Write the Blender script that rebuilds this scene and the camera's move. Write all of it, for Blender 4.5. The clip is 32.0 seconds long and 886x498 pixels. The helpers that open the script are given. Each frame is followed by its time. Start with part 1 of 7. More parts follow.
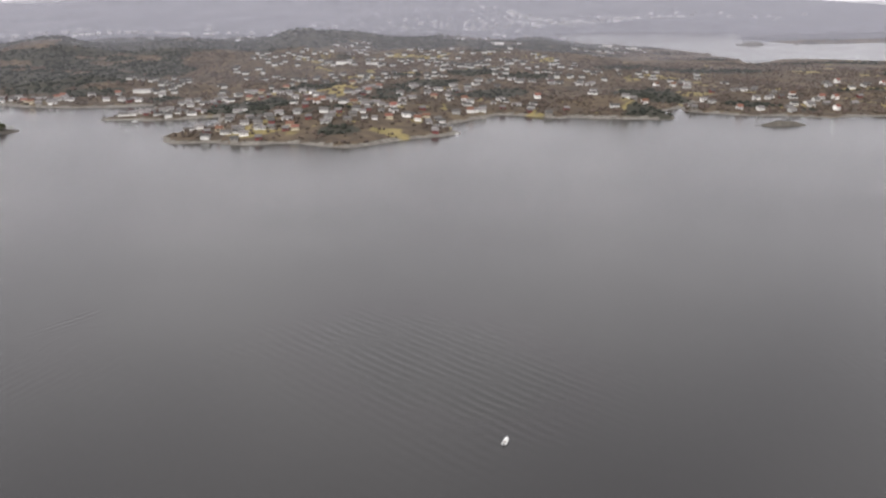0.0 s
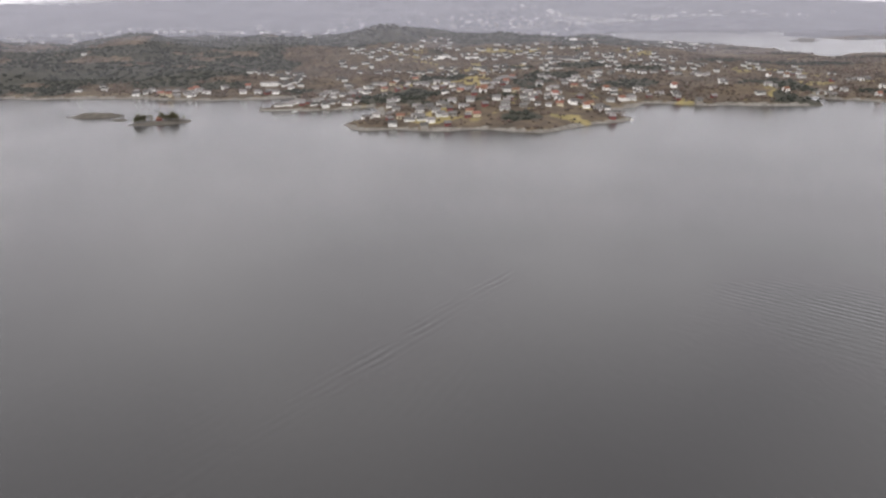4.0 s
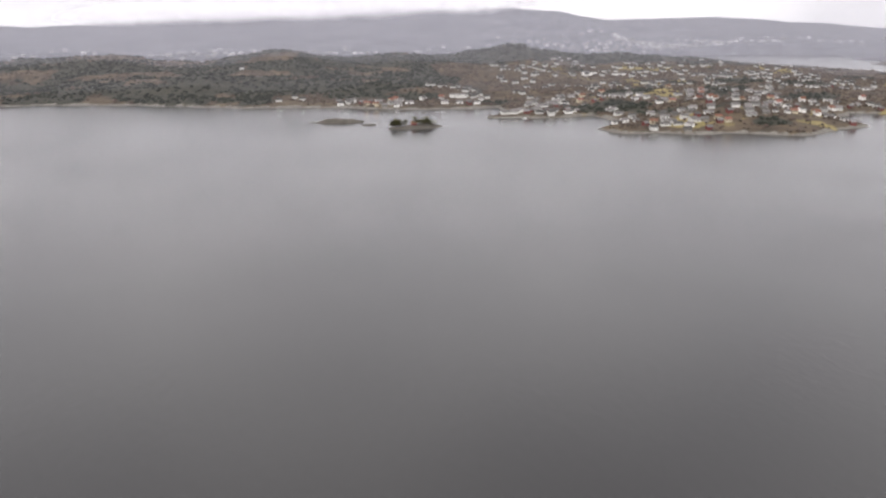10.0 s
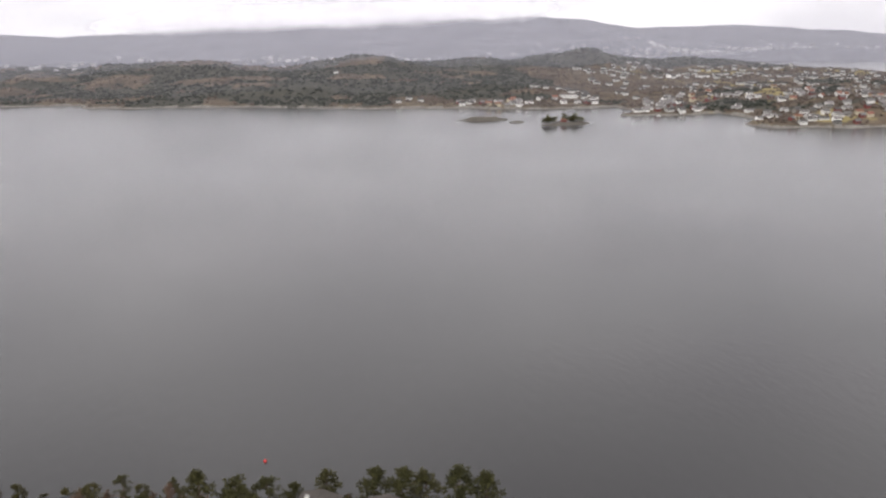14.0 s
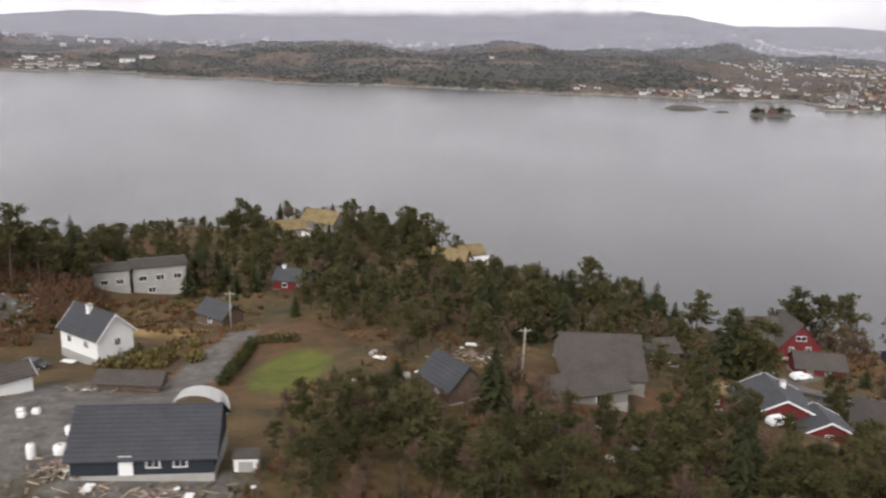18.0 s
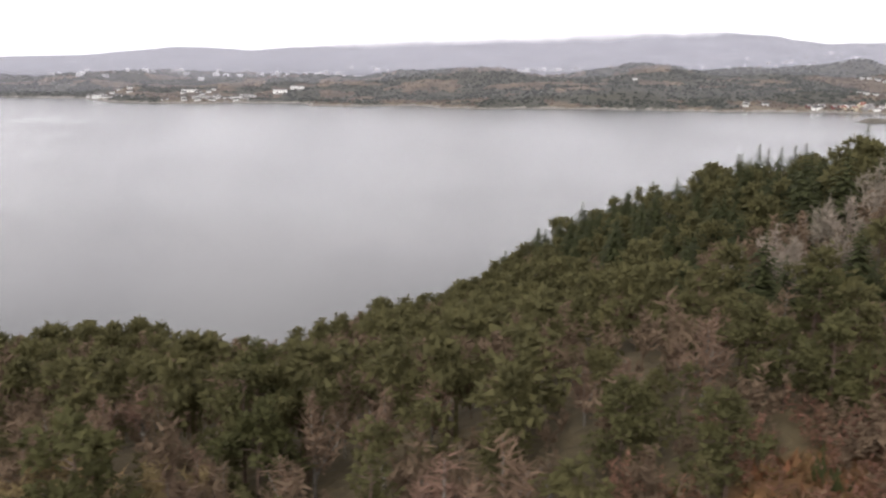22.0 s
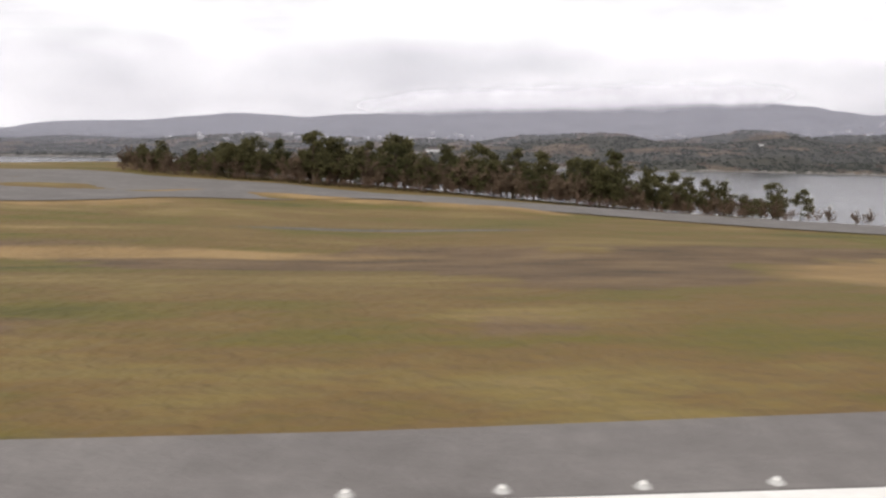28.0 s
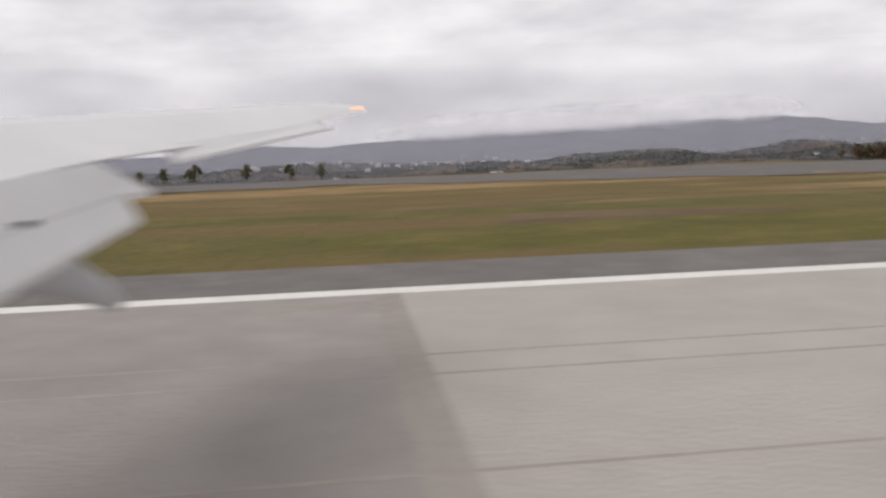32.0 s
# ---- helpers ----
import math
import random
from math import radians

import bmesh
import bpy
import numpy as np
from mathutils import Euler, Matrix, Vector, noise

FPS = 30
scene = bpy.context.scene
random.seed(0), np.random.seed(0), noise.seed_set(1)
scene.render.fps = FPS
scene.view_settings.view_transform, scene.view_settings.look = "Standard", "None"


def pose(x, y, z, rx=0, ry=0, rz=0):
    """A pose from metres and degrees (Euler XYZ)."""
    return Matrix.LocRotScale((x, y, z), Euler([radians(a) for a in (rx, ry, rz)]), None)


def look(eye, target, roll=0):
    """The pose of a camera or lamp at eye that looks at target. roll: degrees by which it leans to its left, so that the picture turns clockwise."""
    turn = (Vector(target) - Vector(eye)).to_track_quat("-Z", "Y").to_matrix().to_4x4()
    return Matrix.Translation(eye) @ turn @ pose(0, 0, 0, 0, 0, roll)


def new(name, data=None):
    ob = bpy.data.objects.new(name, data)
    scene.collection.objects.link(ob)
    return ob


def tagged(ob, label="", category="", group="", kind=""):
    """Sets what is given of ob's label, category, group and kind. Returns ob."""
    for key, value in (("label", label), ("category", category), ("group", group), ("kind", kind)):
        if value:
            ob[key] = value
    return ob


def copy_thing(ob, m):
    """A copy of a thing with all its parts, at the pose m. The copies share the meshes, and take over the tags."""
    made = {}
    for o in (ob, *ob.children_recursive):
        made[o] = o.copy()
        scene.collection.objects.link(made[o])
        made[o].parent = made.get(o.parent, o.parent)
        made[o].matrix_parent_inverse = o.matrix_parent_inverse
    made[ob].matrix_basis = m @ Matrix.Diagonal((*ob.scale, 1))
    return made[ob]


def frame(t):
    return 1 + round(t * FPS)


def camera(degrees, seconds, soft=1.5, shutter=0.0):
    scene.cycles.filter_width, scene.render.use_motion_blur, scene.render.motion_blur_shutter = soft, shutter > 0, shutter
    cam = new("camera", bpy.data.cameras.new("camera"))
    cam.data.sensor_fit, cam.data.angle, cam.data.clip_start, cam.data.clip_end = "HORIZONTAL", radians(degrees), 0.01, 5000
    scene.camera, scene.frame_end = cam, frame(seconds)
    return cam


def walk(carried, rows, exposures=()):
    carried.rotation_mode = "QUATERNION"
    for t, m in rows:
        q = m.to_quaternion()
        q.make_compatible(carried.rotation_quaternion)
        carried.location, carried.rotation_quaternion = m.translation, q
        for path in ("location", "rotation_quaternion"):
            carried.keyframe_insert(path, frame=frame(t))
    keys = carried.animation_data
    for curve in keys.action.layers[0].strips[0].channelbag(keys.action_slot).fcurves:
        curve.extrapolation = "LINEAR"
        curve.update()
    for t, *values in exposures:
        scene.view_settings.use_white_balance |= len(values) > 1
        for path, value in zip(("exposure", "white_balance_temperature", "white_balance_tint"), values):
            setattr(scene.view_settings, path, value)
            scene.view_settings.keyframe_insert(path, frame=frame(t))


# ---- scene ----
# The place is laid out in metres of the real ground and built at the ratio K.
K = 0.51
cam = camera(54.98, 32.0, soft=2.4, shutter=0.1)
PATH = [
    (0, pose(19.82, 1.60, 105.31, 72.71, 0.44, -5.22)),
    (0.5, pose(0.52, 1.60, 104.18, 72.62, 0.51, -5.54)),
    (1, pose(-18.60, 1.60, 103.05, 72.74, 0.53, -5.89)),
    (1.5, pose(-37.54, 1.60, 101.92, 72.82, 0.71, -6.20)),
    (2, pose(-56.33, 1.59, 100.79, 73.06, 0.74, -6.63)),
    (2.5, pose(-74.96, 1.58, 99.65, 73.09, 0.58, -6.79)),
    (3, pose(-93.45, 1.56, 98.52, 72.99, 0.61, -6.85)),
    (3.5, pose(-111.80, 1.54, 97.39, 72.89, 0.70, -6.83)),
    (4.17, pose(-136.21, 1.51, 95.87, 73.00, 0.57, -6.92)),
    (4.83, pose(-160.07, 1.48, 94.38, 73.17, 0.38, -7.07)),
    (5.5, pose(-184.10, 1.44, 92.87, 73.30, 0.23, -7.17)),
    (6, pose(-201.93, 1.40, 91.74, 73.43, 0.15, -7.27)),
    (6.5, pose(-219.68, 1.36, 90.62, 73.54, 0.17, -7.31)),
    (7, pose(-237.36, 1.32, 89.50, 73.73, 0.15, -7.38)),
    (7.5, pose(-254.96, 1.28, 88.39, 73.75, 0.18, -7.42)),
    (8, pose(-272.51, 1.23, 87.28, 73.69, 0.18, -7.58)),
    (8.5, pose(-290.00, 1.18, 86.18, 73.36, 0.12, -7.70)),
    (9, pose(-307.44, 1.12, 85.09, 73.27, 0.26, -7.86)),
    (9.5, pose(-324.84, 1.06, 84.00, 74.14, 0.54, -7.95)),
    (10, pose(-342.20, 1.00, 82.92, 74.87, 0.17, -8.25)),
    (10.5, pose(-359.53, 0.94, 81.84, 75.23, 0.06, -8.40)),
    (11, pose(-376.82, 0.87, 80.77, 74.14, -0.00, -8.71)),
    (11.5, pose(-394.09, 0.80, 79.72, 74.51, 0.27, -8.88)),
    (12, pose(-411.34, 0.72, 78.67, 74.99, 0.11, -9.08)),
    (12.5, pose(-428.56, 0.64, 77.63, 74.95, 0.33, -9.23)),
    (13, pose(-445.77, 0.56, 76.60, 75.17, 0.29, -9.39)),
    (13.5, pose(-462.97, 0.48, 75.58, 75.73, 0.47, -9.51)),
    (14.17, pose(-486.00, 0.36, 74.24, 75.53, 0.30, -9.48)),
    (14.83, pose(-508.66, 0.23, 72.93, 75.20, 0.02, -9.39)),
    (15.5, pose(-531.66, 0.10, 71.63, 75.03, -0.23, -9.27)),
    (16, pose(-548.81, -0.00, 70.67, 75.85, -0.91, -8.41)),
    (16.5, pose(-565.96, -0.11, 69.73, 74.71, -0.80, -8.90)),
    (17, pose(-583.10, -0.21, 68.80, 76.15, -1.54, -9.93)),
    (17.5, pose(-600.24, -0.33, 67.89, 75.95, -1.44, -8.25)),
    (18, pose(-617.36, -0.44, 66.99, 75.05, -1.68, -6.29)),
    (18.5, pose(-634.48, -0.56, 66.11, 75.28, -1.30, -4.44)),
    (19, pose(-651.60, -0.68, 65.24, 76.62, -1.20, -4.00)),
    (19.5, pose(-668.70, -0.81, 64.39, 77.36, -0.75, -3.78)),
    (20, pose(-685.78, -0.94, 63.56, 77.71, -0.66, -3.84)),
    (20.5, pose(-702.85, -1.07, 62.75, 76.09, -0.63, -3.59)),
    (21, pose(-719.91, -1.20, 61.96, 77.04, -0.43, -3.75)),
    (21.5, pose(-736.94, -1.34, 61.18, 77.27, -0.13, -3.71)),
    (22, pose(-753.95, -1.48, 60.43, 76.87, -0.04, -3.87)),
    (22.5, pose(-770.93, -1.63, 59.69, 76.75, 0.12, -4.12)),
    (23, pose(-787.87, -1.78, 58.98, 76.77, 0.20, -4.32)),
    (23.5, pose(-804.78, -1.93, 58.28, 77.16, 0.04, -4.67)),
    (24, pose(-821.65, -2.09, 57.61, 77.38, 0.31, -5.58)),
    (24.5, pose(-838.47, -2.25, 56.96, 77.94, 0.06, -6.05)),
    (25.17, pose(-860.92, -2.46, 56.58, 79.10, -0.06, -6.01)),
    (25.83, pose(-882.93, -2.68, 56.05, 80.24, -0.18, -5.98)),
    (26.5, pose(-905.15, -2.91, 55.45, 81.40, -0.30, -5.94)),
    (27, pose(-921.64, -3.09, 54.77, 81.21, -0.50, -5.76)),
    (27.5, pose(-938.05, -3.27, 54.06, 81.09, -0.66, -5.55)),
    (28, pose(-954.36, -3.45, 53.33, 81.41, -0.51, -5.06)),
    (28.5, pose(-970.56, -3.64, 52.70, 81.96, -0.58, -4.47)),
    (29, pose(-986.66, -3.83, 52.27, 82.04, -0.60, -5.27)),
    (29.5, pose(-1002.64, -4.02, 51.83, 82.24, -0.73, -5.32)),
    (30, pose(-1018.44, -4.21, 51.41, 82.54, -0.39, -5.60)),
    (30.5, pose(-1034.10, -4.41, 51.05, 82.57, 0.46, -5.96)),
    (31, pose(-1049.69, -4.62, 50.75, 82.62, 0.37, -6.14)),
    (31.5, pose(-1065.29, -4.82, 50.51, 83.23, 0.75, -7.07)),
    (32, pose(-1080.71, -5.03, 50.31, 83.16, 1.86, -7.03)),
]
walk(cam, PATH, exposures=((0.0, 1.14), (8.0, 1.17), (16.0, 1.16), (18.5, 1.18), (20.0, 1.36), (21.0, 1.55), (22.5, 1.58), (24.3, 1.58), (26.5, 0.94), (28.0, 0.94), (29.0, 0.94), (30.5, 0.7), (32.0, 0.5)))

# ---- sky and light ----
SUN_EL, SUN_AZ = radians(38), radians(205)
world = bpy.data.worlds.new("overcast_sky")
scene.world = world
world.use_nodes = True
wn, wl = world.node_tree.nodes, world.node_tree.links
wn.clear()
w_out = wn.new("ShaderNodeOutputWorld")
w_sky = wn.new("ShaderNodeTexSky")
w_sky.sky_type = 'NISHITA'
w_sky.sun_disc = False
w_sky.sun_elevation, w_sky.sun_rotation = SUN_EL, SUN_AZ
w_bg1 = wn.new("ShaderNodeBackground")
w_bg1.inputs["Strength"].default_value = 0.06
wl.new(w_sky.outputs[0], w_bg1.inputs["Color"])
w_co = wn.new("ShaderNodeTexCoord")
w_map = wn.new("ShaderNodeMapping")
w_map.inputs["Scale"].default_value = (1.6, 1.6, 5.0)
wl.new(w_co.outputs["Generated"], w_map.inputs["Vector"])
w_no = wn.new("ShaderNodeTexNoise")
w_no.inputs["Scale"].default_value = 2.6
w_no.inputs["Detail"].default_value = 6.0
w_no.inputs["Roughness"].default_value = 0.5
wl.new(w_map.outputs[0], w_no.inputs["Vector"])
w_ra = wn.new("ShaderNodeValToRGB")
w_ra.color_ramp.elements[0].position, w_ra.color_ramp.elements[0].color = 0.34, (0.60, 0.58, 0.605, 1)
w_ra.color_ramp.elements[1].position, w_ra.color_ramp.elements[1].color = 0.62, (0.94, 0.905, 0.915, 1)
wl.new(w_no.outputs["Fac"], w_ra.inputs[0])
w_bg2 = wn.new("ShaderNodeBackground")
w_bg2.inputs["Strength"].default_value = 0.82
w_sep = wn.new("ShaderNodeSeparateXYZ")
wl.new(w_co.outputs["Generated"], w_sep.inputs[0])
w_up = wn.new("ShaderNodeMapRange")
w_up.inputs["From Min"].default_value, w_up.inputs["From Max"].default_value = 0.02, 0.6
w_up.inputs["To Min"].default_value, w_up.inputs["To Max"].default_value = 1.0, 0.52
wl.new(w_sep.outputs["Z"], w_up.inputs["Value"])
w_mul = wn.new("ShaderNodeVectorMath")
w_mul.operation = 'SCALE'
wl.new(w_ra.outputs[0], w_mul.inputs[0])
wl.new(w_up.outputs[0], w_mul.inputs["Scale"])
wl.new(w_mul.outputs[0], w_bg2.inputs["Color"])
w_mix = wn.new("ShaderNodeMixShader")
w_mix.inputs[0].default_value = 0.93
wl.new(w_bg1.outputs[0], w_mix.inputs[1])
wl.new(w_bg2.outputs[0], w_mix.inputs[2])
wl.new(w_mix.outputs[0], w_out.inputs["Surface"])

sun = new("sun", bpy.data.lights.new("sun", "SUN"))
sun.data.energy, sun.data.angle, sun.data.color = 1.5, radians(35), (1.0, 0.97, 0.93)
sun.matrix_world = look((0, 0, 300), (-300 * math.sin(SUN_AZ) / math.tan(SUN_EL), -300 * math.cos(SUN_AZ) / math.tan(SUN_EL), 0))

# ---- materials ----
MATS = {}


def material(name, stops, scale=0.5, rough=0.85, bump=0.0, bump_scale=None, fine=6.0, metal=0.0, random_tint=0.0, spec=0.3, island=0.0, leaf=0.0):
    """Colour from noise at two scales (stops: position, colour), with bump; metres are those of the built place."""
    if name in MATS:
        return MATS[name]
    m = bpy.data.materials.new(name)
    m.use_nodes = True
    n, l = m.node_tree.nodes, m.node_tree.links
    b = n["Principled BSDF"]
    b.inputs["Roughness"].default_value = rough
    b.inputs["Metallic"].default_value = metal
    b.inputs["Specular IOR Level"].default_value = spec
    geo = n.new("ShaderNodeNewGeometry")
    n1 = n.new("ShaderNodeTexNoise")
    n1.inputs["Scale"].default_value = scale
    n1.inputs["Detail"].default_value = 7
    n1.inputs["Roughness"].default_value = 0.62
    n2 = n.new("ShaderNodeTexNoise")
    n2.inputs["Scale"].default_value = scale * fine
    n2.inputs["Detail"].default_value = 4
    for x in (n1, n2):
        l.new(geo.outputs["Position"], x.inputs["Vector"])
    mx = n.new("ShaderNodeMix")
    mx.inputs[0].default_value = 0.4
    l.new(n1.outputs["Fac"], mx.inputs[2])
    l.new(n2.outputs["Fac"], mx.inputs[3])
    ra = n.new("ShaderNodeValToRGB")
    while len(ra.color_ramp.elements) < len(stops):
        ra.color_ramp.elements.new(0.5)
    for e, (p, c) in zip(ra.color_ramp.elements, stops):
        e.position, e.color = p, (*c, 1)
    l.new(mx.outputs[0], ra.inputs[0])
    col = ra.outputs[0]
    if random_tint or island:
        src = n.new("ShaderNodeObjectInfo").outputs["Random"] if random_tint else geo.outputs["Random Per Island"]
        hs = n.new("ShaderNodeHueSaturation")
        amt = random_tint or island
        mr = n.new("ShaderNodeMapRange")
        mr.inputs["To Min"].default_value, mr.inputs["To Max"].default_value = 1 - amt, 1 + amt
        l.new(src, mr.inputs["Value"])
        l.new(mr.outputs[0], hs.inputs["Value"])
        mh = n.new("ShaderNodeMapRange")
        mh.inputs["To Min"].default_value, mh.inputs["To Max"].default_value = 0.5 + amt * 0.06, 0.5 - amt * 0.06
        l.new(src, mh.inputs["Value"])
        l.new(mh.outputs[0], hs.inputs["Hue"])
        l.new(col, hs.inputs["Color"])
        col = hs.outputs[0]
    l.new(col, b.inputs["Base Color"])
    if leaf:
        tl = n.new("ShaderNodeBsdfTranslucent")
        ms = n.new("ShaderNodeMixShader")
        ms.inputs[0].default_value = leaf
        l.new(col, tl.inputs["Color"])
        l.new(b.outputs[0], ms.inputs[1])
        l.new(tl.outputs[0], ms.inputs[2])
        l.new(ms.outputs[0], n["Material Output"].inputs["Surface"])
    if bump:
        n3 = n.new("ShaderNodeTexNoise")
        n3.inputs["Scale"].default_value = bump_scale or scale * fine * 2
        n3.inputs["Detail"].default_value = 6
        l.new(geo.outputs["Position"], n3.inputs["Vector"])
        bp = n.new("ShaderNodeBump")
        bp.inputs["Strength"].default_value = bump
        bp.inputs["Distance"].default_value = 0.3
        l.new(n3.outputs["Fac"], bp.inputs["Height"])
        l.new(bp.outputs[0], b.inputs["Normal"])
    MATS[name] = m
    return m


def two(c, d=0.12):
    """Stops of a near-plain paint: a little darker and lighter than c."""
    return ((0.3, tuple(v * (1 - d) for v in c)), (0.7, tuple(min(1, v * (1 + d)) for v in c)))


def attribute_blend(mat, first, layers):
    """Rebuilds mat's colour: first, overlaid by each (attribute, stops, noise scale) by that mesh attribute."""
    n, l = mat.node_tree.nodes, mat.node_tree.links
    b = n["Principled BSDF"]
    geo = n.new("ShaderNodeNewGeometry")
    col = b.inputs["Base Color"].links[0].from_socket if first is None else None
    for attr, stops, scale, *stretch in layers:
        src = geo.outputs["Position"]
        if stretch:
            mp = n.new("ShaderNodeMapping")
            mp.inputs["Scale"].default_value = (stretch[0], 1, 1)
            l.new(src, mp.inputs["Vector"])
            src = mp.outputs[0]
        no = n.new("ShaderNodeTexNoise")
        no.inputs["Scale"].default_value, no.inputs["Detail"].default_value, no.inputs["Roughness"].default_value = scale, 8, 0.65
        l.new(src, no.inputs["Vector"])
        ra = n.new("ShaderNodeValToRGB")
        while len(ra.color_ramp.elements) < len(stops):
            ra.color_ramp.elements.new(0.5)
        for e, (p, c) in zip(ra.color_ramp.elements, stops):
            e.position, e.color = p, (*c, 1)
        l.new(no.outputs["Fac"], ra.inputs[0])
        at = n.new("ShaderNodeAttribute")
        at.attribute_name = attr
        # a ragged border: the mask meets a finer noise
        no2 = n.new("ShaderNodeTexNoise")
        no2.inputs["Scale"].default_value, no2.inputs["Detail"].default_value = scale * 3, 5
        l.new(geo.outputs["Position"], no2.inputs["Vector"])
        ad = n.new("ShaderNodeMath")
        ad.operation = 'MULTIPLY_ADD'
        ad.inputs[1].default_value = 0.5
        l.new(no2.outputs["Fac"], ad.inputs[0])
        l.new(at.outputs["Fac"], ad.inputs[2])
        mr = n.new("ShaderNodeMapRange")
        mr.inputs["From Min"].default_value, mr.inputs["From Max"].default_value = 0.62, 0.88
        l.new(ad.outputs[0], mr.inputs["Value"])
        mx = n.new("ShaderNodeMix")
        mx.data_type = 'RGBA'
        l.new(mr.outputs[0], mx.inputs[0])
        l.new(col, mx.inputs[6])
        l.new(ra.outputs[0], mx.inputs[7])
        col = mx.outputs[2]
    l.new(col, b.inputs["Base Color"])


# ---- tools ----
RNG = np.random.RandomState(7)
LAT = [np.random.RandomState(40 + i).rand(257, 257) for i in range(6)]


def vnoise(x, y, s):
    t = LAT[s % 6]
    xi, yi = np.floor(x).astype(int), np.floor(y).astype(int)
    u, v = x - xi, y - yi
    u, v = u * u * (3 - 2 * u), v * v * (3 - 2 * v)
    a, b = xi % 256, yi % 256
    return (t[a, b] * (1 - u) + t[a + 1, b] * u) * (1 - v) + (t[a, b + 1] * (1 - u) + t[a + 1, b + 1] * u) * v - 0.5


def fbm(x, y, size, octaves=4, s=0, rough=0.5):
    x, y = np.asarray(x, float), np.asarray(y, float)
    r, amp, f = 0, 1.0, 1.0 / size
    for i in range(octaves):
        r = r + amp * vnoise(x * f + 17.3 * i + 900, y * f + 5.1 * i + 900, s + i)
        amp, f = amp * rough, f * 2.03
    return r


def smooth(a, b, x):
    t = np.clip((np.asarray(x, float) - a) / (b - a), 0, 1)
    return t * t * (3 - 2 * t)


def mesh_object(name, verts, faces, mat=None, shade=True, uniform=False):
    me = bpy.data.meshes.new(name)
    v = np.asarray(verts, np.float32) * K
    f = np.asarray(faces, np.int32)
    k = f.shape[1]
    me.vertices.add(len(v))
    me.vertices.foreach_set("co", v.ravel())
    me.loops.add(f.size)
    me.loops.foreach_set("vertex_index", f.ravel())
    me.polygons.add(len(f))
    me.polygons.foreach_set("loop_start", np.arange(0, f.size, k, dtype=np.int32))
    me.polygons.foreach_set("loop_total", np.full(len(f), k, np.int32))
    me.polygons.foreach_set("use_smooth", np.full(len(f), shade))
    me.update()
    me.validate()
    if mat:
        me.materials.append(mat)
    return new(name, me)


def grid(name, xs, ys, height, mat, masks=()):
    X, Y = np.meshgrid(xs, ys, indexing="ij")
    Z = height(X, Y)
    nx, ny = X.shape
    i = (np.arange(nx - 1)[:, None] * ny + np.arange(ny - 1)[None, :]).ravel()
    ob = mesh_object(name, np.stack([X, Y, Z], -1).reshape(-1, 3), np.stack([i, i + ny, i + ny + 1, i + 1], -1), mat)
    for key, fn in masks:
        a = ob.data.attributes.new(key, 'FLOAT', 'POINT')
        a.data.foreach_set("value", fn(X, Y).astype(np.float32).ravel())
    return ob


def part(name, bm, mat, parent=None, label="", loc=None, smoothed=False):
    """Links a bmesh, in metres of the real thing, as one mesh object under parent."""
    me = bpy.data.meshes.new(name)
    for v in bm.verts:
        v.co *= K
    for f in bm.faces:
        f.smooth = smoothed
    bmesh.ops.recalc_face_normals(bm, faces=bm.faces)
    bm.to_mesh(me)
    bm.free()
    me.materials.append(mat)
    ob = new(name, me)
    if parent:
        ob.parent = parent
    if loc:
        ob.location = Vector(loc) * K
    if label:
        ob["label"] = label
    return ob


def same_part(name, ob, parent, loc, rz=0.0):
    """Another piece on the mesh of ob."""
    o = new(name, ob.data)
    o.parent = parent
    o.location = Vector(loc) * K
    o.rotation_euler = (0, 0, rz)
    return o


def thing(name, label, category, x=0, y=0, z=0, turn=0, group="", kind=""):
    ob = new(name)
    ob.empty_display_size = 0.1
    ob.matrix_basis = pose(x * K, y * K, z * K, 0, 0, turn)
    return tagged(ob, label, category, group, kind)


def box(bm, x0, x1, y0, y1, z0, z1, bevel=0.0):
    r = bmesh.ops.create_cube(bm, size=1.0)
    for v in r["verts"]:
        v.co = Vector((x0 + (v.co.x + 0.5) * (x1 - x0), y0 + (v.co.y + 0.5) * (y1 - y0), z0 + (v.co.z + 0.5) * (z1 - z0)))
    if bevel:
        es = list({e for v in r["verts"] for e in v.link_edges})
        bmesh.ops.bevel(bm, geom=es, offset=bevel, segments=1, affect='EDGES')
    return bm


def boxes(*dims):
    bm = bmesh.new()
    for d in dims:
        box(bm, *d)
    return bm


def tube(bm, pts, radii, n=6):
    """A tapered tube through pts, closed at both ends."""
    rings = []
    for i, p in enumerate(pts):
        p = Vector(p)
        d = (Vector(pts[min(i + 1, len(pts) - 1)]) - Vector(pts[max(i - 1, 0)])).normalized()
        a = d.cross(Vector((0.3, 0.9, 0.2))).normalized()
        b = d.cross(a)
        rings.append([bm.verts.new(p + (a * math.cos(2 * math.pi * k / n) + b * math.sin(2 * math.pi * k / n)) * radii[i]) for k in range(n)])
    for r, s in zip(rings, rings[1:]):
        for k in range(n):
            bm.faces.new((r[k], r[(k + 1) % n], s[(k + 1) % n], s[k]))
    bm.faces.new(rings[0][::-1])
    bm.faces.new(rings[-1])
    return bm


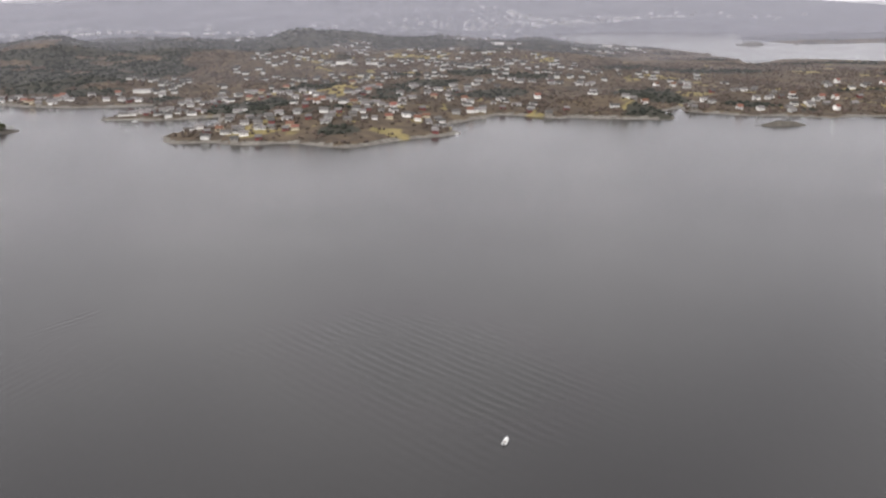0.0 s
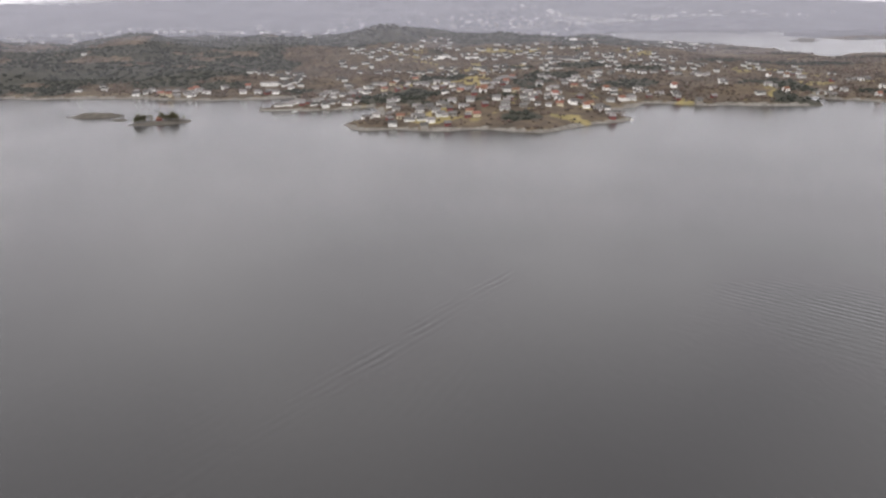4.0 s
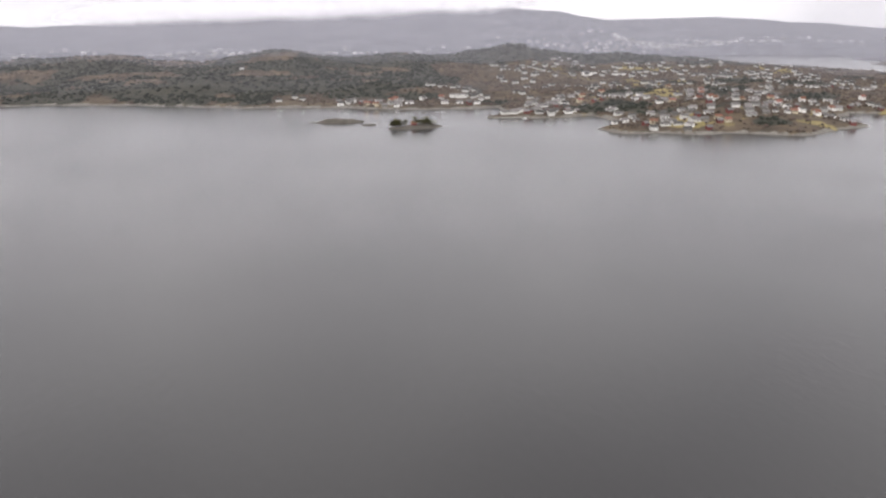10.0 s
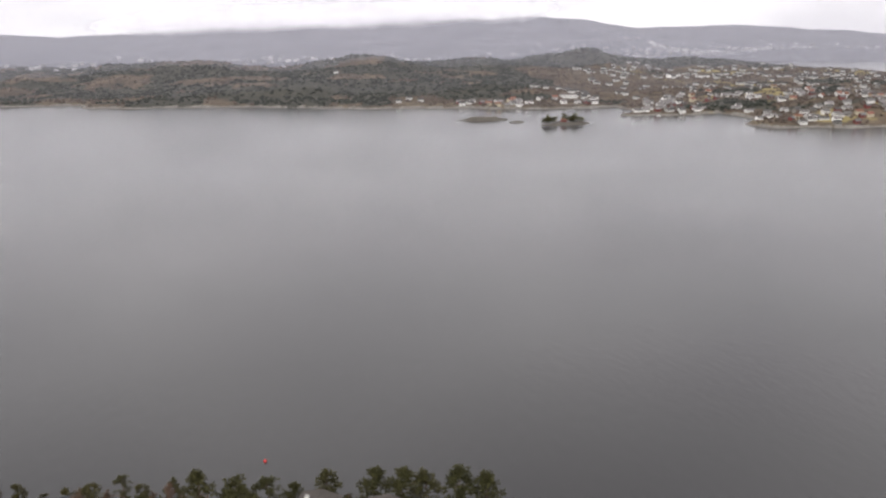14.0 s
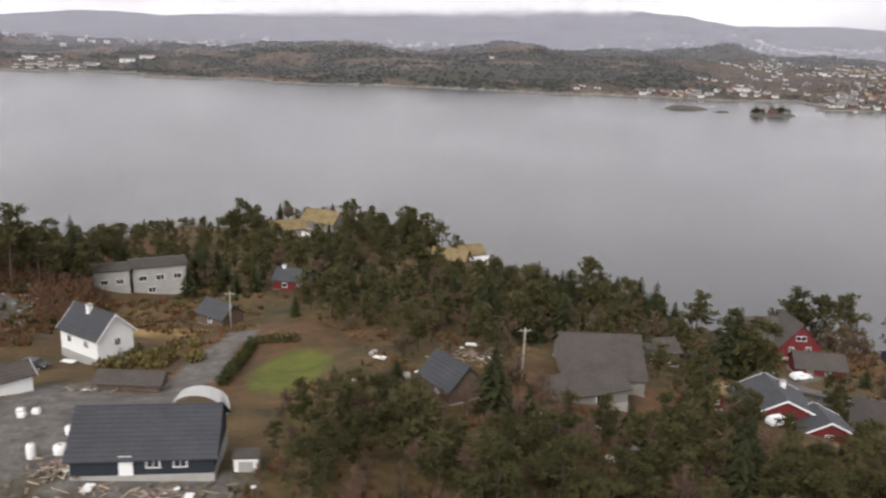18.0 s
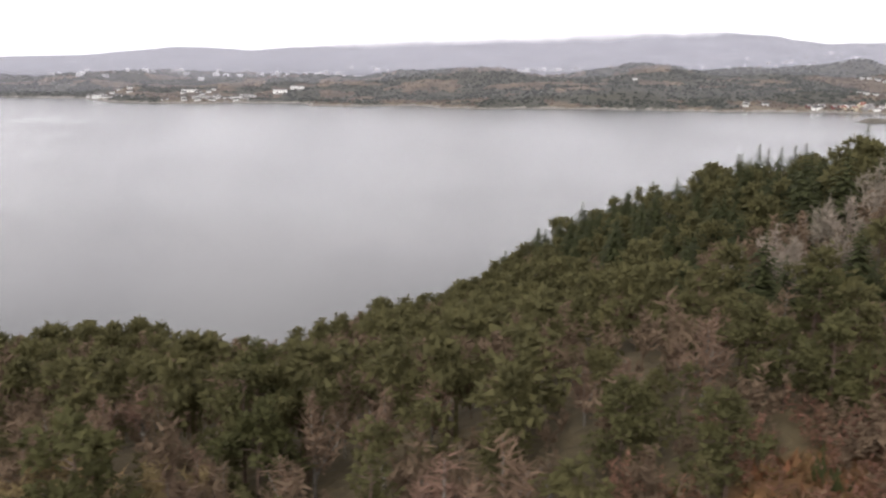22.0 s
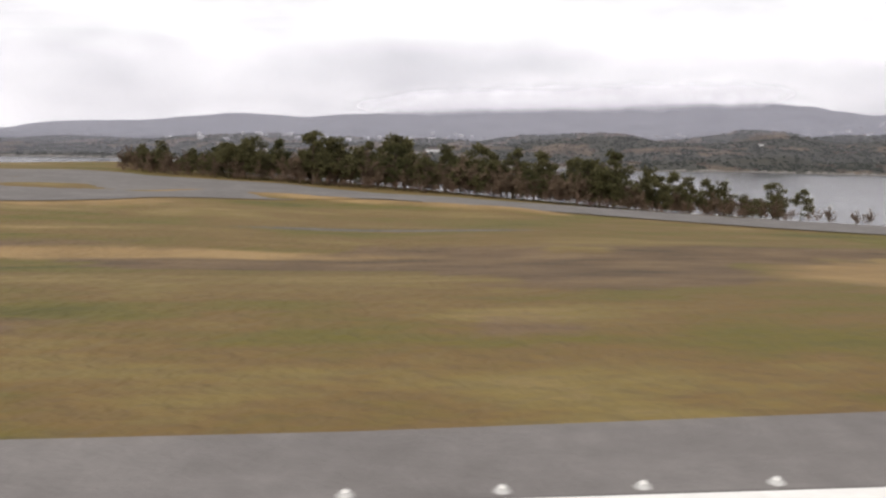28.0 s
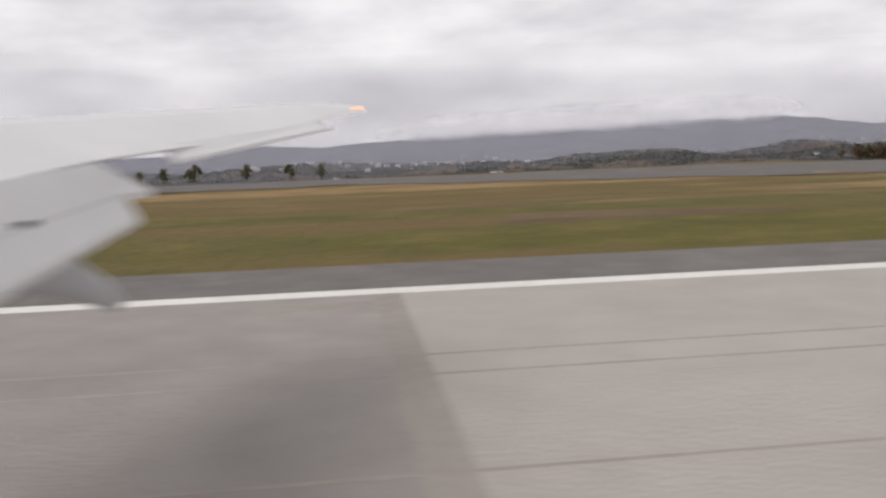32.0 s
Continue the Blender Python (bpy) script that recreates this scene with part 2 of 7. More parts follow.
# ---- the lie of the land ----
HR = 94.68          # height of the runway over the sea
ST = np.array([     # stations along the near coast: x, height 80 m in, fall per metre, top of the slope, shore
    (-2700, 92, .02, 310, 520), (-2100, 91.5, .015, 310, 520), (-1950, 92, .012, 300, 520), (-1850, 91.3, .04, 220, 390),
    (-1760, 89.3, .075, 175, 330), (-1725, 87.2, .085, 140, 285), (-1690, 84, .12, 114, 265), (-1640, 80, .33, 155, 275), (-1590, 75, .32, 160, 290), (-1540, 72, .27, 165, 300), (-1470, 82, .31, 168, 330),
    (-1400, 97, .09, 168, 390), (-1330, 91, .09, 207, 375), (-1260, 85, .14, 300, 470), (-1210, 83, .13, 340, 480),
    (-1140, 75, .14, 230, 330), (-1080, 62, .12, 190, 290), (-1014, 52, .12, 170, 248), (-990, 59, .12, 170, 240), (-900, 49, .15, 158, 230),
    (-840, 8, .1, 100, 130), (-800, -20, 0, 80, 100)])


ROAD = [(-1545, 46, 5), (-1570, 55, 5.5), (-1590, 60, 5.5), (-1624, 69.5, 5.5), (-1650, 75.8, 5.2), (-1685, 88, 6), (-1705, 101, 6), (-1727, 113.5, 6), (-1745, 116, 6), (-1761, 119.5, 6.5), (-1780, 126, 7), (-1800, 137, 7.5),
        (-1813, 147, 8), (-1830, 158, 8), (-1850, 162, 9), (-1875, 170, 18), (-1905, 180, 36), (-1940, 180, 53), (-1985, 188, 52), (-2060, 210, 44), (-2105, 245, 45), (-2330, 262, 44)]


def near_h(x, y, rough=True, bed=True):
    x, y = np.asarray(x, float), np.asarray(y, float)
    zb, m, s, e = (np.interp(x, ST[:, 0], ST[:, k]) for k in (1, 2, 3, 4))
    yy = np.minimum(y, s)
    z = zb - m * (np.maximum(yy, 80) - 80) + 0.07 * (80 - np.minimum(yy, 80))
    u = np.clip((y - s) / np.maximum(e - s, 1), 0, 1.6)
    zs = np.maximum(z, 0)
    z = np.where(y > s, zs * (1 - np.minimum(u, 1)) * (1 + 0.55 * u) - 30 * np.maximum(u - 1, 0) - 3 * (z < 0), z)
    z = np.maximum(z, -25)
    wild = smooth(-1660, -1600, x)
    if rough:
        built = np.exp(-((x + 1235) ** 2 / 30 ** 2 + (y - 105) ** 2 / 38 ** 2))
        z = z + wild * (1 - 0.8 * built) * smooth(-3, 8, z) * (fbm(x, y, 70, 3, 1) * 7 + fbm(x, y, 11, 3, 2) * 2.0)
        z = z + (1 - wild) * smooth(24, 60, y) * fbm(x, y, 60, 3, 3) * 1.2
    # the terraces that carry the lane and the shore houses
    z = z + 4.5 * np.exp(-(((x + 1088) / 32) ** 2 + ((y - 158) / 36) ** 2) ** 2) + 6.0 * np.exp(-(((x + 1156) / 24) ** 2 + ((y - 304) / 22) ** 2) ** 2) + 0.9 * np.exp(-(((x + 1229) / 12) ** 2 + ((y - 80) / 9) ** 2) ** 2)
    # the airfield is level beside the runway
    flat = smooth(-1690, -1760, x) * (1 - smooth(19.6, 75, y))
    z = z * (1 - flat) + (HR - 0.12) * flat
    if bed:
        # the road lies on a level bed
        yc = np.interp(-x, [-p[0] for p in ROAD], [p[1] for p in ROAD])
        w = (1 - smooth(7, 15, np.abs(y - yc))) * smooth(-1540, -1555, x) * smooth(-1935, -1900, x)
        z = z * (1 - w) + (near_h(x, yc, False, False) + 0.15) * w
        # a low grassy bank in front of it
        z = z + 0.9 * np.exp(-((y - yc + 15) / 4.5) ** 2) * smooth(-1920, -1900, x) * smooth(-1828, -1845, x)
    return z


COAST = [(-3600, 2600), (-2240, 2236), (-2110, 2060), (-1866, 1975), (-1850, 2040), (-1670, 1990), (-1642, 1889), (-1385, 1880),
         (-1365, 1800), (-1046, 1766), (-830, 1665), (-675, 1660), (-581, 1616), (-489, 1580), (-393, 1580), (-335, 1595), (-325, 1490),
         (-385, 1428), (-320, 1411), (-257, 1411), (-205, 1428), (-195, 1320), (-259, 1252), (-238, 1199), (-151, 1169), (-90, 1171),
         (15, 1128), (101, 1182), (170, 1219), (176, 1303), (251, 1384), (405, 1331), (518, 1308), (545, 1408), (627, 1494), (566, 1388),
         (621, 1340), (760, 1297), (1100, 1250), (2800, 1100), (2800, 7000), (-3600, 7000)]
ARM = [(790, 3560), (810, 3060), (1046, 2678), (1074, 2422), (1060, 2215), (1240, 2330), (1370, 2230), (3500, 2100), (3500, 2870),
       (1800, 2890), (1524, 2883), (1437, 3128), (1613, 3592), (1262, 3731), (867, 3690)]


def inside_by(poly, x, y):
    """Distance to the outline, positive inside."""
    best, odd = np.full(x.shape, 1e9), np.zeros(x.shape, bool)
    for (ax, ay), (bx, by) in zip(poly, poly[1:] + poly[:1]):
        dx, dy = bx - ax, by - ay
        t = np.clip(((x - ax) * dx + (y - ay) * dy) / (dx * dx + dy * dy), 0, 1)
        best = np.minimum(best, np.hypot(x - ax - t * dx, y - ay - t * dy))
        if ay != by:
            odd ^= ((ay > y) != (by > y)) & (x < (bx - ax) * (y - ay) / (by - ay) + ax)
    return np.where(odd, best, -best)


HILLS = [(-130, 2400, 58, 95, 160), (-760, 2350, 45, 170, 230), (-455, 2400, 42, 120, 200), (-1180, 2350, 38, 190, 220), (210, 2420, 36, 130, 200),
         (380, 2350, 14, 90, 150), (-1400, 2350, 22, 120, 200), (-50, 2700, 30, 200, 150), (-950, 1950, 24, 230, 120), (-1700, 2500, 16, 150, 200),
         (640, 2800, 16, 120, 250), (1250, 2050, 8, 330, 100), (-30, 1330, 14, 70, 80), (480, 1400, 10, 60, 50), (-2300, 2700, 20, 250, 200), (1500, 3600, 60, 300, 200)]
RIDGE = [(-4600, 60), (-3056, 95), (-2600, 132), (-2200, 115), (-1900, 138), (-1284, 172), (-659, 190), (-300, 205), (395, 222), (650, 206),
         (900, 152), (1383, 157), (1726, 160), (2437, 121), (2700, 100), (4600, 60)]


def far_d(x, y):
    d = inside_by(COAST, x, y) + fbm(x, y, 55, 3, 4) * 22
    a = -inside_by(ARM, x, y) + fbm(x, y, 90, 3, 1) * 30
    return np.minimum(d, a)


def far_h(x, y):
    x, y = np.asarray(x, float), np.asarray(y, float)
    d = far_d(x, y)
    e = np.maximum(d, 0)
    z = 5 * (1 - np.exp(-e / 8)) + 6 * (1 - np.exp(-e / 60)) + 24 * smooth(40, 600, e)
    for cx, cy, h, rx, ry in HILLS:
        z = z + h * np.exp(-((x - cx) / rx) ** 2 - ((y - cy) / ry) ** 2) * smooth(0, 90, e)
    low = smooth(560, 820, x) * smooth(1350, 1750, y)
    z = z * (1 - 0.45 * smooth(450, 750, x) * smooth(3000, 2700, y)) * (1 - 0.55 * low)
    z = z + smooth(5, 120, e) * (fbm(x, y, 260, 4, 5) * 22 * (1 - 0.6 * smooth(450, 750, x)) + fbm(x, y, 60, 3, 2) * 7) * (1 - 0.7 * low)
    rx_, rz_ = zip(*RIDGE)
    top = np.interp(x, rx_, rz_)
    up = smooth(3350, 4800, y + fbm(x, y, 700, 4, 3) * 500)
    z = np.maximum(z * (1 - up), 3) + up * (top - 4) * (1 + 0.1 * fbm(x, y, 300, 4, 2)) if np.any(y > 3300) else z
    return np.where(d > 0, np.maximum(z, 0.3), np.maximum(d * 0.35, -12))


# ---- ground and water ----
m_water = bpy.data.materials.new("sea_water")
m_water.use_nodes = True
n_, l_ = m_water.node_tree.nodes, m_water.node_tree.links
b_ = n_["Principled BSDF"]
b_.inputs["Base Color"].default_value = (0.023, 0.022, 0.022, 1)
b_.inputs["Roughness"].default_value = 0.22
b_.inputs["IOR"].default_value = 1.6
g_ = n_.new("ShaderNodeNewGeometry")
mp_ = n_.new("ShaderNodeMapping")
mp_.inputs["Rotation"].default_value = (0, 0, radians(35))
mp_.inputs["Scale"].default_value = (1.0, 0.35, 1.0)
l_.new(g_.outputs["Position"], mp_.inputs["Vector"])
s1_ = n_.new("ShaderNodeTexNoise")
s1_.inputs["Scale"].default_value, s1_.inputs["Detail"].default_value = 0.55, 5
s2_ = n_.new("ShaderNodeTexNoise")
s2_.inputs["Scale"].default_value, s2_.inputs["Detail"].default_value = 0.012, 3
l_.new(mp_.outputs[0], s1_.inputs["Vector"])
l_.new(g_.outputs["Position"], s2_.inputs["Vector"])
bp_ = n_.new("ShaderNodeBump")
bp_.inputs["Strength"].default_value, bp_.inputs["Distance"].default_value = 0.26, 0.25
l_.new(s1_.outputs["Fac"], bp_.inputs["Height"])


def math_node(op, *ins):
    m = n_.new("ShaderNodeMath")
    m.operation = op
    for k, v in enumerate(ins):
        if isinstance(v, (int, float)):
            m.inputs[k].default_value = v
        else:
            l_.new(v, m.inputs[k])
    return m.outputs[0]


def along(cx, cy, angle):
    """Distance from (cx, cy) along a direction, in metres of the real ground."""
    d = n_.new("ShaderNodeVectorMath")
    d.operation = 'DOT_PRODUCT'
    c, s = math.cos(radians(angle)) / K, math.sin(radians(angle)) / K
    d.inputs[1].default_value = (c, s, 0)
    l_.new(g_.outputs["Position"], d.inputs[0])
    return math_node('SUBTRACT', d.outputs["Value"], cx * c * K + cy * s * K)


def wave_train(cx, cy, angle, length, width, crest, spacing, height):
    """A packet of parallel swells: crests lie at the angle crest, the packet stretches along angle."""
    u, v = along(cx, cy, angle), along(cx, cy, angle + 90)
    r2 = math_node('ADD', math_node('POWER', math_node('ABSOLUTE', math_node('DIVIDE', u, length)), 4), math_node('POWER', math_node('ABSOLUTE', math_node('DIVIDE', v, width)), 2))
    mask = math_node('POWER', 2.718, math_node('MULTIPLY', r2, -1))
    no = n_.new("ShaderNodeTexNoise")
    no.inputs["Scale"].default_value, no.inputs["Detail"].default_value = 0.05, 3
    l_.new(g_.outputs["Position"], no.inputs["Vector"])
    gap = n_.new("ShaderNodeMapRange")
    gap.inputs["From Min"].default_value, gap.inputs["From Max"].default_value = 0.36, 0.54
    l_.new(no.outputs["Fac"], gap.inputs["Value"])
    bend = math_node('MULTIPLY', no.outputs["Fac"], 0.9 * spacing)
    wave = math_node('SINE', math_node('MULTIPLY', math_node('ADD', along(cx, cy, crest + 90), bend), 6.283 / spacing))
    return math_node('MULTIPLY', math_node('MULTIPLY', wave, height * K), math_node('MULTIPLY', mask, gap.outputs[0]))


# an old wake across the fjord, and short swells spreading from it
waves = wave_train(-212, 463, 53, 150, 9, 49, 6.0, 0.10)
for train in ((-190, 400, 53, 110, 30, 62, 6.5, 0.022), (60, 432, -52, 110, 60, -51, 6.5, 0.055), (-330, 330, 56, 60, 30, 50, 7.0, 0.02)):
    waves = math_node('ADD', waves, wave_train(*train))
swell_ = n_.new("ShaderNodeBump")
swell_.inputs["Strength"].default_value, swell_.inputs["Distance"].default_value = 1.0, 1.0
l_.new(waves, swell_.inputs["Height"])
l_.new(bp_.outputs[0], swell_.inputs["Normal"])
l_.new(swell_.outputs[0], b_.inputs["Normal"])
mr_ = n_.new("ShaderNodeMapRange")
mr_.inputs["From Min"].default_value, mr_.inputs["From Max"].default_value = 0.3, 0.7
mr_.inputs["To Min"].default_value, mr_.inputs["To Max"].default_value = 0.17, 0.235
l_.new(s2_.outputs["Fac"], mr_.inputs["Value"])
l_.new(mr_.outputs[0], b_.inputs["Roughness"])
w_ = mesh_object("water", [(-9000, -5000, 0), (9000, -5000, 0), (9000, 9000, 0), (-9000, 9000, 0)], [(0, 1, 2, 3)], m_water, False)
tagged(w_, "calm grey fjord water with faint ripples", "water", kind="structure")

HEATH = ((0.30, (0.030, 0.023, 0.013)), (0.43, (0.070, 0.043, 0.021)), (0.54, (0.11, 0.058, 0.025)), (0.64, (0.155, 0.083, 0.035)), (0.76, (0.22, 0.138, 0.062)))
m_near = material("heath_and_grass", HEATH, scale=0.16, bump=0.9, fine=5, bump_scale=1.6)
attribute_blend(m_near, None, [
    ("airfield", ((0.30, (0.078, 0.072, 0.016)), (0.42, (0.128, 0.105, 0.024)), (0.52, (0.162, 0.104, 0.038)), (0.60, (0.188, 0.138, 0.046)), (0.74, (0.30, 0.206, 0.098))), 0.17, 0.36),
    ("sedge", ((0.32, (0.075, 0.052, 0.028)), (0.5, (0.135, 0.088, 0.046)), (0.68, (0.20, 0.135, 0.068))), 0.3, 0.5),
    ("garden", ((0.3, (0.034, 0.027, 0.013)), (0.43, (0.062, 0.047, 0.018)), (0.55, (0.092, 0.060, 0.024)), (0.66, (0.125, 0.083, 0.034)), (0.78, (0.185, 0.13, 0.06))), 0.22),
    ("green", ((0.3, (0.075, 0.071, 0.010)), (0.5, (0.115, 0.100, 0.014)), (0.68, (0.175, 0.136, 0.038))), 0.35),
    ("straw", ((0.3, (0.18, 0.114, 0.042)), (0.6, (0.32, 0.212, 0.092))), 0.12),
    ("lawn", ((0.3, (0.062, 0.072, 0.011)), (0.55, (0.10, 0.11, 0.016)), (0.75, (0.14, 0.125, 0.03))), 0.5),
    # forest floor litter, with the shade under the trees darkened into its colour
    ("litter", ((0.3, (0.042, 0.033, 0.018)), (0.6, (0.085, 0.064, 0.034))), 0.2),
    ("rock", ((0.35, (0.04, 0.032, 0.026)), (0.5, (0.095, 0.08, 0.066)), (0.7, (0.20, 0.18, 0.16))), 0.9),
    ("gravel", ((0.35, (0.082, 0.073, 0.066)), (0.65, (0.16, 0.147, 0.136))), 0.8)])


def ell(x, y, cx, cy, rx, ry, turn=0):
    c, s = math.cos(radians(turn)), math.sin(radians(turn))
    u, v = (x - cx) * c + (y - cy) * s, -(x - cx) * s + (y - cy) * c
    return np.clip(1.5 - np.hypot(u / rx, v / ry), 0, 1)


def near_line(x, y, pts, w):
    """1 on a line of points, 0 past w metres from it."""
    d = np.full(np.broadcast(x, y).shape, 1e9)
    for (ax, ay), (bx, by) in zip(pts[:-1], pts[1:]):
        t = np.clip(((x - ax) * (bx - ax) + (y - ay) * (by - ay)) / ((bx - ax) ** 2 + (by - ay) ** 2), 0, 1)
        d = np.minimum(d, np.hypot(x - ax - t * (bx - ax), y - ay - t * (by - ay)))
    return smooth(w, 0.35 * w, d)


DRIVE = [(-1230, 152), (-1231.5, 140), (-1232.5, 132), (-1232.5, 124), (-1234.8, 115), (-1241, 100), (-1250, 82), (-1257, 70)]
LANE = [(-1150, 204), (-1143, 189), (-1139.4, 181), (-1136, 176), (-1132.5, 168.5), (-1128, 159.5), (-1123.5, 149), (-1118, 142), (-1111, 138), (-1105, 136), (-1101, 133), (-1096, 129.5), (-1090, 128), (-1084, 127.5), (-1070, 125), (-1050, 123), (-1010, 122), (-960, 126)]
EDGE = np.array([(-1735, 141), (-1700, 117), (-1690, 110), (-1660, 95), (-1620, 78), (-1575, 86), (-1555, 78), (-1520, 56), (-1480, 45), (-1462, 46), (-1450, 57), (-1436, 57), (-1424, 49), (-1414, 58), (-1405, 76), (-1392, 104), (-1370, 150), (-1350, 172), (-1340, 182)])
near_masks = (
    ("garden", lambda x, y: smooth(-1285, -1262, x) * smooth(-870, -900, x) * np.clip(0.75 + fbm(x, y, 30, 3, 2), 0, 1)),
    # covers the wood floor, where tree shade falls
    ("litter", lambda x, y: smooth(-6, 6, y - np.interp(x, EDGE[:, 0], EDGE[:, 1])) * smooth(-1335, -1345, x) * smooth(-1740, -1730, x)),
    ("airfield", lambda x, y: smooth(-1590, -1625, x + (y - 60) * 0.4)),
    ("sedge", lambda x, y: 0.75 * smooth(0.06, 0.2, fbm(x * 0.55, y, 17, 3, 4)) * smooth(-1700, -1740, x) * smooth(24, 32, y) * smooth(100, 80, y)),
    ("green", lambda x, y: np.maximum.reduce([smooth(-7, 7, x + 1803 - 1.35 * np.maximum(0, 40 - y)) * smooth(-1668, -1690, x) * smooth(20, 26, y) * smooth(122, 108, y), ell(x, y, -1655, 52, 22, 14, 20), 0.5 * ell(x, y, -1215, 104, 6, 14, 0), 0.45 * ell(x, y, -1985, 62, 60, 20), 0.7 * ell(x, y, -2060, 50, 55, 14), 0.7 * ell(x, y, -2130, 50, 60, 12), ell(x, y, -2050, 27, 80, 9) * np.clip(1.1 + 0.9 * fbm(x, y, 18, 2, 6), 0, 1)])),
    ("straw", lambda x, y: np.maximum.reduce([ell(x, y, -1820, 56, 19, 15, 10), 0.75 * ell(x, y, -1808, 74, 14, 6, 15), 0.7 * ell(x, y, -1780, 24, 24, 4, 0), 0.7 * ell(x, y, -1910, 78, 50, 6), 0.6 * ell(x, y, -2010, 84, 60, 6), 0.6 * ell(x, y, -2015, 108, 70, 16), ell(x, y, -1615, 42, 20, 8, 20), 0.8 * np.exp(-((y - np.interp(-x, [-p[0] for p in ROAD], [p[1] for p in ROAD]) + 15) / 6) ** 2) * smooth(-1925, -1905, x) * smooth(-1825, -1840, x), 0.9 * ell(x, y, -1960, 140, 60, 18), 0.9 * ell(x, y, -2100, 170, 120, 25), 0.42 * ell(x, y, -1325, 50, 40, 12, 5), 0.62 * ell(x, y, -1300, 70, 30, 10, -6) * np.clip(0.9 + 1.5 * fbm(x, y, 12, 2, 3), 0, 1), 0.3 * ell(x, y, -1384, 45, 16, 7, 5), 0.3 * ell(x, y, -1060, 172, 40, 20, -10), 0.36 * ell(x, y, -1120, 110, 60, 14, 0), 0.6 * ell(x, y, -1245, 160, 14, 5, 0)])),
    ("lawn", lambda x, y: np.maximum(ell(x, y, -1219, 126, 5.5, 13, -14), 0.5 * ell(x, y, -1192, 170, 14, 9, 0)) * np.clip(1.15 + 0.8 * fbm(x, y, 9, 2, 3), 0, 1)),
    ("rock", lambda x, y: np.maximum.reduce([0.85 * ell(x, y, -1283, 158, 10, 22), 0.7 * ell(x, y, -1272, 104, 10, 8), 0.6 * ell(x, y, -1272, 150, 10, 10), 0.8 * ell(x, y, -1205, 345, 40, 14), ell(x, y, -1165, 190, 8, 9), 1.0 * smooth(7, 3, near_h(x, y)), 0.7 * ell(x, y, -1390, 120, 10, 6)])),
    ("gravel", lambda x, y: np.maximum.reduce([ell(x, y, -1248, 107, 8, 12, 0), ell(x, y, -1247, 90, 7, 12, 0), 0.85 * ell(x, y, -1231, 79, 12, 4, 0), ell(x, y, -1252, 76, 6, 10, 0), 0.85 * near_line(x, y, [(-1838.3, 20), (-1837.8, 25), (-1839.5, 30)], 4.0), 0.8 * ell(x, y, -1841.5, 32, 3.2, 4.2, 20) * np.clip(1.0 + 1.6 * fbm(x, y, 6, 3, 3), 0, 1), ell(x, y, -1754, 25, 3, 7), 0.8 * ell(x, y, -1868, 108, 26, 2.5, 4), 0.8 * ell(x, y, -1575, 76, 22, 4, 10), near_line(x, y, DRIVE, 4.2), 0.8 * near_line(x, y, LANE, 6), 0.9 * ell(x, y, -1102, 133, 7, 5, -30), 0.8 * ell(x, y, -1116, 156, 6, 4, 0)])),
)
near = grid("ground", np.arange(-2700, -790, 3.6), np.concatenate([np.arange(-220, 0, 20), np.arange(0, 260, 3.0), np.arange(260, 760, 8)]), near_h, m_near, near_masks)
tagged(near, "rough brown heath, dry airfield grass and rocky shore", "ground", kind="structure")

m_far = material("far_land", ((0.32, (0.044, 0.037, 0.030)), (0.44, (0.070, 0.054, 0.041)), (0.54, (0.102, 0.077, 0.054)), (0.68, (0.155, 0.122, 0.08))), scale=0.03, bump=0.35, fine=5)
attribute_blend(m_far, None, [("shore", ((0.35, (0.10, 0.09, 0.08)), (0.65, (0.23, 0.215, 0.195))), 0.3), ("field", ((0.35, (0.165, 0.14, 0.06)), (0.6, (0.26, 0.21, 0.095))), 0.05), ("woodland", ((0.35, (0.034, 0.034, 0.028)), (0.65, (0.055, 0.052, 0.04))), 0.06)])
GROVES = [(-160, 1490, 80, 75), (0, 1195, 34, 24), (540, 1520, 70, 70), (510, 1350, 40, 35), (265, 1840, 60, 50), (1000, 2800, 90, 120), (1200, 2130, 230, 50), (290, 1560, 40, 40),
          (-330, 1650, 40, 40), (850, 1950, 140, 60), (-480, 1985, 160, 110), (700, 1420, 50, 40), (60, 1480, 45, 35), (180, 1700, 50, 35), (-60, 1640, 45, 30), (380, 1750, 60, 35)]


def wooded(x, y):
    d = far_d(x, y)
    w = 0.75 * fbm(x, y, 120, 3, 2) - 0.12 + 0.5 * smooth(-330, -520, x) * smooth(1640, 1700, y) + 0.3 * smooth(2150, 2350, y) - 0.2 * smooth(620, 800, x) * smooth(1900, 2100, y)
    for cx, cy, h, rx, ry in HILLS:
        w = w + (0.6 if h > 14 else 0) * np.exp(-((x - cx) / rx) ** 2 - ((y - cy) / ry) ** 2)
    for cx, cy, rx, ry in GROVES:
        w = w + 0.9 * np.exp(-(((x - cx) / rx) ** 2 + ((y - cy) / ry) ** 2) ** 2)
    return np.where(d > 6, w, -9)


def conifers(x, y):
    """Where the far woods are evergreen."""
    return (wooded(x, y) > 0.22) & ((x > -420) | (fbm(x, y, 70, 3, 5) > -0.13))


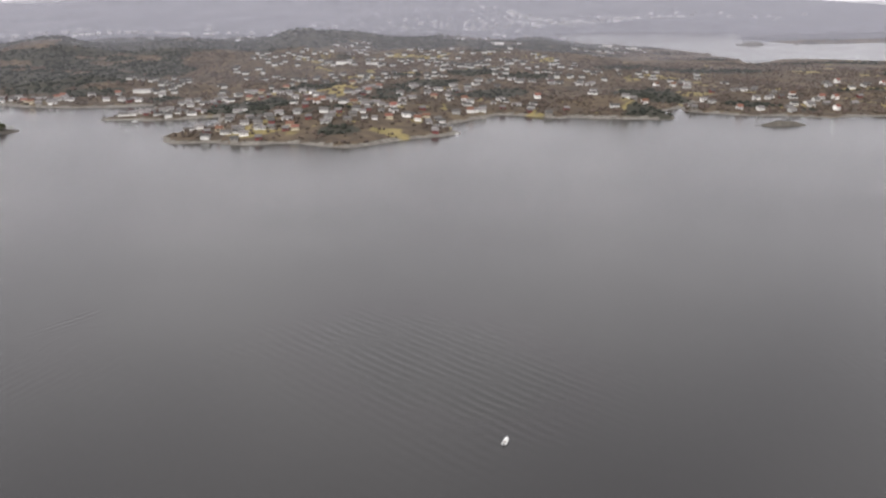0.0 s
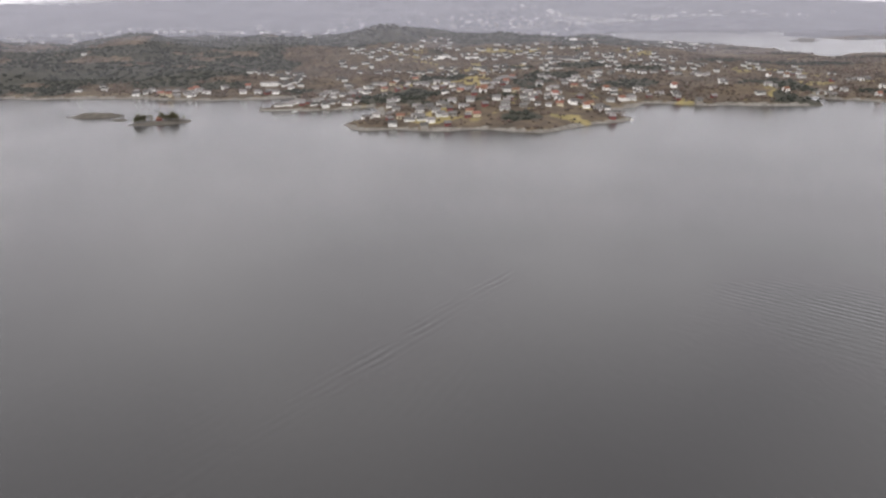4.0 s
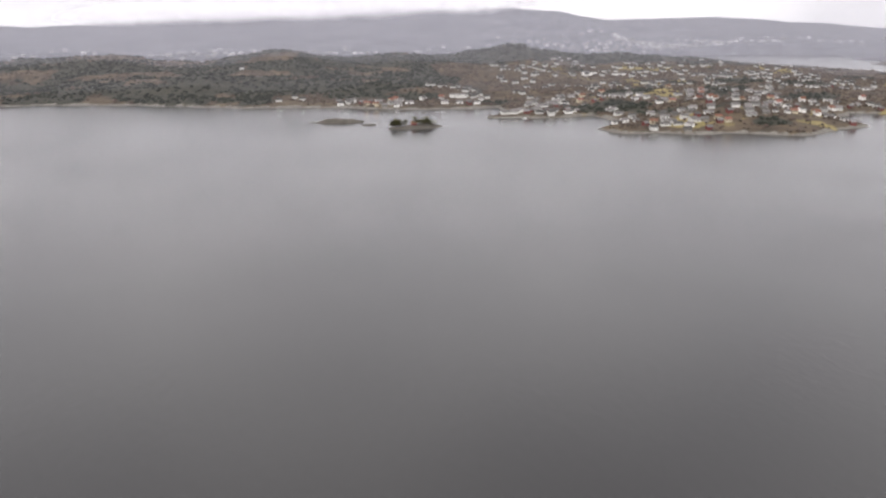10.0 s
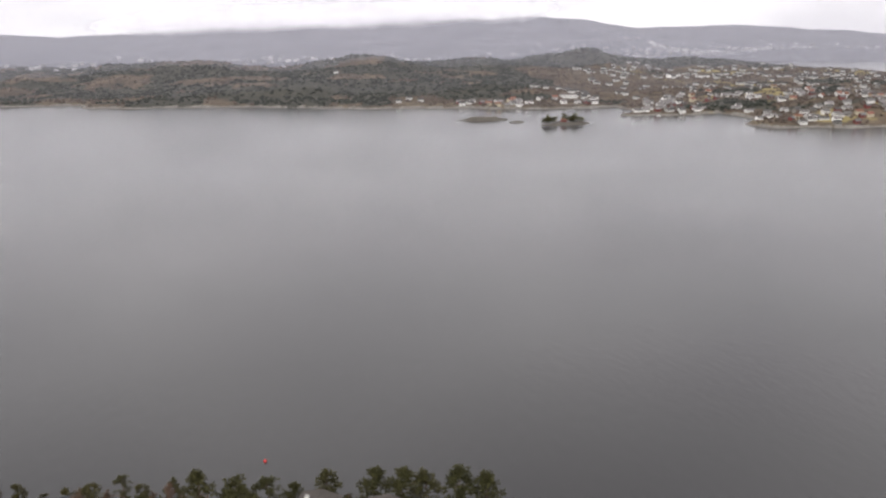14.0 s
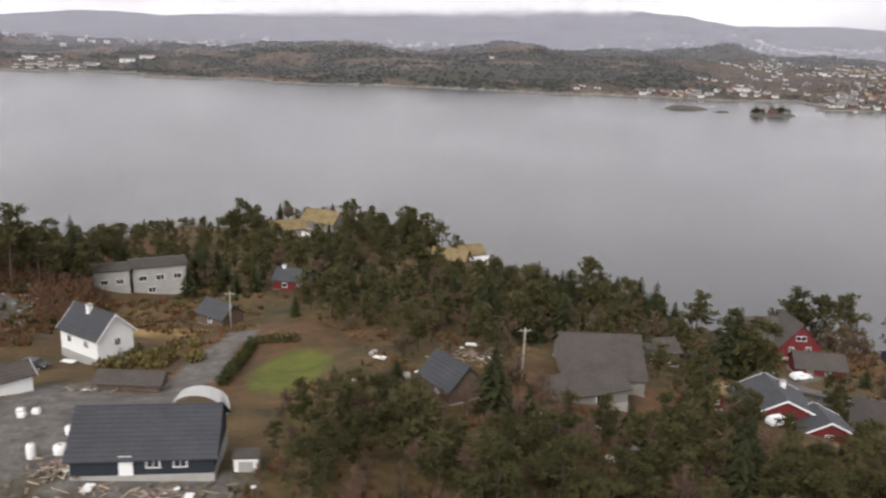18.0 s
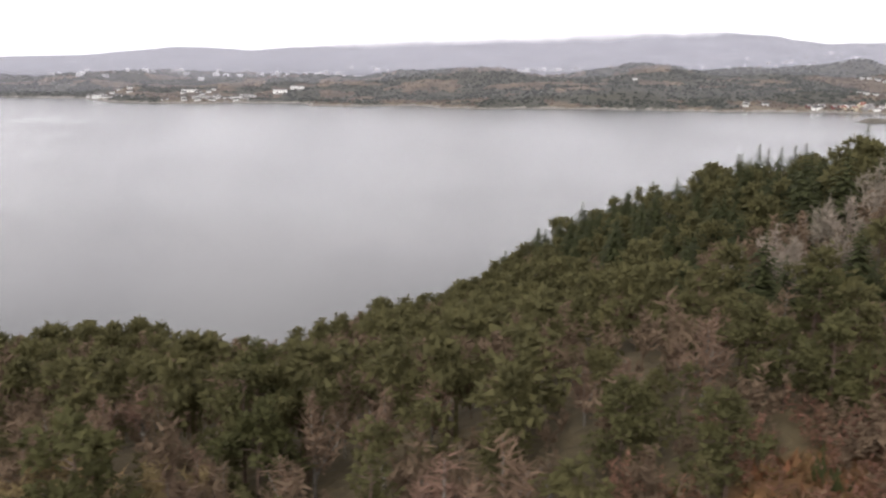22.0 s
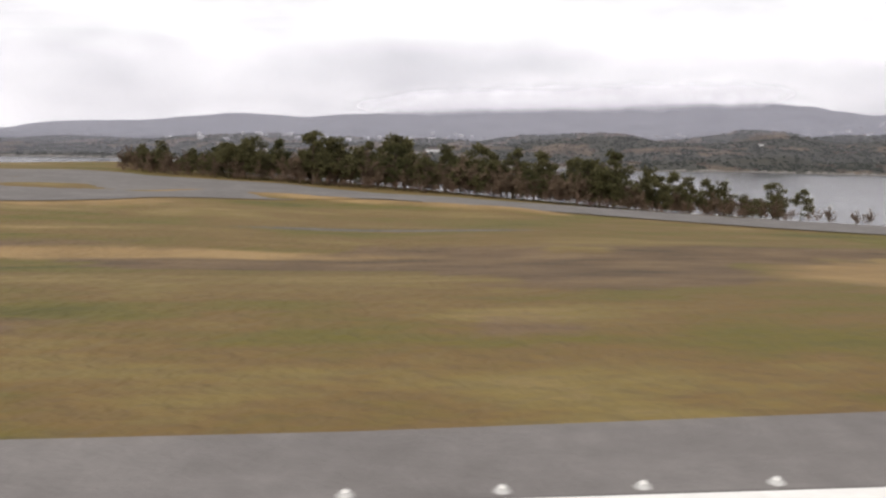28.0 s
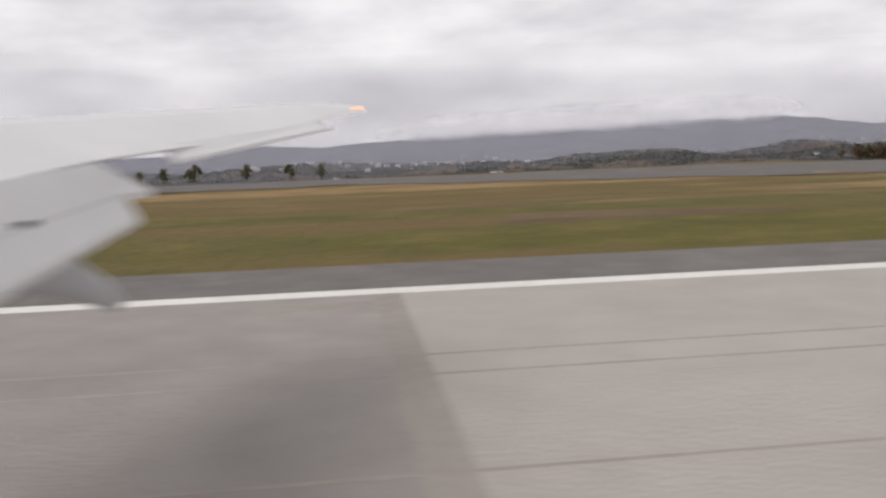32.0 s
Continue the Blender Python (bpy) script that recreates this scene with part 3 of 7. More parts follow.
far_masks = (
    ("shore", lambda x, y: smooth(10, 4, far_d(x, y))),
    ("field", lambda x, y: 0.7 * smooth(0.22, 0.38, fbm(x, y, 60, 3, 0)) * smooth(-330, -150, x) * smooth(2300, 2150, y)),
    ("woodland", lambda x, y: smooth(0.1, 0.3, wooded(x, y)) * np.where(x > -420, 1, smooth(-0.21, -0.09, fbm(x, y, 70, 3, 5)))),
)
far = grid("ground", np.arange(-3600, 2760, 12.0), np.arange(1090, 3010, 10.0), far_h, m_far, far_masks)
tagged(far, "low wooded headland with pale rocky shore across the fjord", "ground", kind="structure")
# base colour carries a blue-grey tint of distance haze
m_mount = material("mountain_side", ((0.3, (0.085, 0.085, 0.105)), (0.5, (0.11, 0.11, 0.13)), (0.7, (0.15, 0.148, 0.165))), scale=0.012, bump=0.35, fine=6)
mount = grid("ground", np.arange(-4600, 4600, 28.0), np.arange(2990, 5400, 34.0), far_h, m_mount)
tagged(mount, "long bare mountain ridge on the horizon", "mountain", kind="structure")

# ---- trees ----
def tri_cloud(centres, radii, count, size, rs, flat=1.0, stretch=1.6):
    """Tufts: small triangles round each centre."""
    v = []
    for c, r in zip(centres, radii):
        n = max(6, int(count * r * r))
        d = rs.normal(size=(n, 3))
        d /= np.linalg.norm(d, axis=1)[:, None]
        p = c + d * (r * rs.uniform(0.55, 1.05, n))[:, None] * np.array([1, 1, flat])
        a = rs.normal(size=(n, 3)) + d * 0.8
        a /= np.linalg.norm(a, axis=1)[:, None]
        b = np.cross(a, rs.normal(size=(n, 3)))
        b /= np.linalg.norm(b, axis=1)[:, None]
        s = (size * rs.uniform(0.6, 1.3, n))[:, None]
        v.append(np.stack([p - b * s * 0.5, p + b * s * 0.5, p + a * s * stretch], 1).reshape(-1, 3))
    v = np.concatenate(v)
    return v, np.arange(len(v)).reshape(-1, 3)


def rods(segs, sides=3):
    """Thin tapered rods: (from, to, radius, radius)."""
    v, f = [], []
    for p, q, r0, r1 in segs:
        p, q = np.array(p, float), np.array(q, float)
        d = (q - p) / (np.linalg.norm(q - p) + 1e-9)
        a = np.cross(d, (0.31, 0.87, 0.23))
        a /= np.linalg.norm(a)
        b = np.cross(d, a)
        k = len(v)
        for c, r in ((p, r0), (q, r1)):
            for i in range(sides):
                t = 2 * math.pi * i / sides
                v.append(c + (a * math.cos(t) + b * math.sin(t)) * r)
        for i in range(sides):
            j = (i + 1) % sides
            f += [(k + i, k + j, k + sides + j), (k + i, k + sides + j, k + sides + i)]
    return np.array(v), np.array(f)


def pine_shape(seed, h, lush=1.0, dens=1.0):
    rs = np.random.RandomState(seed)
    lean = rs.uniform(-0.06, 0.06, 2) * h
    top = np.array([lean[0], lean[1], h * 0.93])
    pts = [np.array([0, 0, -0.4]), np.array([lean[0] * 0.2, lean[1] * 0.2, h * 0.35]), top * np.array([0.7, 0.7, 0.75]), top]
    segs = [(pts[i], pts[i + 1], h * 0.020 * (1 - 0.3 * i), h * 0.020 * (0.72 - 0.3 * i)) for i in range(3)]
    cs, rr = [top], [h * 0.05]
    for i in range(int(20 * lush)):
        u = rs.uniform(0.22, 0.97)
        ang = rs.uniform(0, 6.28)
        reach = h * (0.07 + 0.23 * min(1, (1 - u) / 0.38) * (0.5 + 0.5 * min(1, (u - 0.2) / 0.3))) * rs.uniform(0.5, 1.25)
        base = np.array([lean[0] * u, lean[1] * u, h * u])
        tip = base + np.array([math.cos(ang) * reach, math.sin(ang) * reach, h * rs.uniform(0.0, 0.07)])
        segs.append((base - np.array([0, 0, h * 0.02]), tip, h * 0.006, h * 0.002))
        cs.append(tip)
        rr.append(h * rs.uniform(0.055, 0.10) * (1.2 - 0.4 * u))
        cs.append(base * 0.45 + tip * 0.55 + np.array([0, 0, h * 0.015]))
        rr.append(h * rs.uniform(0.05, 0.08))
    return rods(segs if dens == 1 else segs[:3], 5 if dens == 1 else 3), tri_cloud(np.array(cs), rr, 46 * lush * dens, h * 0.036 / dens ** 0.5, rs, 0.62)


def spruce_shape(seed, h):
    rs = np.random.RandomState(seed)
    segs = [((0, 0, -0.4), (0, 0, h * 0.98), h * 0.018, h * 0.003)]
    v = []
    z = h * 0.12
    while z < h * 0.98:
        reach = h * 0.33 * (1 - z / h) ** 0.72 + 0.2
        k = 7 if z < h * 0.7 else 5
        a0 = rs.uniform(0, 6.28)
        for i in range(k):
            ang = a0 + 6.283 * i / k + rs.uniform(-0.25, 0.25)
            d = np.array([math.cos(ang), math.sin(ang), 0])
            r = reach * rs.uniform(0.65, 1.15)
            s = np.array([-d[1], d[0], 0])
            base = np.array([0, 0, z])
            for j in range(3):
                u0, u1 = j / 3.0, (j + 1.35) / 3.0
                w = r * (0.40 - 0.08 * j) * rs.uniform(0.7, 1.2)
                p0 = base + d * r * u0 - np.array([0, 0, r * 0.32 * u0 ** 1.4])
                p1 = base + d * r * u1 - np.array([0, 0, r * 0.32 * u1 ** 1.4 - rs.uniform(-0.1, 0.12) * r])
                v += [p0 + s * w + np.array([0, 0, -0.12 * r * rs.rand()]), p0 - s * w + np.array([0, 0, -0.12 * r * rs.rand()]), p1]
        z += h * rs.uniform(0.034, 0.055)
    v = np.array(v)
    return rods(segs, 5), (v, np.arange(len(v)).reshape(-1, 3))


def bare_shape(seed, h, spread=0.28, twigs=520, width=0.0085, sides=4):
    """A leafless tree: trunk and limbs, and a crown of fine twigs."""
    rs = np.random.RandomState(seed)
    segs = []
    segs.append(((0, 0, -0.3), (0, 0, h * 0.35), h * 0.016, h * 0.012))
    tips = []
    for i in range(7):
        ang, u = rs.uniform(0, 6.28), rs.uniform(0.15, 0.45)
        p = np.array([0, 0, h * u])
        q = p + np.array([math.cos(ang) * h * spread * rs.uniform(0.4, 1), math.sin(ang) * h * spread * rs.uniform(0.4, 1), h * rs.uniform(0.25, 0.5)])
        segs.append((p, q, h * 0.009, h * 0.003))
        tips += [(p, q)]
    segs.append(((0, 0, h * 0.35), (rs.uniform(-.05, .05) * h, 0, h * 0.95), h * 0.012, h * 0.002))
    tips += [(np.array([0, 0, h * 0.35]), np.array([0, 0, h * 0.95]))] * 2
    v = []
    for i in range(twigs):
        p, q = tips[rs.randint(len(tips))]
        u = rs.uniform(0.25, 1.0)
        a = p + (q - p) * u + rs.normal(size=3) * h * 0.03
        d = rs.normal(size=3) * np.array([1, 1, 0.6]) + np.array([0, 0, 0.75])
        d /= np.linalg.norm(d)
        L = h * rs.uniform(0.06, 0.17)
        s = np.cross(d, rs.normal(size=3))
        s *= h * width / (np.linalg.norm(s) + 1e-9)
        v += [a - s, a + s, a + d * L]
    v = np.array(v)
    return rods(segs, sides), (v, np.arange(len(v)).reshape(-1, 3))


m_bark = material("bark", ((0.35, (0.05, 0.036, 0.028)), (0.65, (0.14, 0.095, 0.07))), scale=3, bump=0.5)
m_pale_bark = material("pale_bark", ((0.4, (0.085, 0.074, 0.064)), (0.6, (0.21, 0.19, 0.17))), scale=3, bump=0.4)
m_pine = material("pine_needles", ((0.3, (0.055, 0.054, 0.026)), (0.55, (0.092, 0.088, 0.038)), (0.75, (0.13, 0.118, 0.05))), scale=0.6, rough=0.8, random_tint=0.22, leaf=0.55, spec=0.15)
m_spruce = material("spruce_needles", ((0.3, (0.038, 0.044, 0.022)), (0.6, (0.068, 0.074, 0.033)), (0.8, (0.10, 0.10, 0.044))), scale=0.6, rough=0.8, random_tint=0.22, leaf=0.5, spec=0.15)
m_twig = material("bare_twigs", ((0.3, (0.092, 0.062, 0.043)), (0.6, (0.165, 0.112, 0.076))), scale=0.5, random_tint=0.3, leaf=0.4)
m_pale_twig = material("pale_twigs", ((0.3, (0.17, 0.14, 0.115)), (0.6, (0.28, 0.235, 0.19))), scale=0.5, random_tint=0.2, leaf=0.4)
m_willow = material("willow_twigs", ((0.3, (0.165, 0.122, 0.062)), (0.6, (0.27, 0.20, 0.102))), scale=0.5, random_tint=0.2, leaf=0.4)


def tree_template(name, label, shapes, m_wood, m_leaf):
    (tv, tf), (cv, cf) = shapes
    t = thing(name, label, "tree")
    for pn, v, f, m in (("trunk", tv, tf, m_wood), ("crown", cv, cf, m_leaf)):
        o = mesh_object(pn, v, f, m, False)
        o.parent = t
    return t


TREES = {}
for k, hh, lu in ((0, 9, 1.0), (1, 11, 1.1), (2, 13, 1.0), (3, 8, 0.8), (4, 10, 1.3)):
    TREES["pine", k] = (tree_template("pine_tree", "tall Scots pine with a dark green uneven crown", pine_shape(20 + k, hh, lu), m_bark, m_pine), pine_shape(20 + k, hh, lu))
for k, hh in ((0, 11), (1, 13.5), (2, 8)):
    TREES["spruce", k] = (tree_template("spruce_tree", "dark green spruce with a narrow pointed crown", spruce_shape(50 + k, hh), m_bark, m_spruce), spruce_shape(50 + k, hh))
for k, hh in ((0, 7.5), (1, 9), (2, 6)):
    TREES["birch", k] = (tree_template("birch_tree", "leafless birch with brown winter twigs", bare_shape(70 + k, hh), m_pale_bark, m_twig), bare_shape(70 + k, hh))
for k, hh in ((0, 8.5), (1, 7)):
    TREES["aspen", k] = (tree_template("aspen_tree", "bare pale-grey aspen on the wooded slope", bare_shape(80 + k, hh, 0.32, 700), m_pale_bark, m_pale_twig), bare_shape(80 + k, hh, 0.32, 700))
for k, hh in ((0, 6), (1, 5)):
    TREES["willow", k] = (tree_template("willow_tree", "bushy leafless willow with yellow-brown twigs", bare_shape(90 + k, hh, 0.45, 900), m_bark, m_willow), bare_shape(90 + k, hh, 0.45, 900))
USED = set()
rest = []
# lighter shapes for the trees that stand in masses
LIGHT = {("pine", k): pine_shape(20 + k, hh, lu, 0.42) for k, hh, lu in ((0, 9, 1.0), (1, 11, 1.1), (2, 13, 1.0), (3, 8, 0.8), (4, 10, 1.3))}
LIGHT.update({("spruce", k): TREES["spruce", k][1] for k in range(3)})
LIGHT.update({("birch", k): bare_shape(70 + k, hh, 0.34, 230, 0.02, 3) for k, hh in ((0, 7.5), (1, 9), (2, 6))})
LIGHT.update({("willow", k): bare_shape(90 + k, hh, 0.45, 380, 0.014, 3) for k, hh in ((0, 6), (1, 5))})
TALL = {"pine": (9, 11, 13, 8, 10), "spruce": (11, 13.5, 8), "birch": (7.5, 9, 6), "willow": (6, 5), "aspen": (8.5, 7)}
COUNT = dict.fromkeys(TALL, 0)


def plant(kind, k, x, y, s=1.0, turn=None, group="trees of the near shore", sink=0.15):
    if COUNT[kind] >= 290:
        rest.append((kind, k, x, y, s))
        return None
    COUNT[kind] += 1
    t = TREES[kind, k][0]
    z = float(near_h(x, y)) - sink
    m = pose(x * K, y * K, z * K, 0, 0, RNG.uniform(0, 360) if turn is None else turn) @ Matrix.Diagonal((s, s, s * RNG.uniform(0.94, 1.06), 1))
    if (kind, k) not in USED:
        USED.add((kind, k))
        t.matrix_basis = m
        tagged(t, group=group)
        return t
    c = copy_thing(t, m)
    c.matrix_basis = m
    return c


def thicket(name, label, category, spots, m_leaf, kind="stuff", wood=False):
    """Many trees or bushes, past counting, as one mesh: spots are (shape, x, y, z, scale, turn)."""
    vs, fs, n = [], [], 0
    for (tv, tf), (cv, cf), x, y, z, s, a in spots:
        for v, f in (((cv, cf),) if not wood else ((tv, tf), (cv, cf))):
            c, sn = math.cos(a), math.sin(a)
            w = np.stack([(v[:, 0] * c - v[:, 1] * sn) * s + x, (v[:, 0] * sn + v[:, 1] * c) * s + y, v[:, 2] * s + z], -1)
            vs.append(w)
            fs.append(f + n)
            n += len(w)
    ob = mesh_object(name, np.concatenate(vs), np.concatenate(fs), m_leaf, False)
    return tagged(ob, label, category, kind=kind)


def scatter(n, x0, x1, y0, y1, keep, gap, rs):
    out = []
    for _ in range(n):
        x, y = rs.uniform(x0, x1), rs.uniform(y0, y1)
        if keep(x, y) and all((x - a) ** 2 + (y - b) ** 2 > gap * gap for a, b in out):
            out.append((x, y))
    return out


rs = np.random.RandomState(5)
# kept free of trees; the first four open the camera's view to houses
CLEARINGS = [(-1178, 258, 13, 18), (-1226, 298, 15, 16), (-1156, 270, 11, 18), (-1258, 200, 13, 12), (-1165, 188, 9, 11), (-1195, 112, 7, 8), (-1150, 150, 6, 7), (-1240, 100, 24, 32), (-1253, 148, 12, 14), (-1221, 140, 12, 17), (-1262, 122, 14, 20)]


def clear(x, y):
    return all(((x - a) / c) ** 2 + ((y - b) / d) ** 2 > 1 for a, b, c, d in CLEARINGS + HOUSE_SPOTS)


# spots kept free for the houses: x, y, half sizes
HOUSE_SPOTS = [(-1230, 87, 12, 11), (-1254, 113, 8, 8), (-1136, 125, 11, 15), (-1103, 183, 8, 13), (-1107.5, 163, 9, 8), (-1111, 128, 11, 11), (-1089, 141, 10, 10), (-1061, 138, 14, 10), (-1077, 139, 8, 8),
               (-1016, 179, 11, 12), (-1170, 125, 14, 20), (-979, 146, 15, 15), (-937, 165, 22, 18), (-1259, 203, 13, 13), (-1236, 168, 7, 8), (-1222.5, 204, 9, 12),
               (-1226, 312, 14, 14), (-1170, 287, 14, 13), (-1152, 303, 14, 12), (-1324, 196, 8, 8), (-1302, 208, 9, 9), (-1075, 182, 6, 8), (-1080, 126, 40, 6), (-1136, 172, 8, 18), (-1116, 154, 8, 12), (-1232, 118, 7, 26)]

# the wood behind the heath and down the valley, capped to fit the camera's skyline: x, height of the canopy at the
# foot, its fall per metre
CANOPY = np.array([(-1735, 108, .2), (-1700, 108, .22), (-1675, 122, .36), (-1645, 125.5, .40), (-1615, 115, .35), (-1585, 112.5, .31), (-1555, 118, .315), (-1540, 119, .34), (-1525, 121.6, .37), (-1510, 117.5, .36),
                   (-1495, 121, .35), (-1480, 115.5, .29), (-1465, 117, .285), (-1450, 117, .26), (-1435, 110, .18), (-1420, 114.5, .16), (-1405, 127, .195), (-1390, 134, .205), (-1375, 132, .172), (-1345, 130, .18)])



def canopy_room(x, y):
    return float(np.interp(x, CANOPY[:, 0], CANOPY[:, 1]) - np.interp(x, CANOPY[:, 0], CANOPY[:, 2]) * y - 0.1 * max(0, y - 200) * smooth(-1460, -1435, x) - near_h(x, y))


wood = scatter(16500, -1732, -1342, 46, 330, lambda x, y: y > np.interp(x, EDGE[:, 0], EDGE[:, 1]) + rs.uniform(-4, 4) and y < 325 - 70 * smooth(-1400, -1350, x) and canopy_room(x, y) > 2.4, 4.1, rs)
wood.sort(key=lambda p: p[1] - np.interp(p[0], EDGE[:, 0], EDGE[:, 1]))
done = 0
for x, y in wood:
    room = canopy_room(x, y)
    deep = y - np.interp(x, EDGE[:, 0], EDGE[:, 1])
    r = rs.rand()
    if 95 < y < 128 and -1428 < x < -1393:
        kind = "aspen" if r < 0.6 else "birch"
    elif x > -1437:
        kind = ("pine" if r < 0.55 else "birch") if deep < 26 and x < -1402 else ("pine" if r < 0.16 else ("spruce" if r < 0.93 else "pine"))
    elif x < -1500 and deep < 22:
        kind = "willow" if r < 0.35 else ("birch" if r < 0.75 else "pine")
    else:
        kind = "pine" if r < 0.47 + 0.9 * fbm(x, y, 26, 2, 2) else "birch"
    k = rs.randint(len(TALL[kind]))
    s = min(rs.uniform(0.8, 1.2) * (1.25 if x > -1437 else (1.22 if -1600 < x < -1528 else 1.0)), (room + rs.choice((4.6, 2.8, 0.4, -1.0, -2.2) if kind == "spruce" and (deep > 30 or x > -1402) else (1.6, 0.4, -0.6, -1.6, -2.6))) / TALL[kind][k])
    if s < 0.22:
        continue
    if kind == "aspen" or (done < 210 and rs.rand() < 0.6):
        plant(kind, k, x, y, s, group={"aspen": "pale aspens at the wood's edge", "spruce": "spruces behind the heath"}.get(kind, "trees of the wooded valley"))
        done += 1
    else:
        rest.append((kind, k, x, y, s))
for x, y, s in ((-1367.3, 188.5, 1.15), (-1354.9, 178.5, 1.1), (-1345, 178.5, 0.9), (-1329, 229.7, 0.7), (-1380, 190, 1.15), (-1373, 184, 1.08), (-1391, 186, 1.1), (-1362, 181, 1.12), (-1386, 181, 1.02), (-1401, 178, 1.0), (-1412, 172, 0.95)):
    plant("spruce", 1, x, y, s, group="spruces behind the heath")

# the pines on the knoll by the houses and along the shore
knoll = scatter(4200, -1292, -1118, 128, 352, lambda x, y: clear(x, y) and y > 152 + 40 * smooth(-1240, -1290, x) and (x > -1222 or y > 192) and near_h(x, y) > 10, 4.4, rs)
for i, (x, y) in enumerate(knoll):
    r = rs.rand()
    kind = "pine" if r < (0.6 if y > 222 else 0.34) + 0.5 * fbm(x, y, 40, 2, 5) else ("spruce" if r < 0.72 else "birch")
    k, s = rs.randint({"pine": 5, "spruce": 3, "birch": 3}[kind]), rs.uniform(0.5, 1.0) * ((1.4 if y < 240 else (1.25 if y > 292 else 0.8)) if x > -1190 else (0.62 if x < -1238 and y > 222 else 1.0))
    if x > -1205 and 165 < y < 285:
        s = min(s, (72.5 - 0.34 * (y - 200) + rs.uniform(-2, 3) - near_h(x, y)) / TALL[kind][k])
        if x > -1164 and y < 208:
            s = min(s, rs.uniform(0.28, 0.5))
        if x > -1178 and y > 240:
            s = min(s, rs.uniform(0.28, 0.66))
        if s < 0.24:
            continue
    if i % 6 == 0 and i < 520:
        plant(kind, k, x, y, s, group="trees on the knoll among the houses")
    else:
        rest.append((kind, k, x, y, s))
for x, y, s in ((-1210.4, 335.5, 0.95), (-1063.2, 198.6, 1.15), (-1092, 203, 1.2), (-1086, 201, 1.2), (-1079, 199, 1.1), (-1041, 190, 1.0), (-1030, 188, 0.95), (-1112, 196, 0.9), (-1118, 204, 0.95), (-1020, 186, 0.8), (-1050, 194, 0.7), (-994, 140, 0.55), (-989, 132, 0.5), (-966, 166, 0.85), (-958, 160, 0.95), (-952, 168, 1.0),
                (-1283, 186, 1.3), (-1288, 190, 1.2), (-1278, 188, 1.25), (-1198, 232, 1.0), (-1192, 226, 0.9), (-1186, 221, 0.7), (-1181, 219, 0.6), (-1243, 300, 1.0), (-1241, 293, 0.9), (-1247, 306, 1.0), (-1250, 298, 0.9)):
    plant("pine", rs.choice((0, 1, 4)), x, y, s * 1.25, group="trees on the knoll among the houses")
for x, y, s in ((-948, 194, 0.85), (-940, 192, 1.1), (-934, 196, 0.9), (-928, 193, 1.25), (-921, 192, 1.35), (-914, 194, 1.4), (-907, 190, 1.4), (-899, 192, 1.45), (-892, 188, 1.4), (-957, 190, 0.6)):
    plant("pine" if s != 0.9 else "birch", 0 if s == 0.9 else 4, x, y, s, group="trees of the near shore")
lane = scatter(2600, -1205, -890, 78, 240, lambda x, y: clear(x, y) and near_h(x, y) > 6 and (x < -1128 or rs.rand() < 0.14), 4.6, rs)
for i, (x, y) in enumerate(lane):
    r = rs.rand()
    kind = "birch" if r < 0.5 else ("pine" if r < 0.88 else "spruce")
    k, s = rs.randint(3), rs.uniform(0.35, 0.72) * (1.25 if x < -1150 else 1.0)
    if i % 5 == 0 and i < 240:
        plant(kind, k, x, y, s, group="garden trees and bushes")
    else:
        rest.append((kind, k, x, y, s))

near_rs = np.random.RandomState(77)
for i, (x, y) in enumerate(scatter(1500, -1214, -1128, 58, 116, lambda x, y: clear(x, y) and (x < -1150 or y < 104), 3.5, near_rs)):
    r = near_rs.rand()
    kind = "pine" if r < 0.32 else ("birch" if r < 0.94 else "spruce")
    plant(kind, near_rs.randint(3), x, y, near_rs.uniform(0.5, 0.9) * (1.0 if y < 95 else 0.8), group="garden trees and bushes")
for x, y in scatter(420, -1225, -1212, 78, 108, lambda x, y: clear(x, y) or x > -1219, 2.6, near_rs):
    plant("birch" if near_rs.rand() < 0.85 else "pine", near_rs.randint(3), x, y, near_rs.uniform(0.28, 0.5), group="garden trees and bushes")
for i, (x, y) in enumerate(scatter(700, -1128, -900, 104, 205, lambda x, y: clear(x, y) and near_h(x, y) > 4 and fbm(x, y, 30, 2, 3) > 0.05, 6.4, near_rs)):
    plant("birch" if near_rs.rand() < 0.75 else "pine", near_rs.randint(3), x, y, near_rs.uniform(0.4, 0.75), group="garden trees and bushes")

# bare birches beside the red house, and small clipped conifers by the garages
for x, y, k in ((-1092.5, 178, 1.05), (-1090, 180.5, 1.15), (-1088, 177, 0.95), (-1093.5, 183, 1.1), (-1086, 181, 0.9), (-1095, 174, 0.8)):
    plant("birch", near_rs.randint(2), x, y, k, group="garden trees and bushes")
for x, y, k in ((-1089, 159, 0.42), (-1082.5, 158, 0.36), (-1100, 148, 0.5)):
    plant("spruce", 2, x, y, k * 1.6, group="garden trees and bushes")

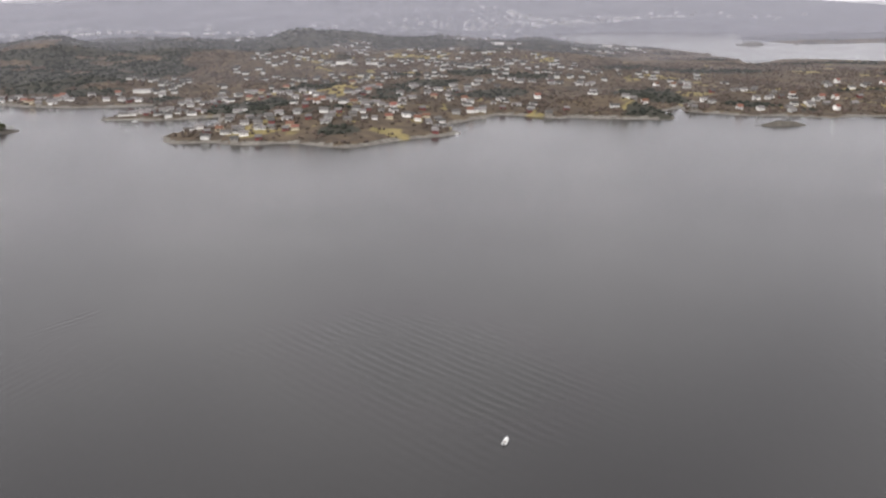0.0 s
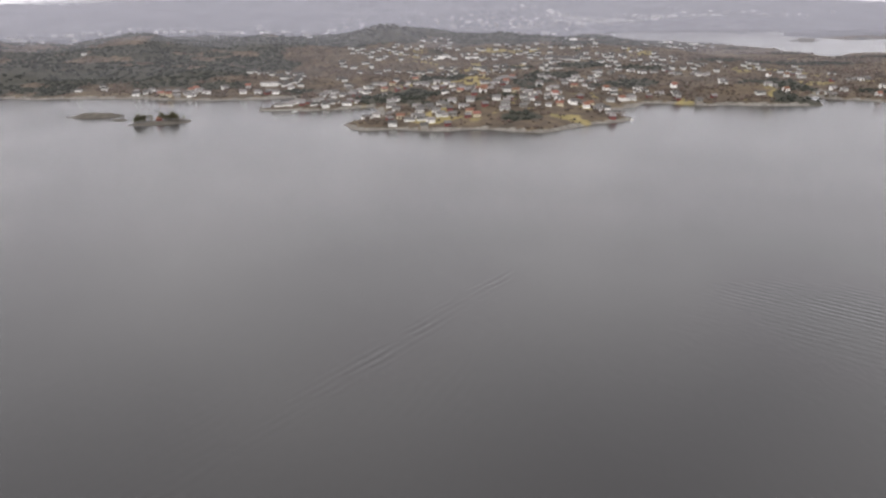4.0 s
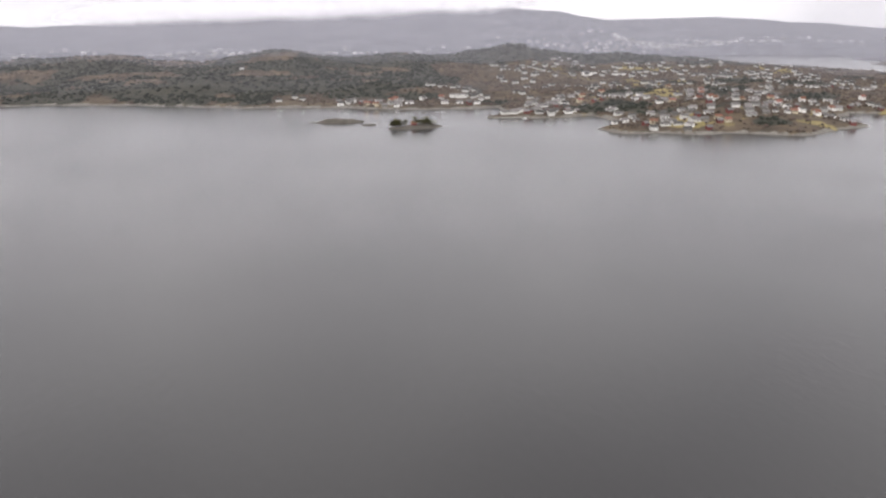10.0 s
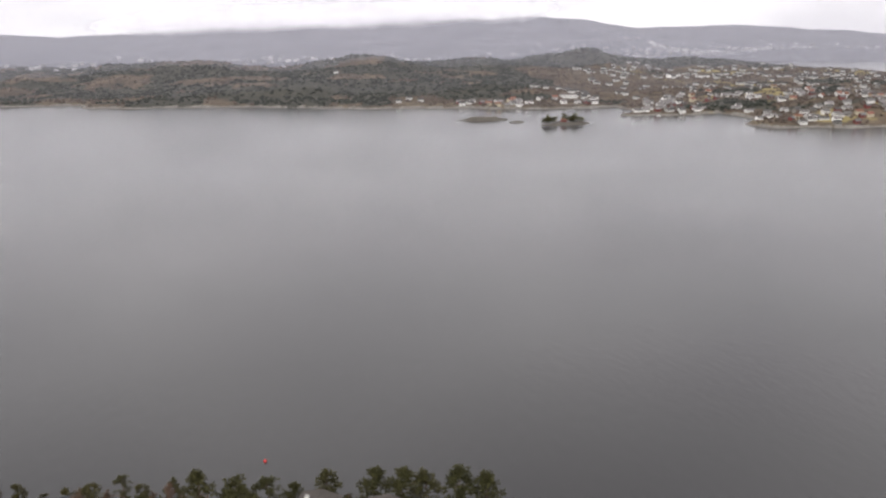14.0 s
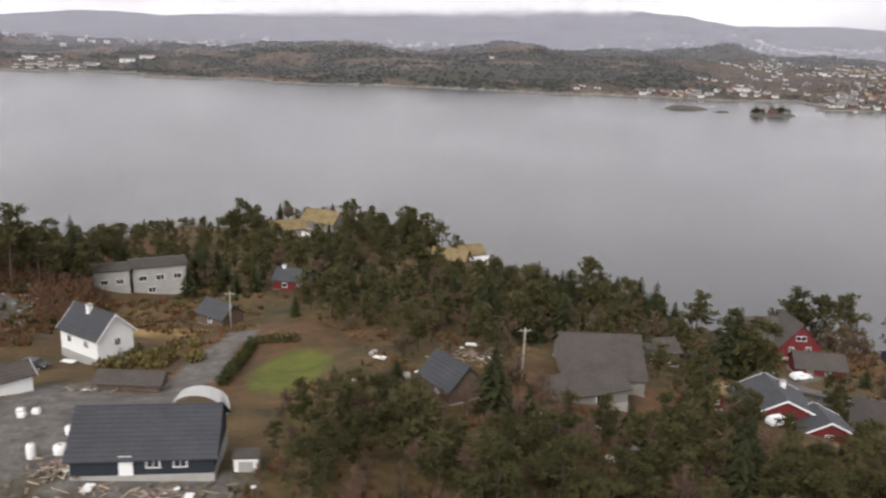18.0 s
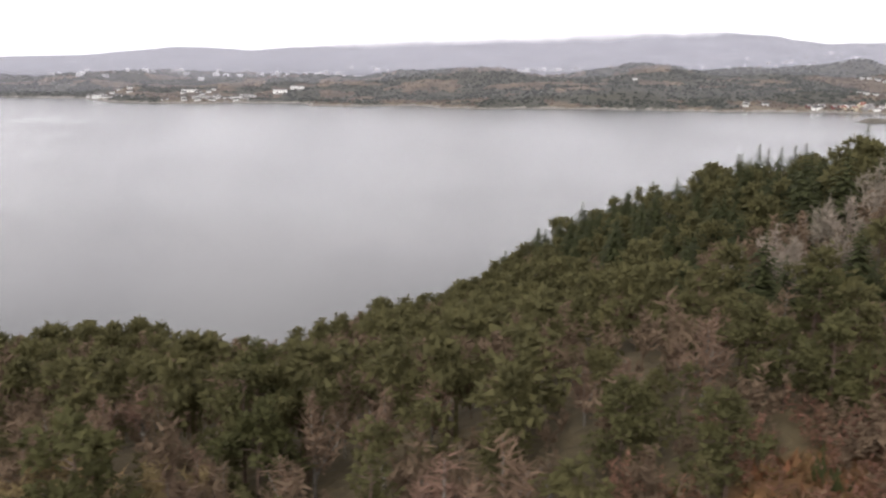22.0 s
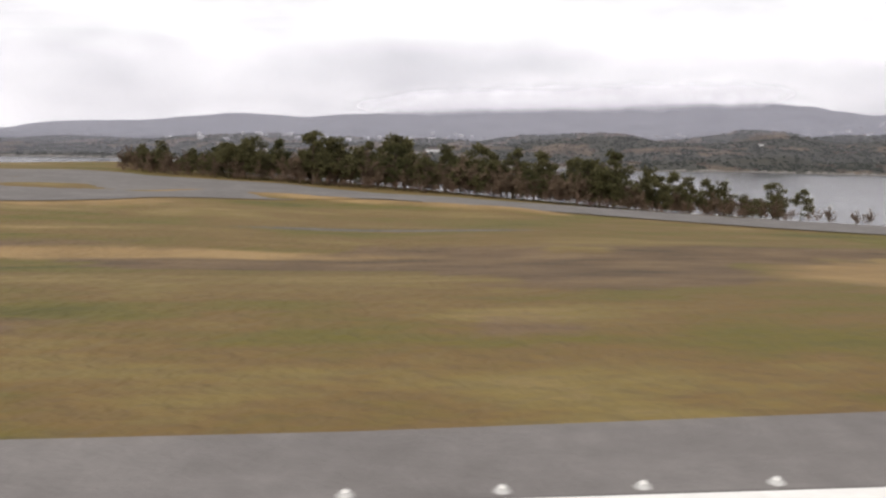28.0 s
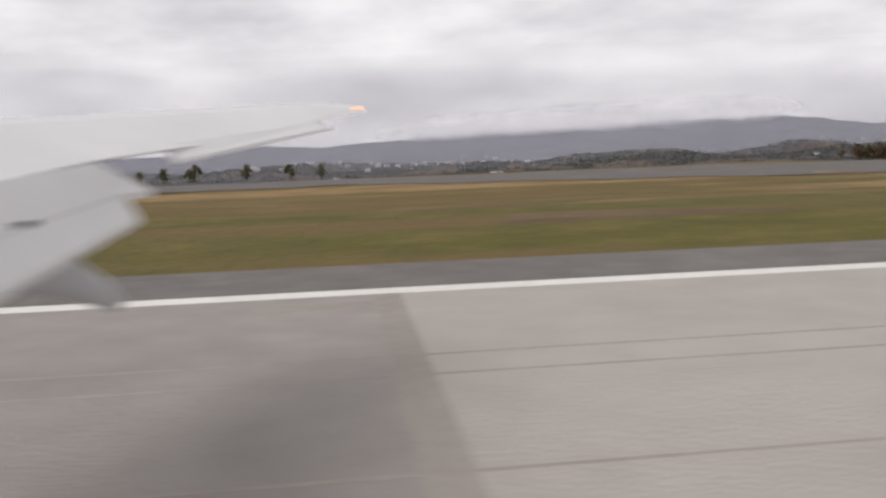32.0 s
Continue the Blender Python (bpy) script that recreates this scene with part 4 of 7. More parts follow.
# the tree line beyond the airfield
belt = scatter(2600, -1945, -1778, 150, 285, lambda x, y: abs(y - 184 + 0.5 * (x + 1787)) < 15 * min(1, (x + 1948) / 20) and y > 158, 3.2, rs)
for i, (x, y) in enumerate(belt):
    kind, k = ("pine", rs.randint(3)) if rs.rand() < 0.5 else ("birch", rs.randint(2))
    s = rs.uniform(0.85, 1.15) * (1.02 - 0.42 * smooth(-1830, -1782, x)) * (1 - 0.65 * smooth(-1880, -1940, x))
    if i % 3 == 0:
        plant(kind, k, x, y, s, group="trees beyond the airfield", sink=0.5)
    else:
        rest.append((kind, k, x, y, s))
for x, y in scatter(2600, -1945, -1780, 150, 275, lambda x, y: -18 < y - 184 + 0.5 * (x + 1787) < 8, 2.1, rs):
    rest.append((("birch", "pine", "birch")[rs.randint(3)], rs.randint(2), x, y, rs.uniform(0.45, 0.85) * (1 - 0.45 * smooth(-1830, -1782, x))))
for kind, x, y, s in (("pine", -1768, 148, 0.44), ("pine", -1763, 147, 0.3), ("pine", -1759, 146.5, 0.24), ("pine", -1755, 146, 0.2), ("birch", -1774, 150, 0.55), ("birch", -1776, 151, 0.5), ("birch", -1781.5, 151, 0.6), ("birch", -1783, 168, 0.62),
                      ("birch", -1786, 164, 0.65), ("pine", -1790, 166, 0.55), ("pine", -1737, 128, 0.2), ("pine", -1730, 126, 0.22)):
    plant(kind, 0, x, y, s, group="trees beyond the airfield", sink=0.2)
for x, y, s in ((-2178, 287, 0.56), (-2170, 290, 0.5), (-2166, 284, 0.62), (-2151, 294, 0.6), (-2136, 287, 0.55), (-2125, 280, 0.5), (-2213, 300, 0.62), (-2202, 294, 0.55), (-2186, 289, 0.5)):
    plant("pine", 1, x, y, s, group="trees beyond the airfield", sink=0.4)
for x, y in scatter(1500, -1590, -1490, 46, 112, lambda x, y: 0 < y - np.interp(x, EDGE[:, 0], EDGE[:, 1]) < 17, 3.0, rs):
    rest.append(("willow", rs.randint(2), x, y, rs.uniform(0.75, 1.15)))
for x, y in scatter(2600, -1560, -1424, 46, 120, lambda x, y: y > np.interp(x, EDGE[:, 0], EDGE[:, 1]) - 2 and canopy_room(x, y) > 2, 3.4, rs):
    rest.append((("pine", "birch", "birch")[rs.randint(3)], rs.randint(3), x, y, min(rs.uniform(0.3, 0.55), canopy_room(x, y) / 11)))
for x, y in scatter(2600, -1446, -1385, 42, 112, lambda x, y: y < np.interp(x, EDGE[:, 0], EDGE[:, 1]) + 8 and fbm(x, y, 22, 2, 4) > -0.22, 2.8, rs):
    rest.append(("birch", rs.randint(3), x, y, rs.uniform(0.4, 0.72)))
for x, y in scatter(3600, -1400, -1285, 60, 215, lambda x, y: y < np.interp(x, EDGE[:, 0], EDGE[:, 1], right=215) + 5 and fbm(x, y, 26, 2, 1) > (-0.04 if y > 92 else 0.1) and clear(x, y), 3.6, rs):
    rest.append(("birch", rs.randint(3), x, y, rs.uniform(0.42, 0.8) * (1.0 if y > 105 else 0.8)))
for x, y in scatter(240, -1340, -1285, 176, 200, lambda x, y: True, 3.0, rs):
    rest.append(("birch", rs.randint(3), x, y, rs.uniform(0.45, 0.7)))
for kind, mat in (("pine", m_pine), ("birch", m_twig), ("willow", m_willow), ("spruce", m_spruce)):
    sp = [(*LIGHT[kd, k], x, y, float(near_h(x, y)) - 0.2, s, x * 7.0) for kd, k, x, y, s in rest if kd == kind]
    if sp:
        thicket("woodland", {"pine": "dense dark green pine wood on the slopes", "birch": "leafless brown birches among the pines", "willow": "yellow-brown willow scrub by the road", "spruce": "dark spruces among the pines"}[kind], "woodland", sp, mat, wood=True)

# heath: tufts of heather and grass, low bare scrub
def tufts(spots, rs, n=7, r=0.55, h=0.5):
    vs = []
    for x, y, z, s in spots:
        a = rs.uniform(0, 6.28, n)
        p = np.stack([x + np.cos(a) * r * s * rs.uniform(0.2, 1, n), y + np.sin(a) * r * s * rs.uniform(0.2, 1, n), np.full(n, z - 0.05)], -1)
        w = np.stack([-np.sin(a), np.cos(a), np.zeros(n)], -1) * 0.22 * s
        t = p + np.stack([np.cos(a) * 0.3 * s, np.sin(a) * 0.3 * s, h * s * rs.uniform(0.5, 1.3, n)], -1)
        vs.append(np.stack([p - w, p + w, t], 1).reshape(-1, 3))
    v = np.concatenate(vs)
    return v, np.arange(len(v)).reshape(-1, 3)


m_heather = material("heather", ((0.32, (0.054, 0.035, 0.019)), (0.5, (0.118, 0.063, 0.030)), (0.64, (0.185, 0.095, 0.040)), (0.78, (0.21, 0.133, 0.058))), scale=0.12, island=0.4, leaf=0.4)
m_straw = material("dry_grass", ((0.35, (0.12, 0.08, 0.034)), (0.65, (0.26, 0.18, 0.085))), scale=0.12, island=0.3, leaf=0.4)
m_juniper = material("juniper", ((0.35, (0.028, 0.034, 0.012)), (0.65, (0.08, 0.08, 0.025))), scale=0.3, island=0.3, leaf=0.4)
m_moss = material("olive_moss", ((0.35, (0.07, 0.058, 0.018)), (0.65, (0.165, 0.125, 0.04))), scale=0.12, island=0.3, leaf=0.3)
m_scrub = material("bare_scrub", ((0.3, (0.098, 0.056, 0.040)), (0.5, (0.148, 0.082, 0.055)), (0.7, (0.19, 0.117, 0.074))), scale=0.1, island=0.3, leaf=0.4)


def heath_spots(n, seed, lo, hi, size):
    r = np.random.RandomState(seed)
    x, y = r.uniform(-1500, -900, n), r.uniform(34, 240, n)
    d = fbm(x, y, 26, 3, 1) + 0.5 * fbm(x, y, 7, 2, 3)
    ok = (d > lo) & (d < hi) & (y < np.maximum(56, np.interp(x, EDGE[:, 0], EDGE[:, 1], right=225))) & (near_h(x, y) > 4) & ((x < -1260) | (r.rand(n) < 0.55))
    for a, b, c, e in HOUSE_SPOTS:
        ok &= ((x - a) / c) ** 2 + ((y - b) / e) ** 2 > 0.8
    for a, b, c, e in CLEARINGS:
        ok &= ((x - a) / c) ** 2 + ((y - b) / e) ** 2 > 1
    for a, b, c, e in ((-1283, 158, 9, 20), (-1275, 105, 7, 6)):
        ok &= (((x - a) / c) ** 2 + ((y - b) / e) ** 2 > 1) | (r.rand(n) < 0.2)
    ok &= (x < -1240) | (r.rand(n) < 0.3)
    x, y = x[ok], y[ok]
    return np.stack([x, y, near_h(x, y), r.uniform(0.6, 1.4, len(x)) * size], -1)


for nm, lab, n, seed, lo, hi, size, mat, hh in (("heather", "brown winter heather covering the rough ground", 66000, 1, -0.34, 1, 1.2, m_heather, 0.6), ("grass", "pale dry grass tufts on the heath", 24000, 2, -1, 0.06, 0.95, m_straw, 0.5), ("moss", "olive-yellow moss and grass between the heather", 38000, 6, -0.3, 0.16, 1.05, m_moss, 0.38), ("grass", "straw-coloured grass tussocks on the lower heath", 16000, 12, -0.5, 0.5, 1.25, m_straw, 0.42), ("juniper", "low dark green juniper bushes", 9000, 3, 0.06, 1, 1.7, m_juniper, 0.7)):
    v, f = tufts(heath_spots(n, seed, lo, hi, size), np.random.RandomState(seed), h=hh)
    tagged(mesh_object(nm, v, f, mat, False), lab, "heath", kind="stuff")
r_ = np.random.RandomState(46)
spots = scatter(900, -1440, -1268, 40, 165, lambda x, y: y < np.interp(x, EDGE[:, 0], EDGE[:, 1], right=200) and fbm(x, y, 30, 2, 6) > -0.02 and clear(x, y), 6.5, r_)
jv, jf = tri_cloud(np.array([(x + dx, y + dy, float(near_h(x, y)) + 0.35) for x, y in spots for dx, dy in ((0, 0), (r_.uniform(-1.6, 1.6), r_.uniform(-1, 1)))]), list(r_.uniform(0.55, 1.35, 2 * len(spots))), 90, 0.34, r_, 0.7)
tagged(mesh_object("juniper_bushes", jv, jf, m_juniper, False), "rounded dark green juniper bushes on the heath", "bushes", kind="stuff")
low = [bare_shape(100 + k, 3.2, 0.55, 150, 0.021, 3) for k in range(4)]
hs = heath_spots(19000, 9, -0.02, 1, 0.95)
hs[:, 3] *= 1.25
hs = hs[((hs[:, 0] + 1385) ** 2 / 324 + (hs[:, 1] - 45) ** 2 / 64 > 1) & (hs[:, 1] > 62 + 8 * np.sin(hs[:, 0] * 0.09) - 17 * smooth(-1345, -1362, hs[:, 0])) & (hs[:, 0] < -1262) & ((hs[:, 1] > 92 + 10 * np.sin(hs[:, 0] * 0.21)) | (hs[:, 0] < -1318) | (fbm(hs[:, 0], hs[:, 1], 14, 2, 8) > 0.22)) & ((hs[:, 0] + 1284) ** 2 / 150 + (hs[:, 1] - 160) ** 2 / 700 > 1) & ((hs[:, 0] + 1276) ** 2 / 110 + (hs[:, 1] - 106) ** 2 / 80 > 1)]
r_ = np.random.RandomState(44)
more = np.array(scatter(1900, -1452, -1385, 38, 104, lambda x, y: y < np.interp(x, EDGE[:, 0], EDGE[:, 1]) + 6, 2.6, r_))
hs = np.concatenate([hs, np.stack([more[:, 0], more[:, 1], near_h(more[:, 0], more[:, 1]), r_.uniform(0.9, 1.45, len(more))], -1)])
thicket("scrub", "leafless reddish-brown birch scrub on the heath", "scrub", [(*low[int(i) % 4], *p[:3], p[3], i * 1.7) for i, p in enumerate(hs)], m_scrub, wood=False)

# ---- woods across the fjord ----
r_ = np.random.RandomState(45)
foot = scatter(3000, -1945, -1778, 140, 275, lambda x, y: -22 < y - 184 + 0.5 * (x + 1787) < 2, 1.7, r_) + scatter(2200, -1670, -1500, 40, 150, lambda x, y: -3 < y - np.interp(x, EDGE[:, 0], EDGE[:, 1]) < 6, 1.8, r_)
thicket("undergrowth", "brown leafless undergrowth along the foot of the wood", "scrub", [(*low[i % 4], x, y, float(near_h(x, y)) - 0.1, r_.uniform(0.55, 1.1), i * 1.7) for i, (x, y) in enumerate(foot)], m_twig, wood=False)


def far_wood(n, seed, keep, r0, r1, sides=5, tall=1.6, crown="cone", area=(-3400, 2400, 1130, 2990)):
    r = np.random.RandomState(seed)
    x, y = r.uniform(area[0], area[1], n), r.uniform(area[2], area[3], n)
    ok = keep(x, y)
    x, y = x[ok], y[ok]
    z = far_h(x, y)
    m = len(x)
    rad = r.uniform(r0, r1, m)
    ang = r.uniform(0, 6.28, m)[:, None] + np.arange(sides)[None] * 2 * math.pi / sides
    rr = rad[:, None] * r.uniform(0.7, 1.25, (m, sides))
    hgt = rad * tall * r.uniform(0.8, 1.3, m)
    low_ = np.stack([x[:, None] + np.cos(ang) * rr * 0.8, y[:, None] + np.sin(ang) * rr * 0.8, np.repeat(z[:, None], sides, 1) + hgt[:, None] * 0.12], -1)
    mid = np.stack([x[:, None] + np.cos(ang + 0.5) * rr, y[:, None] + np.sin(ang + 0.5) * rr, z[:, None] + hgt[:, None] * r.uniform(0.4, 0.75, (m, sides))], -1)
    tip = np.stack([x + r.uniform(-0.3, 0.3, m) * rad, y + r.uniform(-0.3, 0.3, m) * rad, z + hgt * (1.25 if crown == "cone" else 1.0)], -1)[:, None]
    v = np.concatenate([low_, mid, tip], 1)
    w = 2 * sides + 1
    f = []
    for k in range(sides):
        j = (k + 1) % sides
        f += [(k, j, sides + k), (j, sides + j, sides + k), (sides + k, sides + j, 2 * sides)]
    F = (np.arange(m)[:, None, None] * w + np.array(f)[None]).reshape(-1, 3)
    return v.reshape(-1, 3), F


m_farpine = material("far_conifers", ((0.35, (0.019, 0.022, 0.018)), (0.65, (0.036, 0.039, 0.030))), scale=0.02, island=0.2)
m_farbirch = material("far_bare_trees", ((0.35, (0.060, 0.046, 0.040)), (0.65, (0.098, 0.075, 0.061))), scale=0.02, island=0.25)
v, f = far_wood(66000, 3, conifers, 2.8, 5.2, 4, 0.9, "dome")
tagged(mesh_object("forest", v, f, m_farpine, True), "dark conifer woods on the hills across the fjord", "forest", kind="stuff")
v, f = far_wood(36000, 4, lambda x, y: (wooded(x, y) > -0.06) & ~conifers(x, y), 2.6, 4.8, 4, 1.0, "dome")
tagged(mesh_object("forest", v, f, m_farbirch, True), "leafless brown woods and gardens across the fjord", "forest", kind="stuff")
v, f = far_wood(9000, 5, lambda x, y: (wooded(x, y) > -0.6) & (wooded(x, y) < 0.3), 1.5, 3.4, 4, 1.25, "dome", (-700, 1200, 1130, 2200))
tagged(mesh_object("gardens", v, f, m_farbirch, True), "bare garden trees and bushes between the far houses", "trees", kind="stuff")

# ---- runway, roads ----
def ribbon(name, pts, mat, lift=0.12, across=5, step=3.0, floor_z=None):
    """A draped strip: pts are (x, y, half width)."""
    p = np.array(pts, float)
    seg = np.hypot(*np.diff(p[:, :2], axis=0).T)
    s = np.concatenate([[0], np.cumsum(seg)])
    t = np.arange(0, s[-1], step)
    c = np.stack([np.interp(t, s, p[:, k]) for k in range(3)], -1)
    for _ in range(6):
        c[1:-1, :2] = (c[:-2, :2] + c[2:, :2] + 2 * c[1:-1, :2]) / 4
    d = np.gradient(c[:, :2], axis=0)
    d /= np.linalg.norm(d, axis=1)[:, None]
    nrm = np.stack([-d[:, 1], d[:, 0]], -1)
    u = np.linspace(-1, 1, across)
    X = c[:, None, 0] + nrm[:, None, 0] * u * c[:, None, 2]
    Y = c[:, None, 1] + nrm[:, None, 1] * u * c[:, None, 2]
    Z = np.maximum(near_h(X, Y), near_h(X, Y, False)) + lift if floor_z is None else np.full(X.shape, floor_z)
    n, m = X.shape
    i = (np.arange(n - 1)[:, None] * m + np.arange(m - 1)[None]).ravel()
    ob = mesh_object(name, np.stack([X, Y, Z], -1).reshape(-1, 3), np.stack([i, i + 1, i + m + 1, i + m], -1), mat)
    return ob, c, nrm, Z


m_asphalt = material("old_asphalt", ((0.3, (0.088, 0.08, 0.075)), (0.5, (0.125, 0.115, 0.108)), (0.7, (0.175, 0.16, 0.15))), scale=0.25, bump=0.25, bump_scale=12)
m_runway = material("pale_runway_surface", ((0.3, (0.38, 0.35, 0.322)), (0.5, (0.445, 0.41, 0.38)), (0.72, (0.51, 0.47, 0.437))), scale=0.2, bump=0.2, bump_scale=14, rough=0.8)
m_runway_dark = material("worn_runway_surface", ((0.3, (0.28, 0.256, 0.241)), (0.5, (0.338, 0.31, 0.292)), (0.72, (0.41, 0.378, 0.356))), scale=0.2, bump=0.2, bump_scale=14, rough=0.8)
m_road = material("grey_road", ((0.3, (0.125, 0.114, 0.106)), (0.5, (0.16, 0.147, 0.137)), (0.7, (0.205, 0.19, 0.178))), scale=0.25, bump=0.2, bump_scale=10)
m_line = material("white_road_paint", ((0.35, (0.74, 0.72, 0.68)), (0.65, (0.86, 0.84, 0.80))), scale=0.8, bump=0.15, rough=0.7)
m_shoulder = material("worn_grey_asphalt", ((0.3, (0.14, 0.127, 0.119)), (0.5, (0.185, 0.169, 0.16)), (0.7, (0.24, 0.22, 0.207))), scale=0.25, bump=0.25, bump_scale=12)
m_tar = material("dark_tar", ((0.3, (0.125, 0.114, 0.107)), (0.7, (0.18, 0.166, 0.156))), scale=1.5, bump=0.2)
m_joint = material("soft_tar_joint", ((0.3, (0.30, 0.27, 0.242)), (0.7, (0.39, 0.355, 0.323))), scale=0.8)


def flat(name, x0, x1, y0, y1, mat, parent=None, top=0.0, thick=0.12, label="", skew=0.0):
    bm = bmesh.new()
    box(bm, x0, x1, y0, y1, HR + top - thick, HR + top)
    if skew:
        for v in bm.verts:
            v.co.x += (v.co.y - y0) * skew
    return part(name, bm, mat, parent, label)


runway = thing("runway", "pale weathered runway with white edge line and threshold stripes", "runway", kind="structure")
flat("slab", -2117.5, -2055.2, -32, 13.36, m_runway, runway, label="pale runway surface")
flat("slab", -2055.2, -1790, -32, 13.36, m_runway, runway, label="pale runway surface")
flat("slab", -2600, -2118.2, -32, 13.36, m_runway_dark, runway, label="darker worn runway surface")
flat("joint", -2118.2, -2117.5, -32, 13.36, m_joint, runway, top=0.004, label="dark tar joint across the runway")
flat("joint", -2055.9, -2055.3, -32, 13.3, m_joint, runway, top=0.004, thick=0.03)
flat("shoulder", -2600, -1772, 14.28, 19.5, m_shoulder, runway, label="grey asphalt shoulder")
bm = bmesh.new()
rim = [(-1872, 19.5), (-1868, 19.65), (-1852, 20.3), (-1836, 21.1), (-1824, 22.3), (-1812, 23.2), (-1796, 23.4), (-1782, 22.6), (-1772, 20.5), (-1772, 19.5)]
lo, hi = [[bm.verts.new((x, y, HR + dz)) for x, y in rim] for dz in (-0.1, 0.0)]
bm.faces.new(hi)
bm.faces.new(lo[::-1])
for k in range(len(rim)):
    bm.faces.new((lo[k], lo[(k + 1) % len(rim)], hi[(k + 1) % len(rim)], hi[k]))
part("shoulder", bm, m_shoulder, runway, "widened end of the asphalt shoulder")
# dark strip at the joint, painting in the shadow line beside the edge line
flat("joint", -2600, -1790, 14.285, 14.42, m_tar, runway, top=0.004, thick=0.03)
flat("edge_line", -2600, -1790, 13.36, 14.28, m_line, runway, top=0.006, label="white painted edge line")
for y in (6.15, 4.7, 0.1, -4.5):
    flat("joint", -2600, -2058, y - 0.05, y + 0.05, m_joint, runway, top=0.008, thick=0.03)
for i in range(12):
    y1 = 13.25 - 3.6 * i - (3.4 if i > 5 else 0)
    flat("stripe", -2052.67, -2022.67, y1 - 1.85, y1, m_line, runway, top=0.006, thick=0.03, label="white threshold stripe")
for sgn in (1, -1):
    # arms of the arrow before the threshold
    bm = bmesh.new()
    lo, hi = [[bm.verts.new((x, -8.4 + sgn * (y + 8.4), HR + dz)) for x, y in ((-2018.5, 13.3), (-2016.0, 13.3), (-2015.2, -8.4), (-2017.9, -8.4))] for dz in (-0.03, 0.006)]
    for v in lo + hi:
        v.co.x += (13.3 - abs(v.co.y + 8.4) + 8.4) * 0.32
    bm.faces.new(hi)
    bm.faces.new(lo[::-1])
    for k in range(4):
        bm.faces.new((lo[k], lo[(k + 1) % 4], hi[(k + 1) % 4], hi[k]))
    part("arrow_arm", bm, m_line, runway, "white painted arrow arm")
for x0, w, sk in ((-1943.8, 1.6, 0.25), (-1918.6, 1.7, 0.08)):
    flat("patch", x0, x0 + w, 14.3, 19.45, m_tar, runway, top=0.004, thick=0.03, label="dark tar patch", skew=sk)
flat("patch", -1811.0, -1808.6, 14.3, 22.8, m_tar, runway, top=0.004, thick=0.03, label="dark tar patch", skew=0.3)
flat("patch", -1935.6, -1934.3, 14.5, 15.6, m_tar, runway, top=0.004, thick=0.03)
flat("patch", -2121.5, -2118.3, 11.4, 12.3, m_joint, runway, top=0.005, thick=0.03)
m_lightbase = material("light_fitting", two((0.46, 0.45, 0.43)), scale=4)


def ground_light(x, y):
    t = thing("runway_light", "small white runway light on its base", "runway light", x, y, HR, group="lights before the threshold")
    bm = bmesh.new()
    bmesh.ops.create_cone(bm, cap_ends=True, segments=10, radius1=0.24, radius2=0.16, depth=0.1, matrix=Matrix.Translation((0, 0, 0.06)))
    part("base", bm, m_lightbase, t)
    bm = bmesh.new()
    bmesh.ops.create_cone(bm, cap_ends=True, segments=10, radius1=0.09, radius2=0.06, depth=0.1, matrix=Matrix.Translation((0, 0, 0.14)))
    part("lens", bm, m_line, t)
    return t


first_light = ground_light(-1900.4, 14.75)
for x in (-1896.2, -1892.1, -1871.9, -1867.7, -1863.8, -1860.0):
    copy_thing(first_light, pose(x * K, 14.75 * K, HR * K))
edge_lamp = thing("runway_edge_light", "lit orange runway edge light on the shoulder", "runway light", -2073.2, 17.0, HR)
m_amber = bpy.data.materials.new("amber_glow")
m_amber.use_nodes = True
m_amber.node_tree.nodes["Principled BSDF"].inputs["Base Color"].default_value = (0.9, 0.4, 0.12, 1)
m_amber.node_tree.nodes["Principled BSDF"].inputs["Emission Color"].default_value = (1.0, 0.42, 0.13, 1)
m_amber.node_tree.nodes["Principled BSDF"].inputs["Emission Strength"].default_value = 1.3
bm = bmesh.new()
tube(bm, [(0, 0, 0), (0, 0, 0.25)], [0.12, 0.08], 8)
part("stem", bm, m_lightbase, edge_lamp)
bm = bmesh.new()
bmesh.ops.create_uvsphere(bm, u_segments=10, v_segments=6, radius=0.24, matrix=Matrix.Translation((0, 0, 0.42)))
part("lens", bm, m_amber, edge_lamp, "glowing amber lens", smoothed=True)

road, rc, rn, rz = ribbon("road", ROAD, m_road)
tagged(road, "grey perimeter road widening into an asphalt apron", "road", kind="structure")
lane_r, _, _, _ = ribbon("road", [(x, y, 3.4 if -1107 < x < -1094 else (1.5 if -1126 < x < -1107 else 2.2)) for x, y in LANE], m_asphalt, step=2)
tagged(lane_r, "narrow asphalt lane between the houses", "road", kind="structure")
track, _, _, _ = ribbon("road", [(-1378, 45, 0.15), (-1365, 49, 0.7), (-1352, 54, 0.9), (-1343, 60, 0.9), (-1333, 63, 0.7), (-1318, 68, 0.1)], material("grey_track", ((0.3, (0.075, 0.066, 0.06)), (0.7, (0.15, 0.135, 0.125))), scale=0.6, bump=0.5), step=2)
tagged(track, "stony footpath across the heath", "path", kind="structure")

